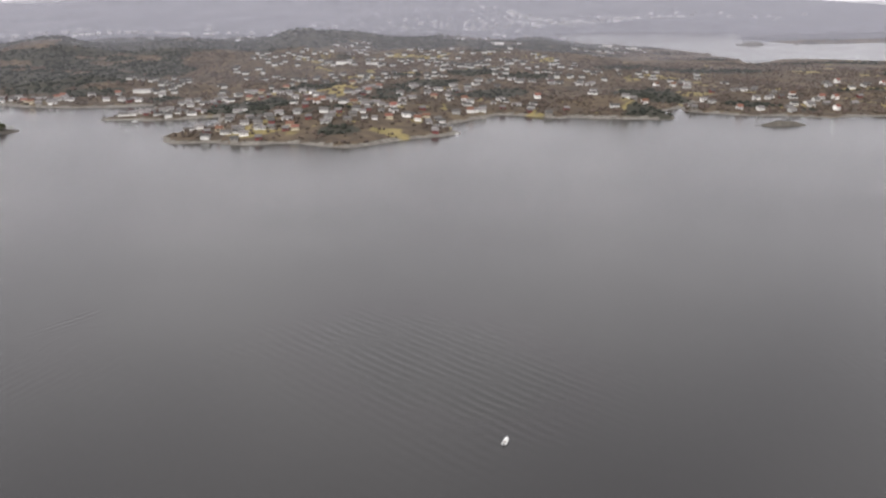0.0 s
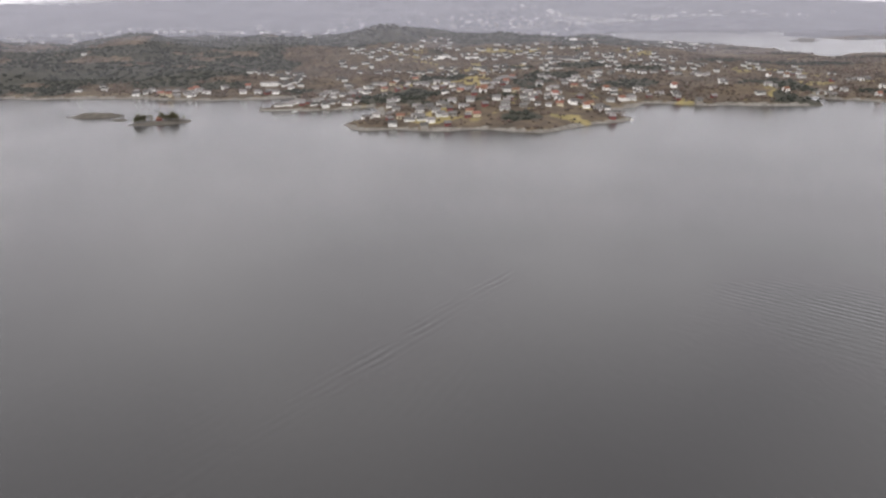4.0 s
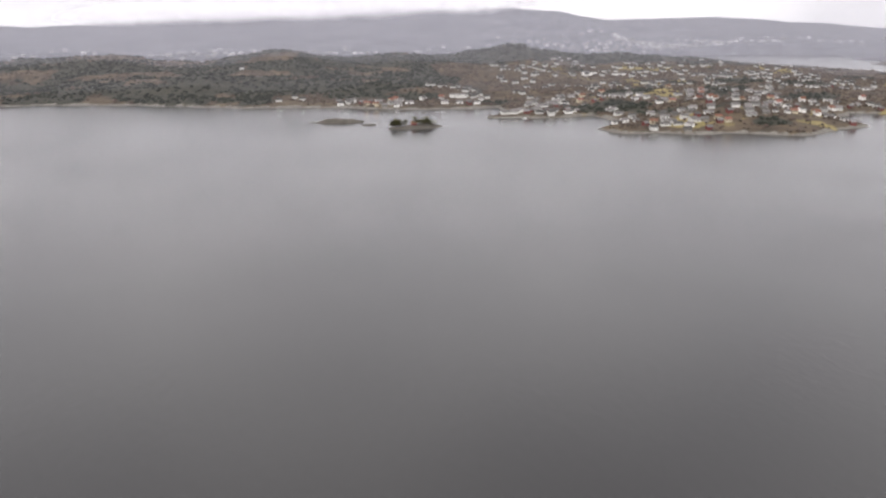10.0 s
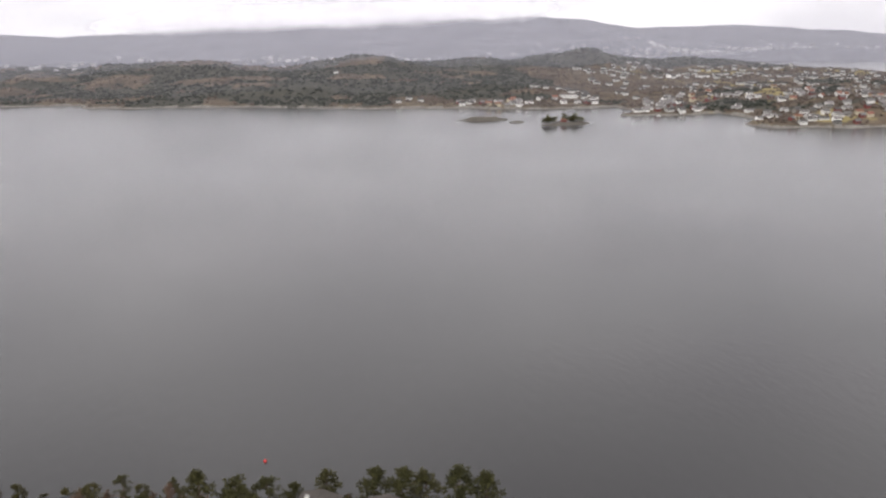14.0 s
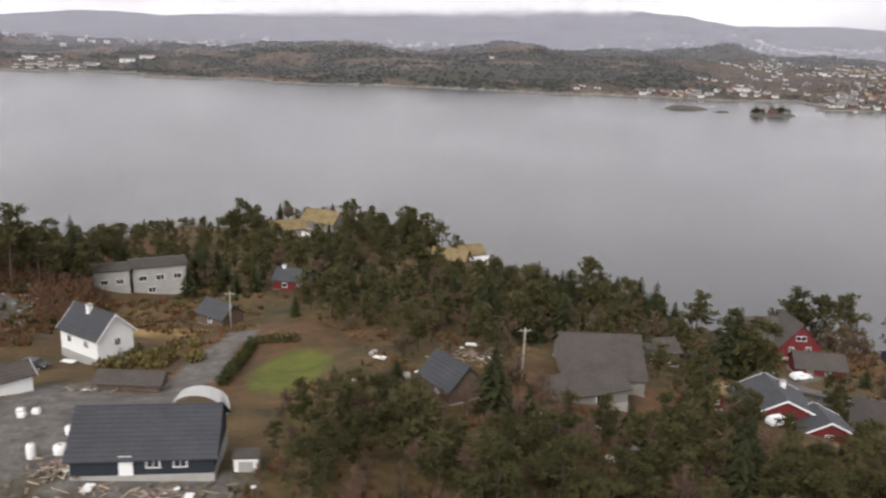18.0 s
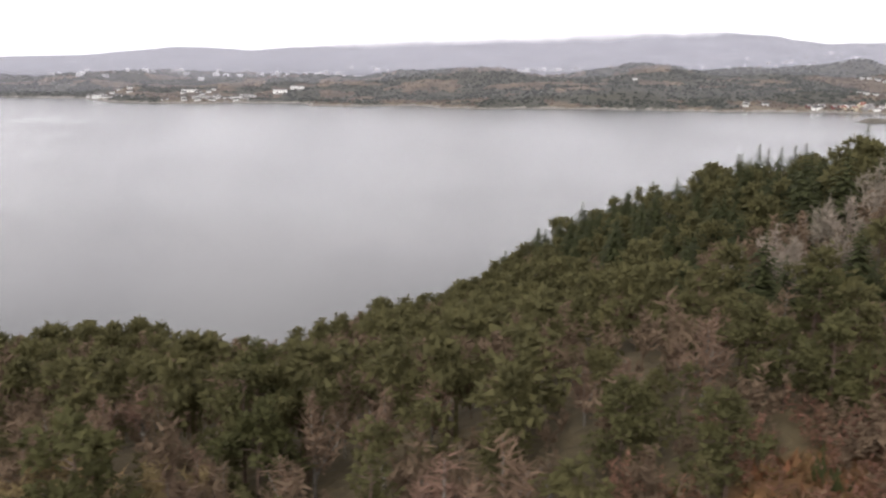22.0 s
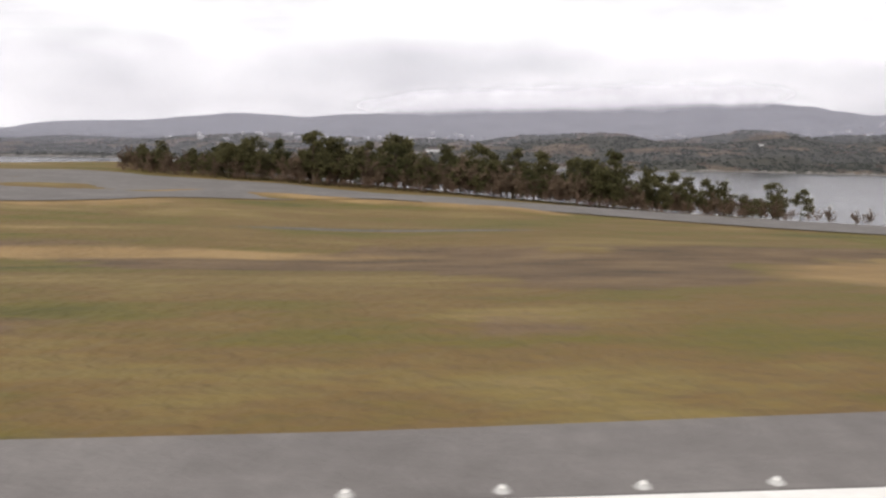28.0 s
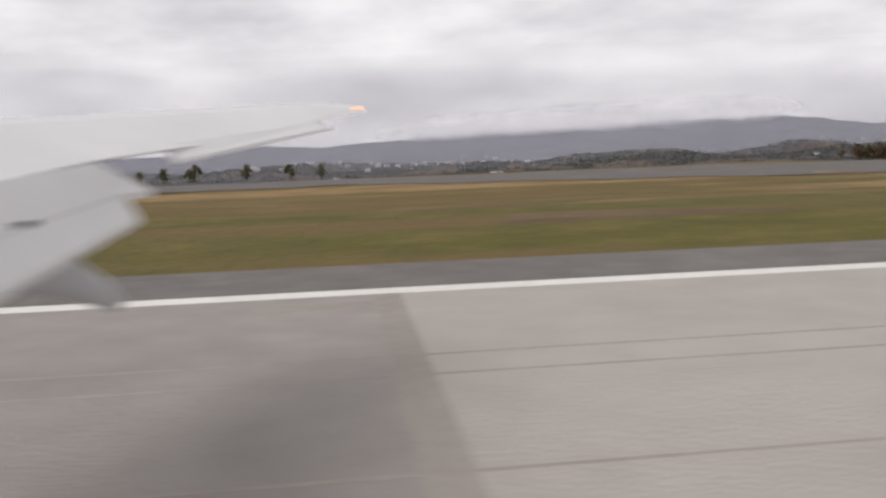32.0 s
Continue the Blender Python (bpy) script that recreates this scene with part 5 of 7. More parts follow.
m_steel = material("galvanised_steel", two((0.25, 0.24, 0.232), 0.2), scale=2, rough=0.65, metal=0.3)
rail = thing("guard_rail", "long galvanised steel guard rail beside the perimeter road", "guard rail")
edge_pts = [(c[0] - n[0] * (c[2] + 0.5), c[1] - n[1] * (c[2] + 0.5)) for c, n in zip(rc, rn) if -1700 < c[0] < -1572]
edge_pts = [(x, y, max(float(near_h(x, y)), float(near_h(x, y, False)))) for x, y in edge_pts]
bm = bmesh.new()
prev = None
for x, y, z in edge_pts:
    ring = [bm.verts.new((x, y + dy, z + dz)) for dy, dz in ((-0.06, 0.48), (0.06, 0.48), (0.06, 0.8), (-0.06, 0.8))]
    if prev:
        for k in range(4):
            bm.faces.new((prev[k], prev[(k + 1) % 4], ring[(k + 1) % 4], ring[k]))
    prev = ring
part("beam", bm, m_steel, rail)
post = part("post", boxes((-0.07, 0.07, -0.06, 0.06, -0.3, 0.8)), m_steel, rail, loc=(edge_pts[0][0], edge_pts[0][1] + 0.15, edge_pts[0][2]))
for x, y, z in edge_pts[2::2]:
    same_part("post", post, rail, (x, y + 0.15, z))

# gravel heaps and stones beside the road and on the slopes
m_stone = material("grey_stone", ((0.3, (0.09, 0.082, 0.075)), (0.55, (0.20, 0.19, 0.178)), (0.75, (0.40, 0.385, 0.365))), scale=0.8, bump=0.6, island=0.35)


def stones(spots, seed):
    r = np.random.RandomState(seed)
    ico = bmesh.new()
    bmesh.ops.create_icosphere(ico, subdivisions=1, radius=1)
    bv = np.array([v.co[:] for v in ico.verts])
    bf = np.array([[v.index for v in f.verts] for f in ico.faces])
    ico.free()
    vs, fs = [], []
    for i, (x, y, s) in enumerate(spots):
        v = bv * (1 + r.uniform(-0.3, 0.3, (len(bv), 1))) * np.array([1, r.uniform(0.6, 1), r.uniform(0.45, 0.8)]) * s
        vs.append(v + np.array([x, y, float(near_h(x, y)) + s * 0.15]))
        fs.append(bf + i * len(bv))
    return np.concatenate(vs), np.concatenate(fs)


r_ = np.random.RandomState(12)
sp = [(r_.normal(a, c), r_.normal(b, d), r_.uniform(0.15, 0.75) ** 1.3) for a, b, c, d, n in ((-1281, 112, 6, 7, 110), (-1282, 158, 5, 12, 330), (-1289, 176, 4, 6, 120), (-1274, 104, 4, 4, 90), (-1268, 100, 5, 4, 70), (-1165, 192, 6, 6, 80), (-1205, 340, 30, 8, 60)) for _ in range(n)]
sp += [(rc[i][0] - rn[i][0] * r_.uniform(8, 15), rc[i][1] - rn[i][1] * r_.uniform(8, 15), r_.uniform(0.1, 0.4)) for i in r_.randint(0, 75, 260)]
v, f = stones(sp, 3)
tagged(mesh_object("rubble", v, f, m_stone, False), "grey rubble and loose stones on the slope", "rubble", kind="stuff")

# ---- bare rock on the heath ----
m_outcrop = material("lichened_rock", ((0.3, (0.05, 0.046, 0.042)), (0.5, (0.11, 0.104, 0.097)), (0.72, (0.22, 0.21, 0.198))), scale=0.6, bump=0.8, fine=8)


def rock(w, d, h, rs):
    """One broken block with a flat top and split faces."""
    bm = bmesh.new()
    bmesh.ops.create_icosphere(bm, subdivisions=2, radius=1.0)
    cuts = [(Vector((rs.normal(), rs.normal(), rs.normal() + 0.6)).normalized(), rs.uniform(0.5, 0.85)) for _ in range(7)]
    for v in bm.verts:
        for n, q in cuts:
            over = v.co.dot(n) - q
            if over > 0:
                v.co -= n * over * 0.95
        v.co *= rs.uniform(0.94, 1.06)
        v.co = Vector((v.co.x * w, v.co.y * d, v.co.z * h))
    return bm


def rock_outcrop(label, x, y, spread, count, size, seed, turn=0):
    rs = np.random.RandomState(seed)
    z0 = float(near_h(x, y))
    t = thing("rock_outcrop", label, "rock", x, y, z0, group="bare rocks on the heath")
    c, s_ = math.cos(radians(turn)), math.sin(radians(turn))
    for i in range(count):
        u, v = rs.uniform(-1, 1) * spread, rs.normal() * spread * 0.28
        dx, dy = u * c - v * s_, u * s_ + v * c
        w = size * rs.uniform(0.45, 1.2) * (1 - 0.4 * abs(u) / spread)
        part("rock", rock(w, w * rs.uniform(0.6, 1.0), w * rs.uniform(0.4, 0.7), rs), m_outcrop, t, loc=(dx, dy, float(near_h(x + dx, y + dy)) - z0 + 0.05))


for i, (lab, x, y, spread, count, size, turn) in enumerate((
        ("grey lichened rocks breaking through the heath", -1401, 43.6, 5.5, 34, 0.8, -10), ("dark rock ledge under juniper", -1392, 68, 7, 22, 0.95, 0), ("small grey rock ledge in the heather", -1370, 71.5, 3.5, 7, 1.0, 0),
        ("long low grey rock ledge across the slope", -1358, 54.5, 9, 16, 0.75, 29), ("flat grey slab among dry grass", -1366, 45.8, 2.6, 6, 1.0, 70), ("pale upright rock on the heath", -1338, 65.3, 1.8, 5, 1.1, 0),
        ("broken grey rocks below the birches", -1280, 174, 9, 14, 1.6, -40), ("grey rocks on the slope above the gravel yard", -1277, 120, 8, 14, 1.3, 15), ("low grey rocks beside the rough slope", -1281, 94, 7, 12, 1.0, -25))):
    rock_outcrop(lab, x, y, spread, count, size, 60 + i, turn)

# ---- houses of the near shore ----
m_black = material("black_stained_boards", two((0.022, 0.027, 0.036), 0.25), scale=1.2, rough=0.7, bump=0.4)
m_white = material("white_painted_boards", ((0.3, (0.70, 0.70, 0.70)), (0.6, (0.80, 0.80, 0.79))), scale=0.8, rough=0.65, bump=0.25)
m_red = material("red_painted_boards", two((0.14, 0.021, 0.023), 0.25), scale=1.0, rough=0.7, bump=0.35)
m_yellow = material("ochre_painted_boards", two((0.40, 0.22, 0.045), 0.2), scale=1.0, rough=0.7, bump=0.3)
m_blue = material("blue_paint", two((0.06, 0.12, 0.27), 0.2), scale=1.0, rough=0.6)
m_brown = material("brown_stained_boards", two((0.12, 0.085, 0.065), 0.25), scale=1.0, bump=0.35)
m_greyboard = material("weathered_grey_boards", two((0.20, 0.185, 0.168), 0.25), scale=1.0, bump=0.3)
m_slate = material("dark_roof_tiles", ((0.3, (0.036, 0.038, 0.044)), (0.7, (0.062, 0.064, 0.072))), scale=0.9, rough=0.6, bump=0.4)
m_bluegrey = material("blue_grey_roof_tiles", ((0.3, (0.045, 0.047, 0.054)), (0.7, (0.074, 0.076, 0.085))), scale=0.9, rough=0.6, bump=0.4)
m_greyroof = material("weathered_grey_roof", ((0.3, (0.054, 0.046, 0.042)), (0.7, (0.096, 0.084, 0.076))), scale=0.7, bump=0.4)
m_darkroof = material("dark_brown_roof", ((0.3, (0.040, 0.034, 0.033)), (0.7, (0.074, 0.064, 0.060))), scale=0.7, bump=0.4)
m_brownroof = material("tan_brown_roof", ((0.3, (0.10, 0.076, 0.062)), (0.7, (0.155, 0.122, 0.10))), scale=0.7, bump=0.4)
m_tanroof = material("ochre_turf_roof", ((0.3, (0.11, 0.08, 0.038)), (0.5, (0.20, 0.15, 0.075)), (0.7, (0.28, 0.215, 0.12))), scale=0.7, bump=0.5)
m_concrete = material("grey_concrete", two((0.33, 0.32, 0.30), 0.15), scale=0.9, bump=0.3)
m_pane = bpy.data.materials.new("dark_window_glass")
m_pane.use_nodes = True
m_pane.node_tree.nodes["Principled BSDF"].inputs["Base Color"].default_value = (0.03, 0.034, 0.04, 1)
m_pane.node_tree.nodes["Principled BSDF"].inputs["Roughness"].default_value = 0.08


def gable_body(L, W, h, rise, z0=-1.2):
    bm = bmesh.new()
    a = [bm.verts.new((x, y, z)) for x in (-L / 2, L / 2) for y, z in ((-W / 2, z0), (W / 2, z0), (W / 2, h), (0, h + rise), (-W / 2, h))]
    bm.faces.new(a[:5])
    bm.faces.new(a[5:][::-1])
    for i in range(5):
        j = (i + 1) % 5
        bm.faces.new((a[i], a[j], a[5 + j], a[5 + i]))
    return bm


def roof_slabs(L, W, h, rise, over=0.5, thick=0.16, rows=9):
    """Both slopes as one stepped shell of overlapping courses."""
    bm = bmesh.new()
    half = W / 2 + over
    drop = rise * half / (W / 2)
    prof = []
    for i in range(rows):
        for u, d in ((i / rows, 0.02), ((i + 1) / rows, 0.09)):
            prof.append((half * u, h + rise - drop * u + d + thick * 0.7))
    top = [(-y, z) for y, z in prof[::-1]] + prof[1:]
    line = top + [(half, h + rise - drop + 0.02), (0, h + rise + 0.02), (-half, h + rise - drop + 0.02)]
    ends = [[bm.verts.new((x, y, z)) for y, z in line] for x in (-L / 2 - over, L / 2 + over)]
    n = len(line)
    for k in range(n):
        bm.faces.new((ends[0][k], ends[0][(k + 1) % n], ends[1][(k + 1) % n], ends[1][k]))
    bm.faces.new(ends[0])
    bm.faces.new(ends[1][::-1])
    return bm


def hip_slabs(L, W, h, rise, over=0.6, thick=0.2):
    bm = bmesh.new()
    a, b = L / 2 + over, W / 2 + over
    r = max(L / 2 - W / 2 * 0.8, 0.3)
    for dz in (0, thick):
        vs = [bm.verts.new(p) for p in ((-a, -b, h + dz - 0.1), (a, -b, h + dz - 0.1), (a, b, h + dz - 0.1), (-a, b, h + dz - 0.1), (-r, 0, h + rise + dz), (r, 0, h + rise + dz))]
        fs = ((0, 1, 5, 4), (1, 2, 5), (2, 3, 4, 5), (3, 0, 4))
        for q in fs:
            bm.faces.new([vs[k] for k in (q if dz else q[::-1])])
        if dz:
            for k in range(4):
                bm.faces.new((low_[k], low_[(k + 1) % 4], vs[(k + 1) % 4], vs[k]))
        low_ = vs
    return bm


def bargeboards(L, W, h, rise, over=0.5):
    boards = []
    half, drop = W / 2 + over, rise * (W / 2 + over) / (W / 2)
    for x in (-L / 2 - over - 0.05, L / 2 + over + 0.01):
        for sgn in (-1, 1):
            bm = bmesh.new()
            p = [(0, h + rise + 0.24), (sgn * half, h + rise - drop + 0.24), (sgn * half, h + rise - drop - 0.1), (0, h + rise - 0.1)]
            vs = [bm.verts.new((x + d, y, z)) for d in (0, 0.05) for y, z in p]
            for q in ((0, 1, 2, 3), (7, 6, 5, 4), (0, 4, 5, 1), (1, 5, 6, 2), (2, 6, 7, 3), (3, 7, 4, 0)):
                bm.faces.new([vs[k] for k in q])
            boards.append(bm)
    return boards


def window(parent, side, u, z, w, h, L, W, mat=None):
    """A window on side 'front', 'back', 'left' or 'right' of a house L x W, u along that wall."""
    bm = bmesh.new()
    for a in ((-w / 2 - 0.1, -w / 2, 0, h), (w / 2, w / 2 + 0.1, 0, h), (-w / 2 - 0.1, w / 2 + 0.1, h, h + 0.1), (-w / 2 - 0.14, w / 2 + 0.14, -0.1, 0), (-0.03, 0.03, 0, h)):
        box(bm, a[0], a[1], -0.09, 0.03, a[2], a[3])
    win = part("window", bm, mat or m_white, parent)
    part("pane", boxes((-w / 2, w / 2, -0.03, 0.02, 0, h)), m_pane, win)
    win.location = Vector({"front": (u, -W / 2 - 0.01, z), "back": (u, W / 2 + 0.01, z), "left": (-L / 2 - 0.01, u, z), "right": (L / 2 + 0.01, u, z)}[side]) * K
    win.rotation_euler = (0, 0, {"front": 0, "back": math.pi, "left": -math.pi / 2, "right": math.pi / 2}[side])
    return win


def door(parent, side, u, z, w, h, L, W, mat):
    d = part("door", boxes((-w / 2, w / 2, -0.1, 0.03, 0, h)), mat, parent, "plain door")
    part("door_frame", boxes((-w / 2 - 0.1, -w / 2, -0.12, 0.03, 0, h + 0.1), (w / 2, w / 2 + 0.1, -0.12, 0.03, 0, h + 0.1), (-w / 2, w / 2, -0.12, 0.03, h, h + 0.1)), m_white, d)
    d.location = Vector({"front": (u, -W / 2 - 0.01, z), "right": (L / 2 + 0.01, u, z), "left": (-L / 2 - 0.01, u, z)}[side]) * K
    d.rotation_euler = (0, 0, {"front": 0, "left": -math.pi / 2, "right": math.pi / 2}[side])
    return d


def house(name, label, x, y, turn, L, W, h, rise, m_wall, m_roof, windows=(), doors=(), chimney=None, barge=None, hip=False, z=None, category="house"):
    zz = z if z is not None else float(near_h(x, y))
    t = thing(name, label, category, x, y, zz, turn)
    if hip:
        part("wall", boxes((-L / 2, L / 2, -W / 2, W / 2, -1.2, h)), m_wall, t)
        part("roof", hip_slabs(L, W, h, rise), m_roof, t)
    else:
        part("wall", gable_body(L, W, h, rise), m_wall, t)
        part("roof", roof_slabs(L, W, h, rise, rows=max(5, int(W / 0.8))), m_roof, t)
        ridge = bmesh.new()
        tube(ridge, [(-L / 2 - 0.5, 0, h + rise + 0.12), (L / 2 + 0.5, 0, h + rise + 0.12)], [0.14, 0.14], 6)
        part("ridge_cap", ridge, m_roof, t)
    if barge:
        for board in bargeboards(L, W, h, rise):
            part("bargeboard", board, barge, t, "white bargeboard")
    part("foundation", boxes((-L / 2 - 0.06, L / 2 + 0.06, -W / 2 - 0.06, W / 2 + 0.06, -1.6, 0.15)), m_concrete, t)
    for side, u, wz, w, hh in windows:
        window(t, side, u, wz, w, hh, L, W)
    for side, u, w, hh, m in doors:
        door(t, side, u, 0.16, w, hh, L, W, m)
    if chimney:
        cu, cv, ch = chimney
        c = part("chimney", boxes((cu - 0.4, cu + 0.4, cv - 0.4, cv + 0.4, h, h + rise + ch)), m_white, t)
        part("cap", boxes((cu - 0.5, cu + 0.5, cv - 0.5, cv + 0.5, h + rise + ch, h + rise + ch + 0.12)), m_concrete, c)
    return t


house("house", "long black-stained wooden house with dark tiled roof", -1231.1, 84.7, 0, 14.2, 9.8, 2.2, 3.3, m_black, m_slate, [("front", 1.1, 1.0, 1.2, 0.95), ("front", 3.8, 1.0, 1.2, 0.95), ("left", -1.5, 1.0, 1.2, 1.0)], [("front", -1.6, 1.2, 2.05, m_white)], z=85.7)
house("house", "white two-storey wooden house with dark grey roof and white chimney", -1252, 138.8, -40, 10.0, 6.8, 3.8, 3.3, m_white, m_slate, [("right", 0.3, 1.8, 1.0, 1.1), ("front", -2.5, 1.7, 1.0, 1.1), ("front", 2.0, 1.7, 1.0, 1.1)], chimney=(-0.6, -0.6, 0.7), barge=m_white, z=76.5)
house("shed", "white wooden shed with weathered grey roof", -1256.2, 112.4, 40, 4.8, 3.9, 2.6, 1.2, m_white, m_greyroof, [("right", 0.4, 1.0, 0.9, 0.8)], barge=m_white, category="shed")
house("shed", "long low dark shed beside the gravel yard", -1241, 116.5, -8, 9.0, 3.6, 1.5, 1.0, m_brown, m_greyroof, category="shed")
house("house", "red wooden house with white bargeboards and blue-grey roof", -1136.3, 128.6, 82, 11, 12.5, 2.9, 2.9, m_red, m_bluegrey, [("left", -1.8, 1.1, 1.2, 1.0), ("left", 1.8, 1.1, 1.2, 1.0)], barge=m_white, chimney=(2.0, -2.0, 0.4))
house("porch", "red gabled porch wing with white bargeboards", -1131.2, 121.8, 82, 7, 8.5, 2.2, 2.0, m_red, m_bluegrey, [("left", 0, 1.0, 1.0, 0.9)], barge=m_white)
house("house", "tall red wooden house with a large grey gabled roof", -1103.4, 182.3, 86, 10.5, 10.5, 2.7, 5.4, m_red, m_greyroof, [("left", -2.0, 1.6, 1.1, 1.0), ("left", 2.0, 1.6, 1.1, 1.0), ("left", 0, 4.3, 2.4, 1.0)], z=56.8)
house("house", "grey-roofed wing of the red wooden house", -1110.5, 184.5, 0, 8, 8, 3.4, 4.2, m_red, m_greyroof, z=56.8)
house("garage", "red garage with a weathered grey roof", -1107.6, 163.2, -15, 10.2, 7, 2.3, 2.3, m_red, m_greyroof, [("front", -2.2, 1.0, 0.9, 0.8), ("front", 1.4, 1.0, 0.9, 0.8)], category="garage")
house("house", "low brown house with a wide dark brown roof", -1111.5, 128.3, -32, 16.5, 10, 2.3, 2.6, m_brown, m_darkroof, [("right", 0, 1.0, 1.4, 1.0)], chimney=(3.0, 1.5, 0.1))
house("house", "ochre house with blue garage doors and grey hip roof", -1089, 141, -20, 12.0, 9, 2.7, 2.7, m_yellow, m_bluegrey, [("right", 0, 1.0, 1.4, 1.0)], [("front", -2.4, 2.5, 2.2, m_blue), ("front", 1.6, 2.5, 2.2, m_blue)], hip=True)
house("house", "long ochre house with dark grey hip roof", -1061, 137.6, -6, 19.5, 9, 3.0, 2.6, m_yellow, m_darkroof, [("front", -6, 1.0, 1.4, 1.2), ("front", -3.6, 1.0, 1.2, 1.2), ("front", 4.8, 1.0, 1.4, 1.2), ("front", 0, 0.6, 1.2, 1.8)], [("front", 2.4, 1.1, 2.1, m_white)], hip=True)
house("house", "brown house with a weathered tan hip roof", -1016, 179.5, 12, 15, 10, 2.8, 2.8, m_greyboard, m_brownroof, [("front", -3, 1.0, 1.4, 1.0), ("front", 3, 1.0, 1.4, 1.0)], hip=True)
house("house", "large house with a broad grey-brown roof", -1168, 130.5, -8, 13, 17, 2.9, 4.4, m_greyboard, m_greyroof, [("front", -4, 1.0, 1.6, 1.2), ("front", 3, 1.0, 1.6, 1.2), ("right", -2, 1.4, 1.2, 1.2)])
house("house", "lower grey-roofed wing beside the large house", -1174.5, 117, 16, 12, 7.6, 2.4, 1.9, m_greyboard, m_greyroof, [("front", 1, 1.0, 1.4, 1.0)])
house("shed", "tiny red shed with a sand-coloured roof", -1150.5, 122.5, 10, 2.4, 2.6, 3.0, 0.9, m_red, m_tanroof, [("front", 0, 1.0, 0.7, 0.7)], category="shed")
house("shed", "small blue-grey shed on the grassy slope", -1074.9, 182.5, -4, 5.4, 4, 2.2, 0.9, m_bluegrey, m_slate, category="shed")
house("house", "large white house with a steep black roof and skylight", -979, 148, 24, 16, 11.5, 3.3, 5.8, m_white, m_slate, [("left", -2.4, 1.0, 1.3, 1.3), ("left", 2.0, 1.0, 1.3, 1.3), ("left", 0, 5.0, 1.4, 1.2), ("right", 0, 4.3, 1.0, 1.0), ("front", -5, 1.2, 1.4, 1.2)], barge=m_white, chimney=(3.5, 1.0, 0.9))
house("house", "white gabled wing with two rows of windows", -972, 143, -66, 10, 7.6, 3.6, 3.8, m_white, m_slate, [("right", -1.6, 1.0, 1.3, 1.2), ("right", 1.4, 1.0, 1.3, 1.2), ("right", -0.7, 4.3, 0.8, 1.0), ("right", 0.7, 4.3, 0.8, 1.0)], barge=m_white)
house("house", "grey house with a shallow concrete-grey roof", -944, 166, 68, 17, 8.5, 2.8, 1.0, m_greyboard, m_greyroof, [("left", 0, 1.0, 1.4, 1.2)], chimney=(4.5, 2.0, 0.7))
house("house", "second grey house with a shallow concrete-grey roof", -928, 171, 70, 13, 8.5, 2.8, 1.0, m_greyboard, m_greyroof, [("left", 0, 1.0, 1.4, 1.2)], chimney=(2.0, 1.0, 0.5))
house("house", "long pale grey house with a flat roof above the wood", -1256.5, 207, 18, 12.5, 8, 7.6, 0.7, m_concrete, m_greyroof, [("left", 0, 4.2, 1.6, 1.1), ("front", -4, 4.2, 1.8, 1.2), ("front", 0, 4.2, 1.8, 1.2), ("front", 4, 4.2, 1.8, 1.2), ("front", -2, 1.2, 1.6, 1.2)])
house("house", "lower flat-roofed wing of the pale grey house", -1266.5, 202, 18, 8, 6.5, 4.8, 0.6, m_concrete, m_greyroof, [("front", -1.6, 1.4, 1.6, 1.1), ("front", 1.8, 1.4, 1.6, 1.1)])
house("house", "small dark brown house with a grey roof", -1236, 168, -42, 7.5, 5.5, 2.6, 2.2, m_brown, m_bluegrey, [("front", 0, 1.0, 1.0, 1.0)])
house("house", "red house with a blue-grey roof among pines", -1222.5, 206, -20, 10, 7, 2.8, 2.0, m_red, m_bluegrey, [("front", -2, 1.0, 1.2, 1.0), ("front", 2, 1.0, 1.2, 1.0)], chimney=(-3.5, 0, 0.8))
house("house", "house with a straw-coloured turf roof on the hilltop", -1219, 322, -30, 14, 10, 3.0, 3.6, m_greyboard, m_tanroof, [("front", 0, 1.0, 1.6, 1.2)], z=53.5)
house("house", "low house with an ochre roof below the hilltop", -1232, 309, 12, 12, 8, 2.6, 2.4, m_greyboard, m_tanroof, [("front", 0, 1.0, 1.4, 1.0)])
house("house", "brown house with a sand-coloured roof", -1174, 284, -20, 12, 9, 2.8, 3.0, m_brown, m_tanroof, [("front", 0, 1.0, 1.4, 1.0)])
house("house", "brown house with a dull ochre roof near the shore", -1166, 295, 20, 9, 8, 2.6, 2.4, m_brown, m_tanroof)
house("house", "white shore house with a dark slate roof", -1147, 305.5, -14, 11, 8, 3.2, 2.6, m_white, m_slate, [("front", -2.5, 1.0, 1.2, 1.1), ("front", 2.5, 1.0, 1.2, 1.1)])
house("boathouse", "low white flat-roofed house above the shore", -1157, 307.5, -8, 8, 6, 2.8, 0.5, m_white, m_concrete, [("front", 0, 1.0, 1.4, 1.1)], category="boathouse")
house("shed", "pale grey shed behind the heath", -1324, 198, -14, 8.5, 4.5, 2.4, 1.2, m_white, m_greyroof, category="shed")
house("house", "grey wooden house behind the heath", -1302, 210, -18, 11.5, 7, 2.7, 2.0, m_greyboard, m_greyroof, [("front", 1, 1.0, 1.4, 1.0), ("right", 0, 1.0, 1.0, 1.0)])

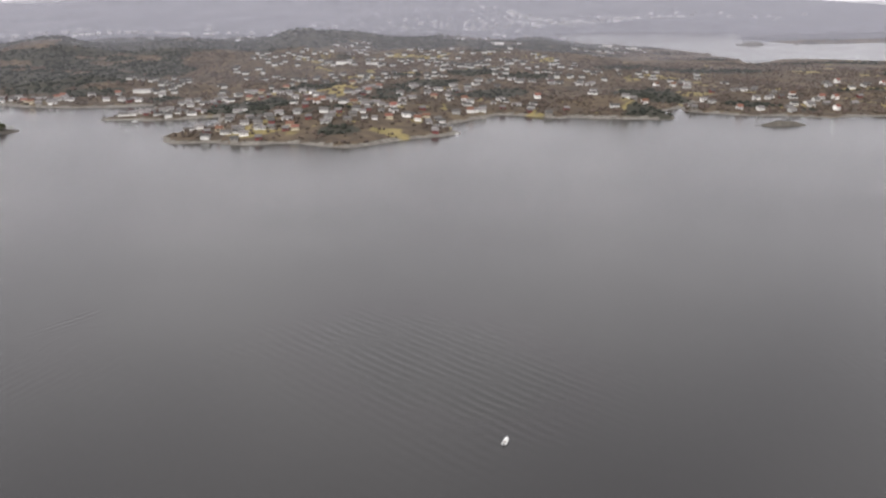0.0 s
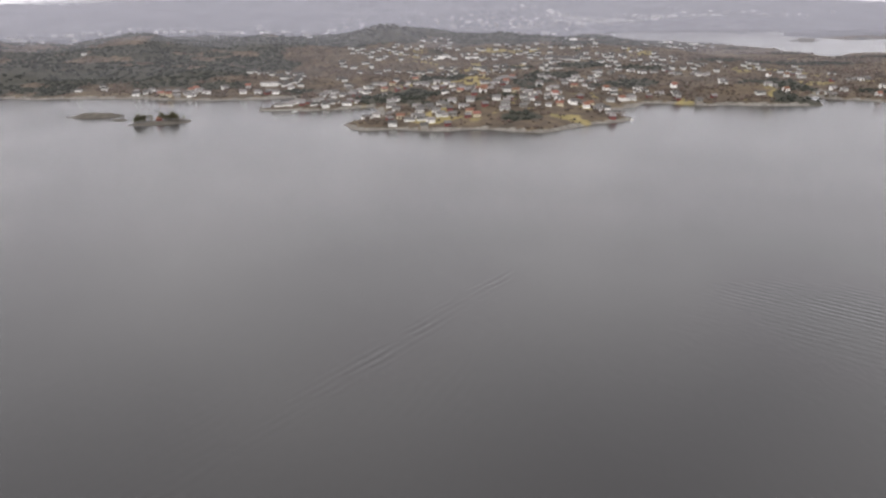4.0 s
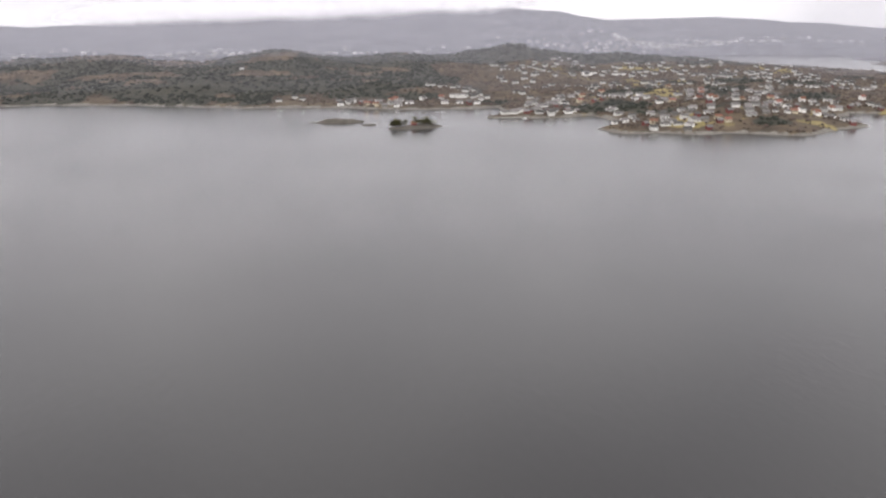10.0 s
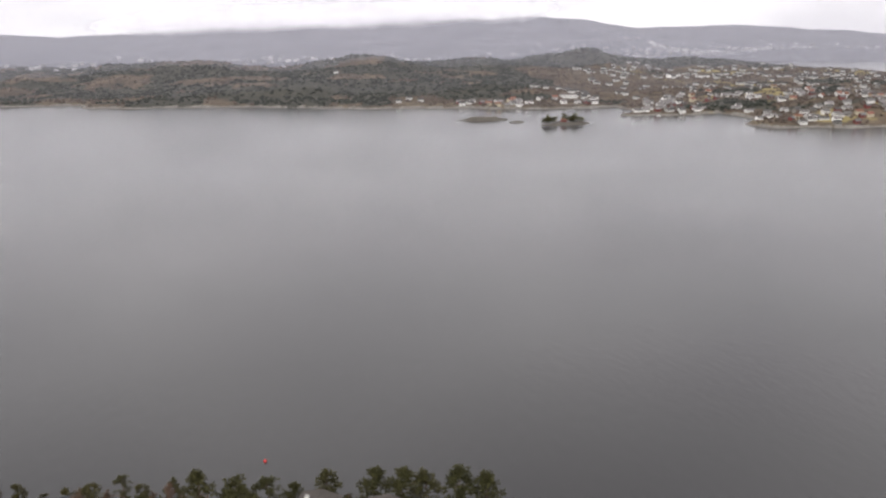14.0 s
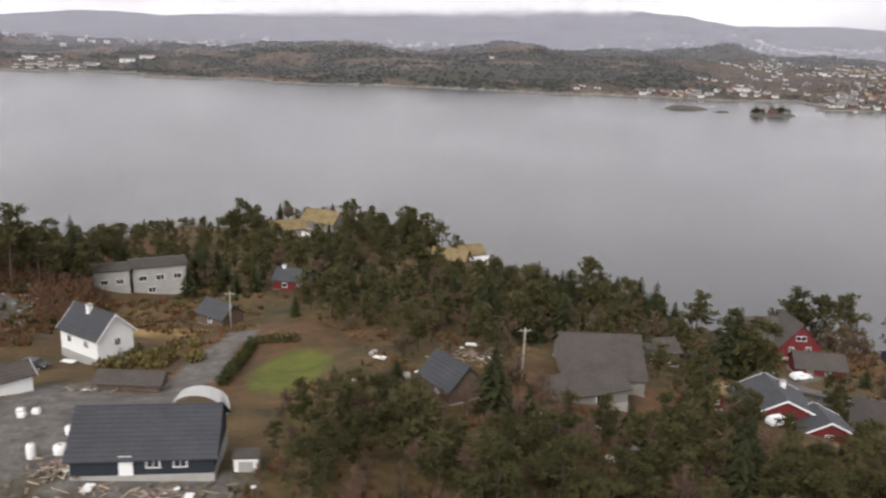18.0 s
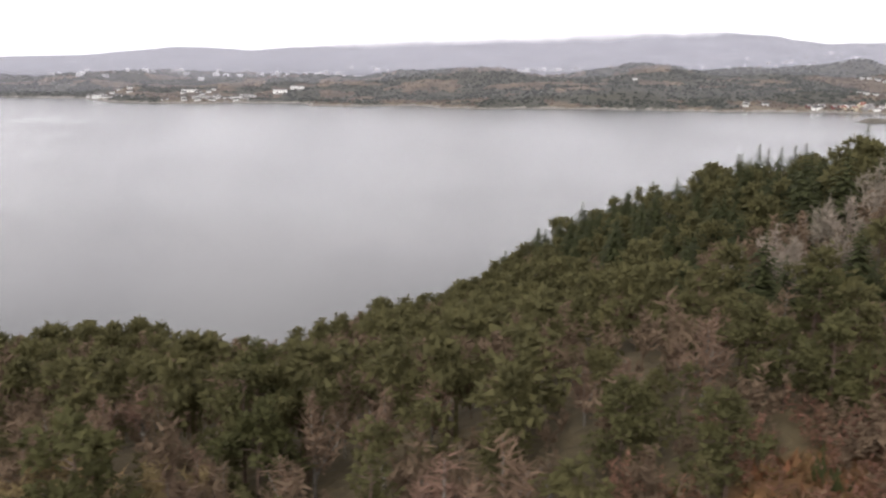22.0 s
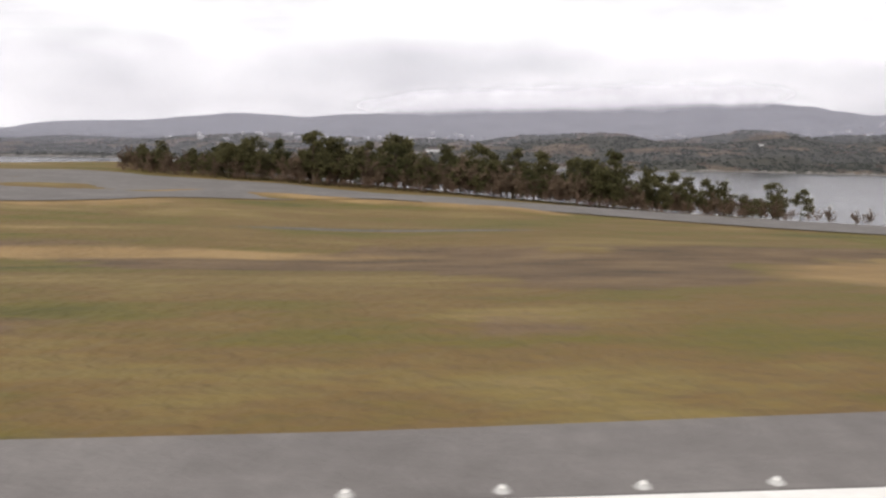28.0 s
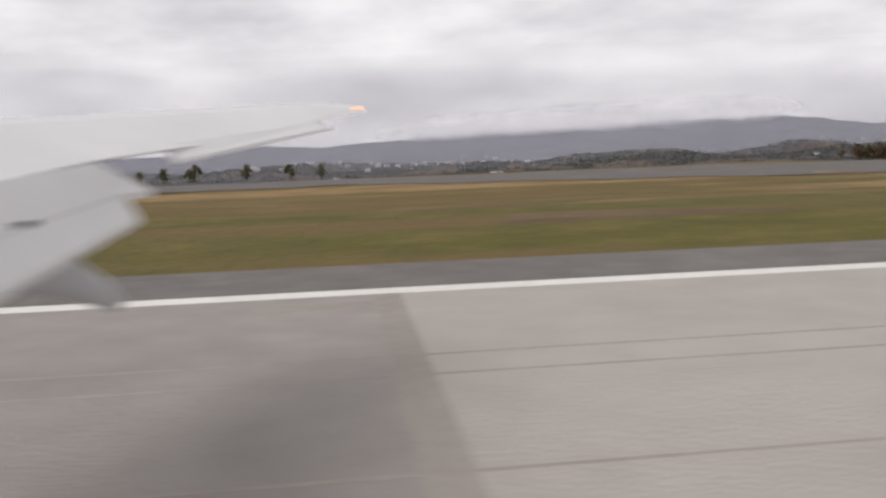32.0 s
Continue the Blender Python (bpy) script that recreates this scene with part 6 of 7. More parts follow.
house("house", "small dark brown house with a blue-grey roof among trees", -1195, 114, -62, 7.5, 6.2, 2.4, 2.9, m_brown, m_slate, [("left", 0, 1.0, 1.0, 1.0), ("front", 1, 1.0, 1.0, 1.0)])
house("house", "small dark brown house with a concrete-grey roof", -1150, 151, 8, 8, 6, 3.0, 1.8, m_brown, m_greyroof, [("front", -1.5, 1.0, 1.1, 1.0), ("front", 1.6, 1.0, 1.1, 1.0)])
house("boathouse", "grey boathouse with a slate roof by the water", -1004, 212, 20, 9, 6, 2.6, 2.6, m_greyboard, m_slate, category="boathouse")

# ---- vehicles, poles and clutter by the houses ----
m_tyre = material("black_rubber", two((0.02, 0.02, 0.02)), scale=4)
m_rim = material("wheel_rim", two((0.4, 0.4, 0.41)), scale=4, metal=0.6, rough=0.4)


def car(label, x, y, turn, paint, L=4.4, W=1.8, H=1.5, van=False, z=None):
    t = thing("van" if van else "car", label, "van" if van else "car", x, y, float(near_h(x, y)) + 0.05 if z is None else z, turn)
    m = material("car_paint_" + label.split()[0], two(paint, 0.05), scale=2, rough=0.3, spec=0.6)
    bm = bmesh.new()
    prof = [(-L / 2, 0.35), (-L / 2, 0.85), (-L / 2 + 0.15, 0.95), (-L * 0.42, H if van else H * 0.93), (-L * 0.2, H), (L * 0.12 if not van else L * 0.22, H * 0.97), (L * 0.27 if not van else L * 0.34, 0.98), (L / 2 - 0.1, 0.8), (L / 2, 0.6), (L / 2, 0.35)]
    rings = [[bm.verts.new((px, sy * W / 2 * (0.8 if pz > 1.1 else 1), pz)) for px, pz in prof] for sy in (-1, 1)]
    n = len(prof)
    bm.faces.new(rings[0])
    bm.faces.new(rings[1][::-1])
    for k in range(n):
        bm.faces.new((rings[0][k], rings[1][k], rings[1][(k + 1) % n], rings[0][(k + 1) % n]))
    part("body", bm, m, t)
    x0, x1, x2, x3 = -L * 0.39, L * 0.12 if not van else L * 0.22, L * 0.25 if not van else L * 0.325, H * 0.9
    part("windscreen", boxes((x1 + 0.16, x1 + 0.22, -W * 0.36, W * 0.36, 1.05, H * 0.9)), m_pane, t)
    for sy in (-1, 1):
        part("side_window", boxes((x0 + 0.1, x1 - 0.1, sy * W * 0.42 - 0.02, sy * W * 0.42 + 0.02, 1.02, H * 0.88)), m_pane, t)
    wb = bmesh.new()
    bmesh.ops.create_cone(wb, cap_ends=True, segments=14, radius1=0.33, radius2=0.33, depth=0.22, matrix=Matrix.Rotation(math.pi / 2, 4, 'X'))
    w0 = part("wheel", wb, m_tyre, t, loc=(-L * 0.31, -W / 2 + 0.05, 0.33))
    hb = bmesh.new()
    bmesh.ops.create_cone(hb, cap_ends=True, segments=10, radius1=0.2, radius2=0.2, depth=0.26, matrix=Matrix.Rotation(math.pi / 2, 4, 'X'))
    r0 = part("rim", hb, m_rim, w0)
    for wx, sy in ((L * 0.31, -1), (-L * 0.31, 1), (L * 0.31, 1)):
        w = same_part("wheel", w0, t, (wx, sy * (W / 2 - 0.05), 0.33))
        same_part("rim", r0, w, (0, 0, 0))
    for sy in (-1, 1):
        part("headlight", boxes((L / 2 - 0.03, L / 2 + 0.02, sy * W * 0.35 - 0.16, sy * W * 0.35 + 0.16, 0.6, 0.76)), m_lightbase, t)
    return t


car("white delivery van parked on the gravel drive", -1256.8, 73.6, 62, (0.8, 0.8, 0.8), 4.0, 1.65, 1.6, True)
car("black estate car beside the white house", -1259.5, 131, -20, (0.02, 0.02, 0.024))
car("white car parked near the garage", -1115.5, 155.5, 5, (0.78, 0.78, 0.78))
car("pale silver car beside the hedge", -1120.5, 160.5, 10, (0.3, 0.3, 0.31))
car("white hatchback before the red house", -1140.6, 118.6, 15, (0.75, 0.75, 0.76))
car("grey car parked on the lane", -1144.0, 181.5, 114, (0.25, 0.26, 0.28))
car("silver car parked on the lane side", -1146.8, 188.0, 112, (0.5, 0.5, 0.52))

for i, (lab, x, y, a, c) in enumerate((("black saloon car parked along the lane", -1137.2, 168, 114, (0.02, 0.02, 0.025)), ("dark blue car parked along the lane", -1140.6, 174.2, 116, (0.03, 0.05, 0.1)), ("grey estate car parked at the lane's bend", -1133.4, 160.5, 114, (0.22, 0.22, 0.23)), ("silver car in the yard of the brown house", -1027, 160, 30, (0.55, 0.55, 0.56)), ("dark car in the yard of the brown house", -1021, 158, 25, (0.03, 0.03, 0.035)))):
    car(lab, x, y, a, c)

m_pole = material("grey_weathered_pole", two((0.30, 0.27, 0.24), 0.2), scale=2)


def utility_pole(x, y, h, lean=0.0):
    t = thing("utility_pole", "weathered wooden utility pole standing by the houses", "pole", x, y, float(near_h(x, y)), group="utility poles")
    bm = bmesh.new()
    tube(bm, [(0, 0, -0.6), (lean * 0.5, 0, h * 0.5), (lean, 0, h)], [0.16, 0.14, 0.11], 8)
    part("pole", bm, m_pole, t, smoothed=True)
    if h > 6:
        part("crossarm", boxes((lean - 0.9, lean + 0.9, -0.07, 0.07, h - 0.55, h - 0.42)), m_pole, t)
        for u in (-0.75, 0.75):
            bm = bmesh.new()
            bmesh.ops.create_cone(bm, cap_ends=True, segments=8, radius1=0.07, radius2=0.05, depth=0.2, matrix=Matrix.Translation((lean + u, 0, h - 0.32)))
            part("insulator", bm, m_lightbase, t)


for x, y, h, ln in ((-1183, 121, 9, 0.1), (-1232.9, 160, 7.5, 0), (-1331.2, 65, 2.4, 0.5), (-1144, 168, 7, 0), (-1175, 205, 8, 0)):
    utility_pole(x, y, h, ln)

m_plank = material("scrap_timber", ((0.3, (0.26, 0.19, 0.13)), (0.55, (0.42, 0.33, 0.24)), (0.75, (0.60, 0.55, 0.48))), scale=0.7, random_tint=0.35, bump=0.2)
m_scrapwhite = material("white_plastic_sheet", two((0.72, 0.72, 0.71)), scale=1.5)


m_scrapdark = material("weathered_scrap", ((0.3, (0.10, 0.075, 0.058)), (0.55, (0.20, 0.155, 0.12)), (0.75, (0.34, 0.29, 0.25))), scale=0.9, random_tint=0.4, bump=0.2)


def timber_pile(label, x, y, rx, ry, n, seed):
    """Boards, offcuts and shards lying over one another."""
    t = thing("timber_pile", label, "timber pile", x, y, float(near_h(x, y)))
    r = np.random.RandomState(seed)
    kinds = [part("plank", boxes((-a / 2, a / 2, -b / 2, b / 2, -c / 2, c / 2)), m, t) for a, b, c, m in
             ((0.9, 0.14, 0.05, m_plank), (1.5, 0.16, 0.05, m_plank), (2.4, 0.14, 0.05, m_plank), (0.7, 0.45, 0.06, m_scrapdark), (1.2, 0.3, 0.08, m_scrapdark), (0.55, 0.4, 0.2, m_scrapdark), (0.6, 0.5, 0.04, m_scrapwhite))]
    for i in range(n):
        px, py = r.normal(0, rx * 0.5), r.normal(0, ry * 0.5)
        o = kinds[i] if i < len(kinds) else new("plank", kinds[r.choice((0, 0, 1, 1, 2, 3, 3, 4, 4, 5, 5, 6))].data)
        o.parent = t
        zz = float(near_h(x + px, y + py)) - float(near_h(x, y)) + 0.06 + 0.3 * r.rand()
        o.matrix_basis = pose(px * K, py * K, zz * K, r.uniform(-14, 14), r.uniform(-10, 10), r.uniform(0, 180))
    return t


timber_pile("scattered scrap timber before the black house", -1229, 75.2, 9.0, 4.0, 190, 1)
timber_pile("heap of pale scrap boards on the gravel", -1240, 83, 4.0, 4.0, 90, 2)
timber_pile("pile of weathered boards on the slope", -1166, 190, 6.0, 6.0, 110, 3)
timber_pile("broken boards beside the lane", -1157, 197, 5.0, 4.0, 60, 4)
timber_pile("stack of old timber in the garden", -1189, 130, 5.0, 5.0, 80, 5)
timber_pile("red-brown boards beside the low shed", -1246, 114, 2.5, 0.7, 16, 6)


def tank(x, y, r, h, label):
    t = thing("plastic_tank", label, "tank", x, y, float(near_h(x, y)), group="white tanks in the yard")
    bm = bmesh.new()
    tube(bm, [(0, 0, -0.05), (0, 0, 0.08), (0, 0, h * 0.9), (0, 0, h)], [r * 0.96, r, r, r * 0.75], 16)
    part("shell", bm, m_scrapwhite, t, smoothed=True)
    bm = bmesh.new()
    tube(bm, [(0, 0, h - 0.02), (0, 0, h + 0.08)], [r * 0.35, r * 0.33], 10)
    part("lid", bm, m_concrete, t)


tank(-1244.4, 86.8, 0.5, 1.7, "tall white plastic tank standing on gravel")
tank(-1241.8, 88.2, 0.75, 1.1, "low white plastic tank standing on gravel")
tank(-1242.6, 94.5, 0.7, 1.0, "white round tank beside the drive")
for i, (x, y) in enumerate(((-1250.5, 101), (-1249.2, 102.2), (-1251.3, 102.8))):
    bag = thing("builders_bag", "white builder's bag of gravel", "bag", x, y, float(near_h(x, y)), group="bags in the yard")
    part("sack", box(bmesh.new(), -0.5, 0.5, -0.45, 0.45, -0.1, 0.7, 0.16), m_scrapwhite, bag)
    part("strap", boxes((-0.52, 0.52, -0.06, 0.06, 0.68, 0.76)), m_concrete, bag)

# covered garden goods and scrap among the trees
for i, (x, y, w, turn) in enumerate(((-1211.5, 116, 1.6, 20), (-1185.2, 106, 2.2, -30), (-1206, 131, 1.3, 60), (-1201.7, 119, 1.5, 10), (-1192.9, 82, 1.2, 40), (-1173, 96.7, 1.5, -15), (-1204, 99.7, 1.2, 75), (-1193.7, 124.3, 2.0, -50), (-1159, 193, 2.4, 15), (-1177, 93.7, 1.3, 30), (-1183, 103.5, 1.0, 0), (-1208.5, 117.5, 1.0, 50))):
    goods = thing("tarpaulin", "pale tarpaulin tied over stored garden goods", "tarpaulin", x, y, float(near_h(x, y)), turn, "covered goods in the gardens")
    part("sheet", box(bmesh.new(), -w * 0.6, w * 0.6, -w * 0.4, w * 0.4, -0.3, 0.35 * w + 0.2, 0.12 * w), m_scrapwhite if i % 3 == 1 else m_concrete, goods)
    part("strap", boxes((-w * 0.61, w * 0.61, -0.05, 0.05, -0.3, 0.35 * w + 0.22)), m_concrete, goods)

# a booth beside the black house, and the curved white cover behind it
booth = thing("booth", "small white booth with a grey front panel", "booth", -1221.0, 82.6, 84.0, 0)
part("wall", boxes((-1.25, 1.25, -0.9, 0.9, -0.6, 2.35)), m_white, booth)
part("roof", box(bmesh.new(), -1.45, 1.45, -1.15, 1.1, 2.35, 2.55, 0.03), m_greyroof, booth)
part("panel", boxes((-0.75, 0.75, -0.97, -0.9, 0.45, 1.95)), m_concrete, booth, "grey front panel")
cover = thing("boat_cover", "curved white tarpaulin cover behind the house", "tarpaulin", -1229.5, 104, float(near_h(-1229.5, 104)), -6)
bm = bmesh.new()
prev = None
for i in range(15):
    a = math.pi * i / 14
    ring = [bm.verts.new((-3.6 * math.cos(a), y, 3.4 * math.sin(a) ** 0.7 * s)) for y, s in ((-1.6, 0.97), (0.0, 1.0), (1.6, 0.97))]
    if prev:
        for k in range(2):
            bm.faces.new((prev[k], prev[k + 1], ring[k + 1], ring[k]))
    prev = ring
bmesh.ops.solidify(bm, geom=bm.faces[:], thickness=0.25)
part("sheet", bm, m_scrapwhite, cover, smoothed=True)
wall = thing("retaining_wall", "low white garden wall above the ochre house", "wall", -1076, 140, float(near_h(-1076, 140)) + 1.5, -45)
part("wall", boxes((-7, 7, -0.25, 0.25, -4.5, 1.0)), m_white, wall)
part("coping", boxes((-7.05, 7.05, -0.32, 0.32, 1.0, 1.1)), m_concrete, wall)
wall = thing("retaining_wall", "white garden wall below the ochre house", "wall", -1078.5, 133, float(near_h(-1078.5, 133)), -28)
part("wall", boxes((-6, 6, -0.25, 0.25, -3.5, 1.2)), m_white, wall)
part("coping", boxes((-6.05, 6.05, -0.32, 0.32, 1.2, 1.3)), m_concrete, wall)
for x, y, turn, half in ((-1166, 268, 14, 5), (-1163.5, 287, 20, 4), (-1225, 306, -10, 4)):
    wall = thing("retaining_wall", "white terrace wall below the ochre-roofed houses", "wall", x, y, float(near_h(x, y)), turn, "white terrace walls")
    part("wall", boxes((-half, half, -0.25, 0.25, -2.5, 1.5)), m_white, wall)
    part("coping", boxes((-half - 0.05, half + 0.05, -0.32, 0.32, 1.5, 1.6)), m_concrete, wall)
r_ = np.random.RandomState(77)
hv, hf = tri_cloud(np.array([(-1228.5 + i * 0.1, 118 + i * 1.2, float(near_h(-1228.5 + i * 0.1, 118 + i * 1.2)) + 0.6) for i in range(20)] + [(-1225.5 + i * 1.2, 142, float(near_h(-1225.5 + i * 1.2, 142)) + 0.6) for i in range(6)]), [1.0] * 26, 120, 0.3, r_)
tagged(mesh_object("hedge", hv, hf, m_juniper, False), "clipped dark green hedge round the lawn", "hedge")
mv, mf = tri_cloud(np.array([(x, y, float(near_h(x, y)) + s * 0.4) for x, y, s in [(r_.uniform(-1250, -1232), r_.uniform(128, 140), r_.uniform(0.8, 1.6)) for _ in range(30)]]), [1.2] * 30, 70, 0.4, r_)
tagged(mesh_object("bushes", mv, mf, material("olive_bushes", ((0.3, (0.06, 0.052, 0.018)), (0.7, (0.15, 0.115, 0.035))), scale=0.4, island=0.3), False), "olive-brown garden bushes below the white house", "bushes", kind="stuff")

# ---- houses across the fjord ----
m_offwhite = material("pale_far_walls", two((0.60, 0.59, 0.575), 0.14), scale=0.1, random_tint=0.4)
m_farroof = material("far_dark_roofs", two((0.13, 0.122, 0.12), 0.25), scale=0.1, random_tint=0.5)
m_farred = material("far_red_roofs", two((0.17, 0.085, 0.062), 0.2), scale=0.1, random_tint=0.25)


def far_house(L, W, h, rise, wall, roof, label, wins=3, category="house"):
    t = thing("house", label, category, group="houses across the fjord")
    part("wall", gable_body(L, W, h, rise, -3.0), wall, t)
    part("roof", roof_slabs(L, W, h, rise, 0.6, 0.3, 2), roof, t)
    w0 = None
    for i in range(wins):
        u = (i - (wins - 1) / 2) * L / (wins + 0.3)
        if w0 is None:
            w0 = part("window", boxes((-0.8, 0.8, -0.12, 0.05, -0.7, 0.7)), m_pane, t, loc=(u, -W / 2, h * 0.55))
        else:
            same_part("window", w0, t, (u, -W / 2, h * 0.55))
    return t


FAR = [far_house(12, 8, 4.5, 3.0, m_offwhite, m_farroof, "white wooden house with dark roof across the fjord"),
       far_house(10, 8, 5.5, 3.6, m_offwhite, m_farred, "white wooden house with a reddish tiled roof"),
       far_house(15, 9, 3.2, 2.4, m_offwhite, m_farroof, "long low white house with dark roof", 4),
       far_house(9, 7, 4.0, 2.8, material("far_maroon_walls", two((0.14, 0.045, 0.042), 0.2), scale=0.1), m_farroof, "red wooden house with dark roof", 2),
       far_house(11, 8, 4.2, 2.6, m_greyboard, m_farroof, "grey wooden house with dark roof"),
       far_house(11, 8, 4.6, 2.8, material("far_yellow_walls", two((0.44, 0.39, 0.29), 0.1), scale=0.1), m_farred, "yellow wooden house with tiled roof"),
       far_house(8, 6, 3.0, 2.2, m_offwhite, m_farroof, "small white cottage near the water", 2),
       far_house(34, 14, 6.0, 1.6, m_offwhite, m_farroof, "long white industrial building by the quay", 7, "building")]
FIRST = [True] * len(FAR)


JOINED = []


def settle(k, x, y, turn):
    """A house across the fjord; those far behind go into one mesh."""
    z = float(far_h(np.array([x]), np.array([y]))[0])
    m = pose(x * K, y * K, z * K, 0, 0, turn)
    if y > 1700 and k != 7:
        JOINED.append((k, x, y, z, radians(turn)))
    elif FIRST[k]:
        FIRST[k] = False
        FAR[k].matrix_basis = m
    else:
        copy_thing(FAR[k], m)


rs = np.random.RandomState(31)
for k, x, y, a in ((2, -146, 1245, 4), (6, -107, 1222, 0), (0, -268, 1544, 0), (1, -29, 1350, 10), (0, -20, 1352, 5), (2, 96, 1376, -6), (1, 207, 1378, 0), (0, 215, 1384, 20), (0, 232, 1626, 0), (1, 64, 1588, 0),
                   (2, -171, 1433, 0), (0, -163, 1440, 12), (1, -523, 1664, 0), (0, -515, 1650, 15), (2, -500, 1628, 0), (0, -605, 1668, 0), (6, -616, 1672, 10), (7, -392, 1720, 0), (1, -430, 1690, 0), (0, -470, 1660, 30), (0, 454, 1650, 0), (0, 295, 1972, 0),
                   (1, 300, 1985, 30), (2, 83, 2015, 0), (0, 367, 1972, 0), (1, 372, 1955, 0), (2, 680, 1870, 0), (7, 60, 2040, 0), (7, -10, 2060, 5), (7, -1741, 2200, 0), (7, -1700, 2230, 4), (7, -1820, 2180, 0), (6, 655, 1228, 0)):
    if (x, y) != (655, 1228):
        settle(k, x, y, a)
placed = []


def sprinkle(n, x0, x1, y0, y1, gap, kinds, seed):
    r = np.random.RandomState(seed)
    got = 0
    for _ in range(n * 30):
        x, y = r.uniform(x0, x1), r.uniform(y0, y1)
        if got >= n or float(far_d(np.array([x]), np.array([y]))[0]) < 9 or (wooded(np.array([x]), np.array([y]))[0] > 0.2) or fbm(np.array([x]), np.array([y]), 80, 2, 6)[0] < -0.09 or any((x - a) ** 2 + (y - b) ** 2 < gap * gap for a, b in placed):
            continue
        placed.append((x, y))
        settle(kinds[r.randint(len(kinds))], x, y, r.choice((0, 0, 0, 6, 10, -12, 25)) + r.uniform(-6, 6))
        got += 1


sprinkle(130, -240, 240, 1190, 1720, 13, (0, 1, 2, 3, 4, 0, 6, 0, 2, 6, 4, 0, 5), 1)
sprinkle(105, 200, 800, 1330, 2000, 15, (0, 1, 2, 4, 0, 6, 3, 0, 4, 2), 2)
sprinkle(150, -260, 480, 1700, 2250, 14, (0, 2, 1, 0, 2, 4), 3)
sprinkle(46, -640, -330, 1600, 1900, 17, (0, 1, 3, 2, 0, 4, 5), 4)
sprinkle(26, -200, 170, 1170, 1330, 15, (0, 2, 6, 0, 4, 3), 11)
sprinkle(24, -390, -200, 1420, 1600, 15, (0, 6, 3, 0, 2), 5)
sprinkle(40, 560, 1150, 1290, 1700, 24, (0, 1, 4, 0, 3), 6)
sprinkle(26, -1400, -650, 1700, 2200, 40, (0, 3, 4, 0), 7)
sprinkle(70, -2400, -1420, 1960, 2500, 26, (0, 2, 4, 0, 2, 7), 8)
sprinkle(60, -900, 900, 2500, 2980, 36, (0, 2, 2, 0, 7), 9)
sprinkle(22, -40, 700, 2250, 2500, 30, (0, 2, 4), 10)

for pick, nm, lab, mt in ((lambda n: n == "wall", "hillside_houses", "white and pale wooden houses scattered up the hillside", m_offwhite), (lambda n: n == "roof", "hillside_roofs", "grey roofs of the hillside houses", m_farroof)):
    vs, fs, n = [], [], 0
    for k, x, y, z, a in JOINED:
        me = [c for c in FAR[k].children if pick(c.name.split(".")[0])][0].data
        p = np.array([v.co[:] for v in me.vertices]) / K
        c, s_ = math.cos(a), math.sin(a)
        vs.append(np.stack([p[:, 0] * c - p[:, 1] * s_ + x, p[:, 0] * s_ + p[:, 1] * c + y, p[:, 2] + z], -1))
        me.calc_loop_triangles()
        fs.append(np.array([t.vertices[:] for t in me.loop_triangles]) + n)
        n += len(p)
    tagged(mesh_object(nm, np.concatenate(vs), np.concatenate(fs), mt, False), lab, "houses", kind="stuff")

# small light roofs of the towns under the mountains, past counting
r_ = np.random.RandomState(8)
vs, fs = [], []
for cx, cy, sx, sy, n in ((-600, 3350, 420, 90, 60), (450, 3500, 250, 100, 90), (950, 3850, 200, 50, 90), (-1700, 2800, 450, 160, 150), (1500, 3900, 250, 50, 30), (-1200, 3300, 300, 100, 30)):
    for _ in range(n):
        x, y = r_.normal(cx, sx), r_.normal(cy, sy)
        z = float(far_h(np.array([x]), np.array([y]))[0])
        if z < 2:
            continue
        w, d, h = r_.uniform(8, 20), r_.uniform(7, 10), r_.uniform(4, 8)
        k = len(vs)
        vs += [(x + a * w / 2, y + b * d / 2, z + c) for c in (-2, h) for a, b in ((-1, -1), (1, -1), (1, 1), (-1, 1))] + [(x - w / 2, y, z + h + 3), (x + w / 2, y, z + h + 3)]
        fs += [(k + a, k + b, k + c) for a, b, c in ((0, 1, 5), (0, 5, 4), (1, 2, 6), (1, 6, 5), (2, 3, 7), (2, 7, 6), (3, 0, 4), (3, 4, 7), (4, 5, 9), (4, 9, 8), (6, 7, 8), (6, 8, 9), (5, 6, 9), (7, 4, 8))]
tagged(mesh_object("distant_town", np.array(vs), np.array(fs), material("distant_walls", two((0.27, 0.265, 0.275), 0.2), scale=0.03, island=0.35), False), "pale scattered houses of a town under the mountains", "town", kind="stuff")

# ---- islands, boats ----
m_skerry = material("skerry_rock", ((0.3, (0.05, 0.045, 0.038)), (0.55, (0.10, 0.09, 0.078)), (0.75, (0.20, 0.185, 0.16))), scale=0.2, bump=0.6)


def island(label, cx, cy, rx, ry, h, turn=0, seed=0, bumps=()):
    def height(X, Y):
        c, s = math.cos(radians(turn)), math.sin(radians(turn))
        u, v = ((X - cx) * c + (Y - cy) * s) / rx, (-(X - cx) * s + (Y - cy) * c) / ry
        d = 1 - np.sqrt(u * u + v * v) + fbm(X, Y, rx * 0.7, 4, seed) * 0.55
        return np.where(d > 0, h * np.minimum(d, 0.6) / 0.6 + fbm(X, Y, 6, 3, seed) * h * 0.25, d * 8)
    n = 46
    ob = grid("island", np.linspace(cx - rx * 1.5, cx + rx * 1.5, n), np.linspace(cy - ry * 1.7, cy + ry * 1.7, n), height, m_skerry)
    tagged(ob, label, "island", kind="structure")
    return lambda x, y: float(height(np.array([x]), np.array([y]))[0])


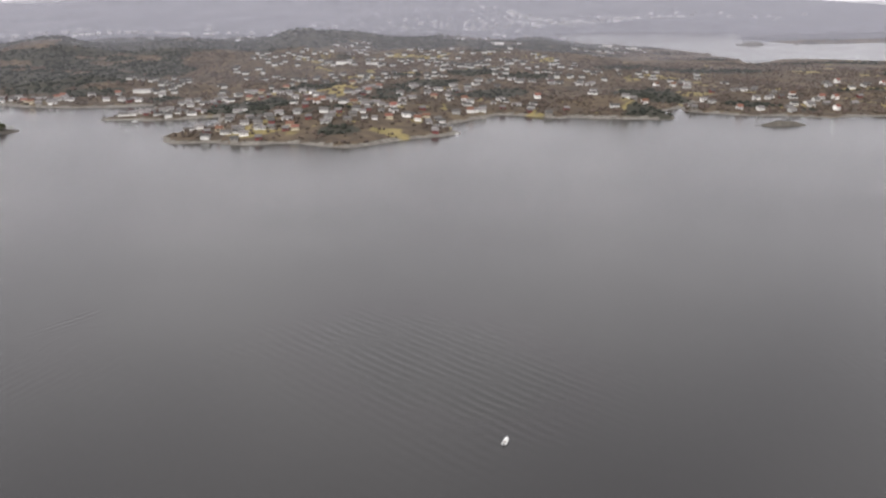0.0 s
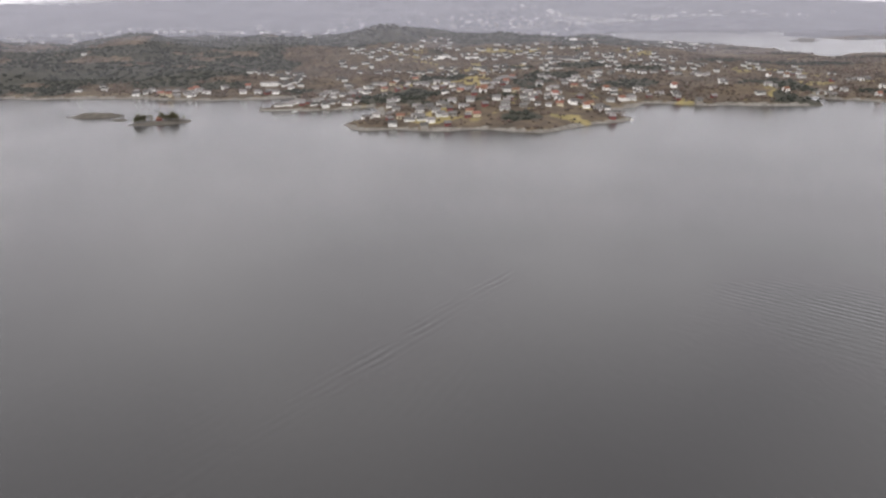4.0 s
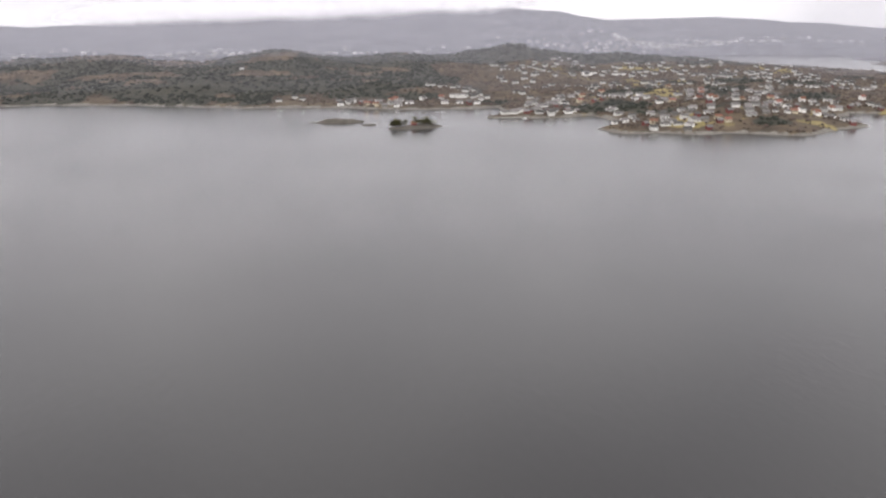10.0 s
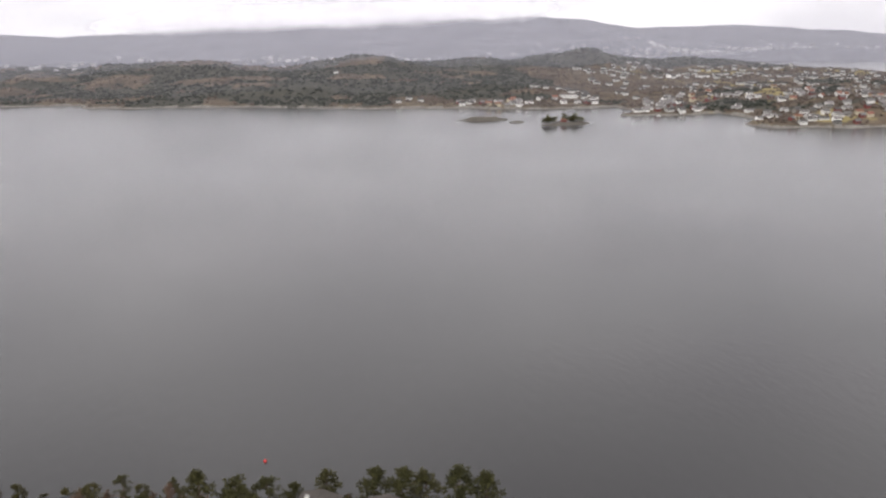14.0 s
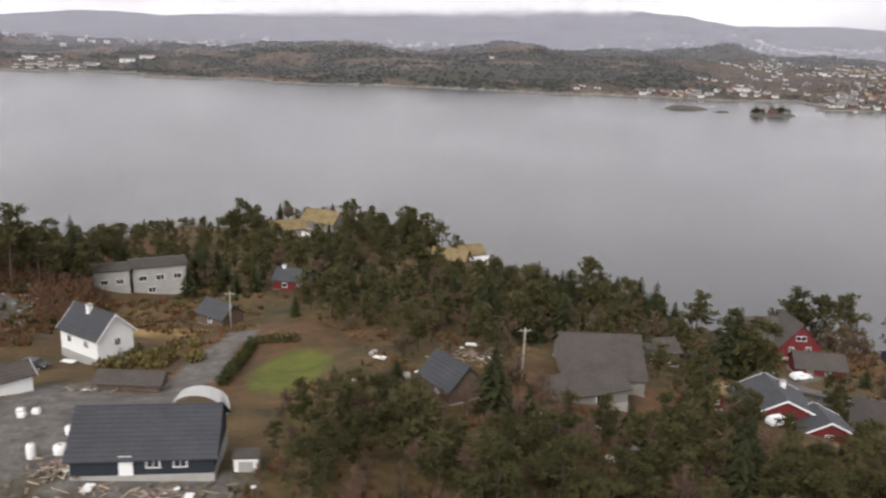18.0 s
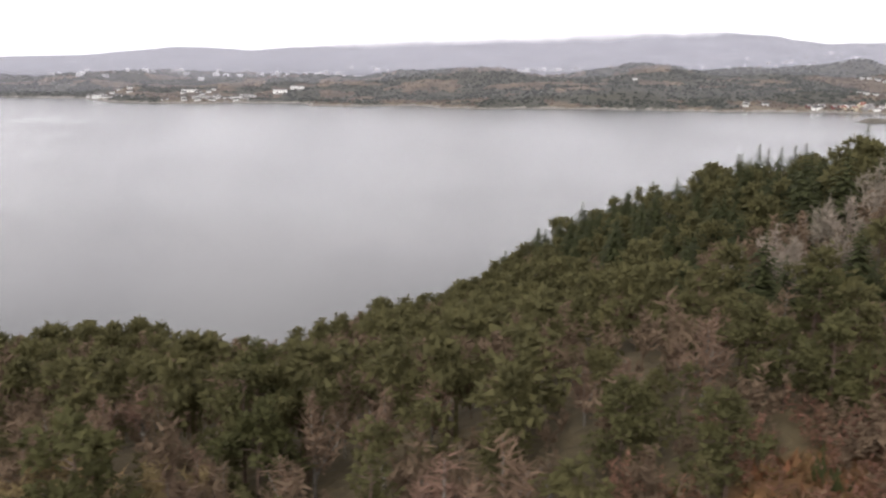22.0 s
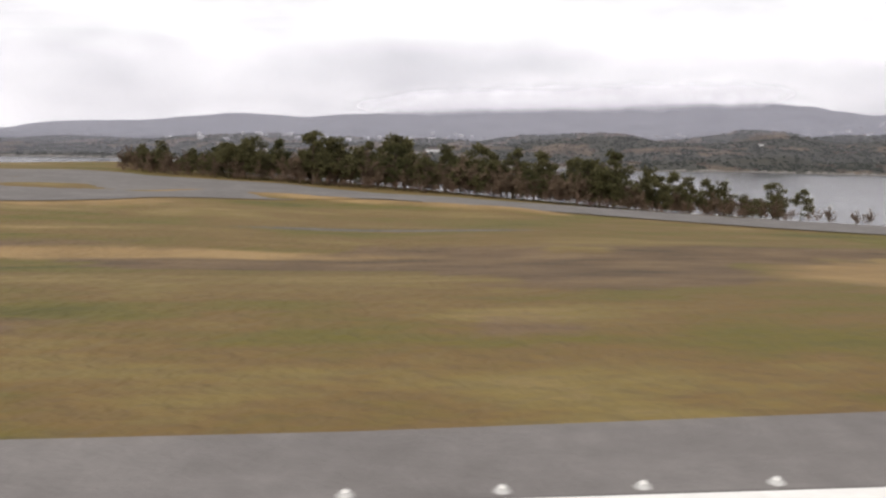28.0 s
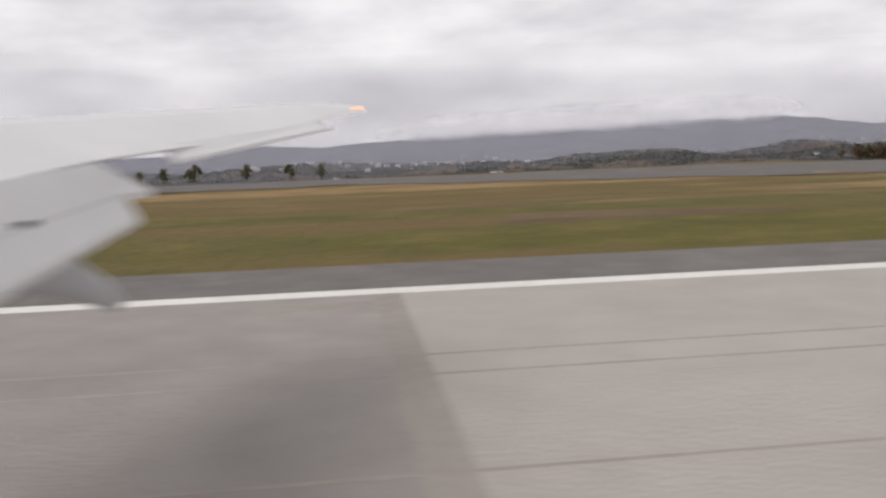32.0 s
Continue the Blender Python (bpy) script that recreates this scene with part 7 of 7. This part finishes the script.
island("low bare grey skerry with a grassy top", -645, 1407, 46, 16, 6.0, 0, 1)
island("tiny flat skerry in the fjord", -592, 1359, 16, 7, 2.2, 0, 2)
ih = island("small rocky island with a grove of trees", -527, 1318, 56, 24, 3.5, 14, 3)
island("bare rocky islet with a low hump", 661, 1228, 34, 13, 6.0, 0, 4)
island("small wooded islet in the far fjord arm", 1350, 2870, 50, 30, 9, 0, 5)
rs = np.random.RandomState(3)
for i in range(26):
    x, y = (rs.normal(-548, 9), rs.normal(1316, 6)) if i % 2 else (rs.normal(-506, 8), rs.normal(1326, 6))
    z = ih(x, y)
    if z < 0.6:
        continue
    s = rs.uniform(0.6, 1.1)
    c = copy_thing(TREES["pine", i % 5][0], pose(x * K, y * K, (z - 0.3) * K, 0, 0, rs.uniform(0, 360)))
    c.scale = (s * 1.6, s * 1.6, s * 1.1)
    tagged(c, "stout dark pine on the small island", "tree", "pines on the island")
cabin = far_house(8, 6, 3.0, 2.4, m_red, m_farred, "small red cabin between the island's trees", 2, "cabin")
cabin.matrix_basis = pose(-526 * K, 1321 * K, max(ih(-526, 1321), 0.5) * K, 0, 0, 8)
far_house_islet = far_house(6, 5, 2.6, 1.8, m_brown, m_farroof, "dark hut on the rocky islet", 1, "hut")
far_house_islet.matrix_basis = pose(662 * K, 1229 * K, 2.2 * K, 0, 0, 0)

m_hull = material("white_gelcoat", two((0.80, 0.80, 0.80), 0.05), scale=2, rough=0.3)


def motor_boat(label, x, y, turn, L=6.4):
    t = thing("motor_boat", label, "boat", x, y, 0, turn)
    bm = bmesh.new()
    W = L * 0.36
    rings = []
    for u in (0, 0.2, 0.45, 0.7, 0.88, 1.0):
        w = W / 2 * (1 - max(0, u - 0.45) ** 2 * 3.1)
        w = max(w, 0.05)
        px = -L / 2 + L * u
        rings.append([bm.verts.new(p) for p in ((px, -w, 0.75 + 0.35 * u), (px, -w * 0.75, 0.0), (px, 0, -0.3 + 0.25 * u), (px, w * 0.75, 0.0), (px, w, 0.75 + 0.35 * u))])
    for a, b in zip(rings, rings[1:]):
        for k in range(4):
            bm.faces.new((a[k], a[k + 1], b[k + 1], b[k]))
        bm.faces.new((a[4], a[0], b[0], b[4]))
    bm.faces.new(rings[0])
    bm.faces.new(rings[-1][::-1])
    part("hull", bm, m_hull, t)
    part("cabin", box(bmesh.new(), -L * 0.05, L * 0.26, -W * 0.3, W * 0.3, 0.9, 1.9, 0.15), m_hull, t)
    part("windscreen", boxes((L * 0.2, L * 0.275, -W * 0.27, W * 0.27, 1.35, 1.75)), m_pane, t)
    part("cockpit", boxes((-L * 0.42, -L * 0.08, -W * 0.34, W * 0.34, 0.8, 0.92)), m_concrete, t, "grey cockpit floor")
    part("outboard_motor", boxes((-L * 0.55, -L * 0.48, -0.22, 0.22, 0.2, 1.2)), m_tyre, t)
    return t


motor_boat("white motor boat lying still on the fjord", 99.3, 355.5, 62, 6.2)
motor_boat("small white boat moored at the far jetty", -330, 1402, 10, 9)
motor_boat("white boat moored below the headland", 168, 1212, 60, 9)
buoy = thing("buoy", "red mooring buoy floating on the water", "buoy", -959.5, 278.5, 0)
bm = bmesh.new()
bmesh.ops.create_uvsphere(bm, u_segments=12, v_segments=8, radius=0.6, matrix=Matrix.Translation((0, 0, 0.3)))
part("float", bm, material("buoy_red", two((0.55, 0.05, 0.05)), scale=2), buoy, smoothed=True)
part("ring", boxes((-0.12, 0.12, -0.12, 0.12, 0.85, 1.05)), m_steel, buoy)
jetty = thing("jetty", "pale concrete jetty at the far shore", "jetty", -350, 1418, 0, 0)
part("deck", boxes((-30, 55, -2.5, 2.5, 0.6, 1.4)), m_concrete, jetty)
for i in range(8):
    part("pile", boxes((-28 + i * 11, -27 + i * 11, -2.2, 2.2, -3, 0.6)), m_concrete, jetty)

# loose sheets, panels and a turquoise cover in the gardens
m_turq = material("turquoise_cover", two((0.06, 0.42, 0.55), 0.12), scale=1.5, rough=0.5)
r_ = np.random.RandomState(61)
for i, (x, y, w, d) in enumerate(((-1205, 128, 2.2, 1.4), (-1199, 121, 1.6, 1.2), (-1190, 118, 2.4, 0.9), (-1183, 108, 1.8, 1.3), (-1176, 104, 1.5, 1.0), (-1209, 118, 1.3, 1.1), (-1188, 140, 2.6, 1.2), (-1062, 176, 1.6, 1.2), (-1058, 174, 1.2, 1.4), (-1066, 178, 1.8, 0.9),
                                  (-1147, 196, 2.8, 1.6), (-1159, 203, 2.2, 1.4), (-1152, 190, 1.5, 1.2), (-1236, 78, 1.6, 1.0), (-1226, 76.5, 1.4, 0.9), (-1256, 136, 2.4, 1.3), (-1271, 128, 1.6, 1.2))):
    t = thing("panel", "white weathered sheet lying on the rough ground", "panel", x, y, float(near_h(x, y)) + 0.18, r_.uniform(0, 180), group="loose white panels")
    part("sheet", boxes((-w / 2, w / 2, -d / 2, d / 2, -0.06, 0.0)), m_scrapwhite, t)
    part("batten", boxes((-w / 2, w / 2, -0.06, 0.06, -0.3, -0.061)), m_plank, t)
pool = thing("pool_cover", "turquoise tarpaulin over a garden pool near the shore", "tarpaulin", -1154.5, 300.5, float(near_h(-1154.5, 300.5)), -12)
part("cover", box(bmesh.new(), -3.2, 3.2, -2.0, 2.0, -0.3, 0.9, 0.25), m_turq, pool)
part("rim", boxes((-3.5, 3.5, -2.4, -2.05, -0.3, 0.7), (-3.5, 3.5, 2.05, 2.4, -0.3, 0.7)), m_white, pool, "white pool edge")

# ---- low cloud on the ridge ----
m_cloud = bpy.data.materials.new("low_cloud")
m_cloud.use_nodes = True
n_, l_ = m_cloud.node_tree.nodes, m_cloud.node_tree.links
n_.clear()
o_ = n_.new("ShaderNodeOutputMaterial")
df_ = n_.new("ShaderNodeBsdfDiffuse")
df_.inputs["Color"].default_value = (0.66, 0.65, 0.665, 1)
tr_ = n_.new("ShaderNodeBsdfTranslucent")
tr_.inputs["Color"].default_value = (0.66, 0.65, 0.665, 1)
ad_ = n_.new("ShaderNodeAddShader")
l_.new(df_.outputs[0], ad_.inputs[0])
l_.new(tr_.outputs[0], ad_.inputs[1])
clear_ = n_.new("ShaderNodeBsdfTransparent")
mx_ = n_.new("ShaderNodeMixShader")
g_ = n_.new("ShaderNodeNewGeometry")
no_ = n_.new("ShaderNodeTexNoise")
no_.inputs["Scale"].default_value, no_.inputs["Detail"].default_value, no_.inputs["Roughness"].default_value = 0.006, 6, 0.6
l_.new(g_.outputs["Position"], no_.inputs["Vector"])
at_ = n_.new("ShaderNodeAttribute")
at_.attribute_name = "veil"
ma_ = n_.new("ShaderNodeMath")
ma_.operation = 'MULTIPLY_ADD'
ma_.inputs[1].default_value = 0.9
l_.new(no_.outputs["Fac"], ma_.inputs[0])
l_.new(at_.outputs["Fac"], ma_.inputs[2])
mr_ = n_.new("ShaderNodeMapRange")
mr_.interpolation_type = 'SMOOTHSTEP'
mr_.inputs["From Min"].default_value, mr_.inputs["From Max"].default_value = 0.78, 1.6
mr_.inputs["To Max"].default_value = 0.9
l_.new(ma_.outputs[0], mr_.inputs["Value"])
l_.new(mr_.outputs[0], mx_.inputs[0])
l_.new(clear_.outputs[0], mx_.inputs[1])
l_.new(ad_.outputs[0], mx_.inputs[2])
l_.new(mx_.outputs[0], o_.inputs["Surface"])
nu, nv = 120, 20
th = np.linspace(0, 2 * math.pi, nv, endpoint=False)
xs = np.linspace(-2300, 1000, nu)
env = smooth(-2300, -1500, xs) * smooth(900, 0, xs)
rid = np.interp(xs, *zip(*RIDGE))
vv, veil = [], []
for i, x in enumerate(xs):
    r = (0.3 + 0.7 * env[i]) * (1 + 0.3 * fbm(np.full(nv, x), np.arange(nv) * 90.0, 300, 3, 1))
    vv.append(np.stack([np.full(nv, x), 4520 + np.cos(th) * 120 * r, rid[i] + 34 + np.sin(th) * 100 * r], -1))
    veil.append(env[i] * (1 - np.sin(th) ** 2))
vv = np.concatenate(vv)
i0 = (np.arange(nu - 1)[:, None] * nv + np.arange(nv)[None]).ravel()
i1 = (np.arange(nu - 1)[:, None] * nv + ((np.arange(nv) + 1) % nv)[None]).ravel()
cloud = mesh_object("low_cloud", vv, np.stack([i0, i1, i1 + nv, i0 + nv], -1), m_cloud)
cloud.data.attributes.new("veil", 'FLOAT', 'POINT').data.foreach_set("value", np.concatenate(veil).astype(np.float32))
tagged(cloud, "pale low cloud lying along the mountain ridge", "cloud", kind="stuff")

# see-through sheets added to imitate distance haze over the fjord, denser towards the mountains
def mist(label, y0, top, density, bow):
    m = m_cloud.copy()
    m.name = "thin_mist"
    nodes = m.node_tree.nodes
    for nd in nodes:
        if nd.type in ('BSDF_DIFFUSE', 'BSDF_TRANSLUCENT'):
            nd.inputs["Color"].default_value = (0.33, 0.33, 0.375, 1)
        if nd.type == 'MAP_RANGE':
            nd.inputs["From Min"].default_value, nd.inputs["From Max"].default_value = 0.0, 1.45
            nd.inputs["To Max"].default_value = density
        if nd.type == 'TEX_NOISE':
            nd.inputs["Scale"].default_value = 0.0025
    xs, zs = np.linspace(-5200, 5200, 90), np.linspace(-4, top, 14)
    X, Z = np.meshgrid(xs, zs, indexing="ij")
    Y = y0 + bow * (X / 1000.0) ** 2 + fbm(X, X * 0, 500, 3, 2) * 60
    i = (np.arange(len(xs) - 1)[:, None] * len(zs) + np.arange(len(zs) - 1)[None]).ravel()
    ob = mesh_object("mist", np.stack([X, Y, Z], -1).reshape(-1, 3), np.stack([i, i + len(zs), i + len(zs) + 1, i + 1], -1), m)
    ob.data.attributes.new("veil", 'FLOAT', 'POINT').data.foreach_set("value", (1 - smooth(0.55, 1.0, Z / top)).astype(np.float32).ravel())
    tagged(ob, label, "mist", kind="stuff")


for label, y0, top, density, bow in (("added grey haze sheet over the far shore", 1480, 300, 0.035, 110), ("added grey haze sheet among the far houses", 1830, 320, 0.05, 60), ("added grey haze sheet before the wooded hills", 2250, 340, 0.125, 20),
                                     ("added grey haze sheet in the valley behind the hills", 2700, 420, 0.14, 0), ("added pale haze sheet on the lower mountain side", 3300, 480, 0.20, 0)):
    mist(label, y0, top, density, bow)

# ---- the wing, where it is at the end of the landing ----
m_wing = material("white_wing_paint", two((0.74, 0.74, 0.75), 0.05), scale=1.2, rough=0.35, spec=0.5)
m_wing_grey = material("grey_wing_paint", two((0.46, 0.46, 0.48), 0.06), scale=1.2, rough=0.4, spec=0.5)
wing = thing("aircraft_wing", "white airliner wing with lowered flaps above the runway", "aircraft wing", -2119.0, -9.86, 98.58)


def loft(sections, closed=True):
    bm = bmesh.new()
    rows = [[bm.verts.new(p) for p in s] for s in sections]
    n = len(rows[0])
    for a, b in zip(rows, rows[1:]):
        for k in range(n):
            bm.faces.new((a[k], a[(k + 1) % n], b[(k + 1) % n], b[k]))
    bm.faces.new(rows[0][::-1])
    bm.faces.new(rows[-1])
    return bm


def slab(q, t):
    """A thin panel: four corners, thickness downwards."""
    return loft([[p, (p[0], p[1], p[2] - t), (r[0], r[1], r[2] - t), r] for p, r in q])


SECT = [(4.0, -2.25, -.15, -3.5, .14, -6.1, -.3, -3.8, -.5), (7.6, -2.06, .05, -2.83, .37, -4.6, .1, -3.2, -.12), (10.4, -1.03, .26, -1.6, .55, -2.9, .35, -1.9, .18), (13.0, .36, .62, .25, .72, -.7, .66, -.1, .58)]
part("skin", loft([[(a, y, b), (c, y, d), ((c + e) / 2, y, d * 0.8 + f * 0.2 + .08), (e, y, f), (g, y, h)] for y, a, b, c, d, e, f, g, h in SECT]), m_wing, wing, smoothed=False)
part("flap", slab([((-2.2, 4.0, -.12), (-2.05, 4.0, -.40)), ((-2.06, 7.6, .03), (-1.92, 7.75, -.25)), ((-1.99, 7.9, -.06), (-1.79, 8.3, -.25))], 0.06), m_wing, wing, "upper flap panel")
part("flap", slab([((-2.04, 4.0, -.42), (-1.93, 4.0, -.68)), ((-1.92, 7.8, -.26), (-1.81, 7.8, -.48))], 0.05), m_wing, wing, "lower flap panel")
bm = bmesh.new()
tube(bm, [(-2.75, 6.0, -.5), (-2.4, 6.2, -.62), (-2.12, 6.45, -.76), (-1.9, 6.6, -.92), (-1.73, 6.62, -1.07)], [0.2, 0.22, 0.17, 0.12, 0.05], 12)
part("flap_fairing", bm, m_wing_grey, wing, "grey flap track fairing", smoothed=True)
for x, y, z in ((-2.0, 7.3, -.27), (-2.03, 5.6, -.35)):
    part("hinge", boxes((x - .04, x + .04, y - .12, y + .12, z - .08, z + .04)), m_tyre, wing, "dark flap hinge")
part("aileron", slab([((-1.75, 8.7, .17), (-1.62, 8.7, .02)), ((-.25, 11.9, .46), (-.12, 11.9, .38))], 0.04), m_wing, wing)
bm = bmesh.new()
bmesh.ops.create_uvsphere(bm, u_segments=8, v_segments=6, radius=0.055, matrix=Matrix.Translation((.27, 13.0, .66)))
part("tip_light", bm, m_amber, wing, "amber wing tip light", smoothed=True)
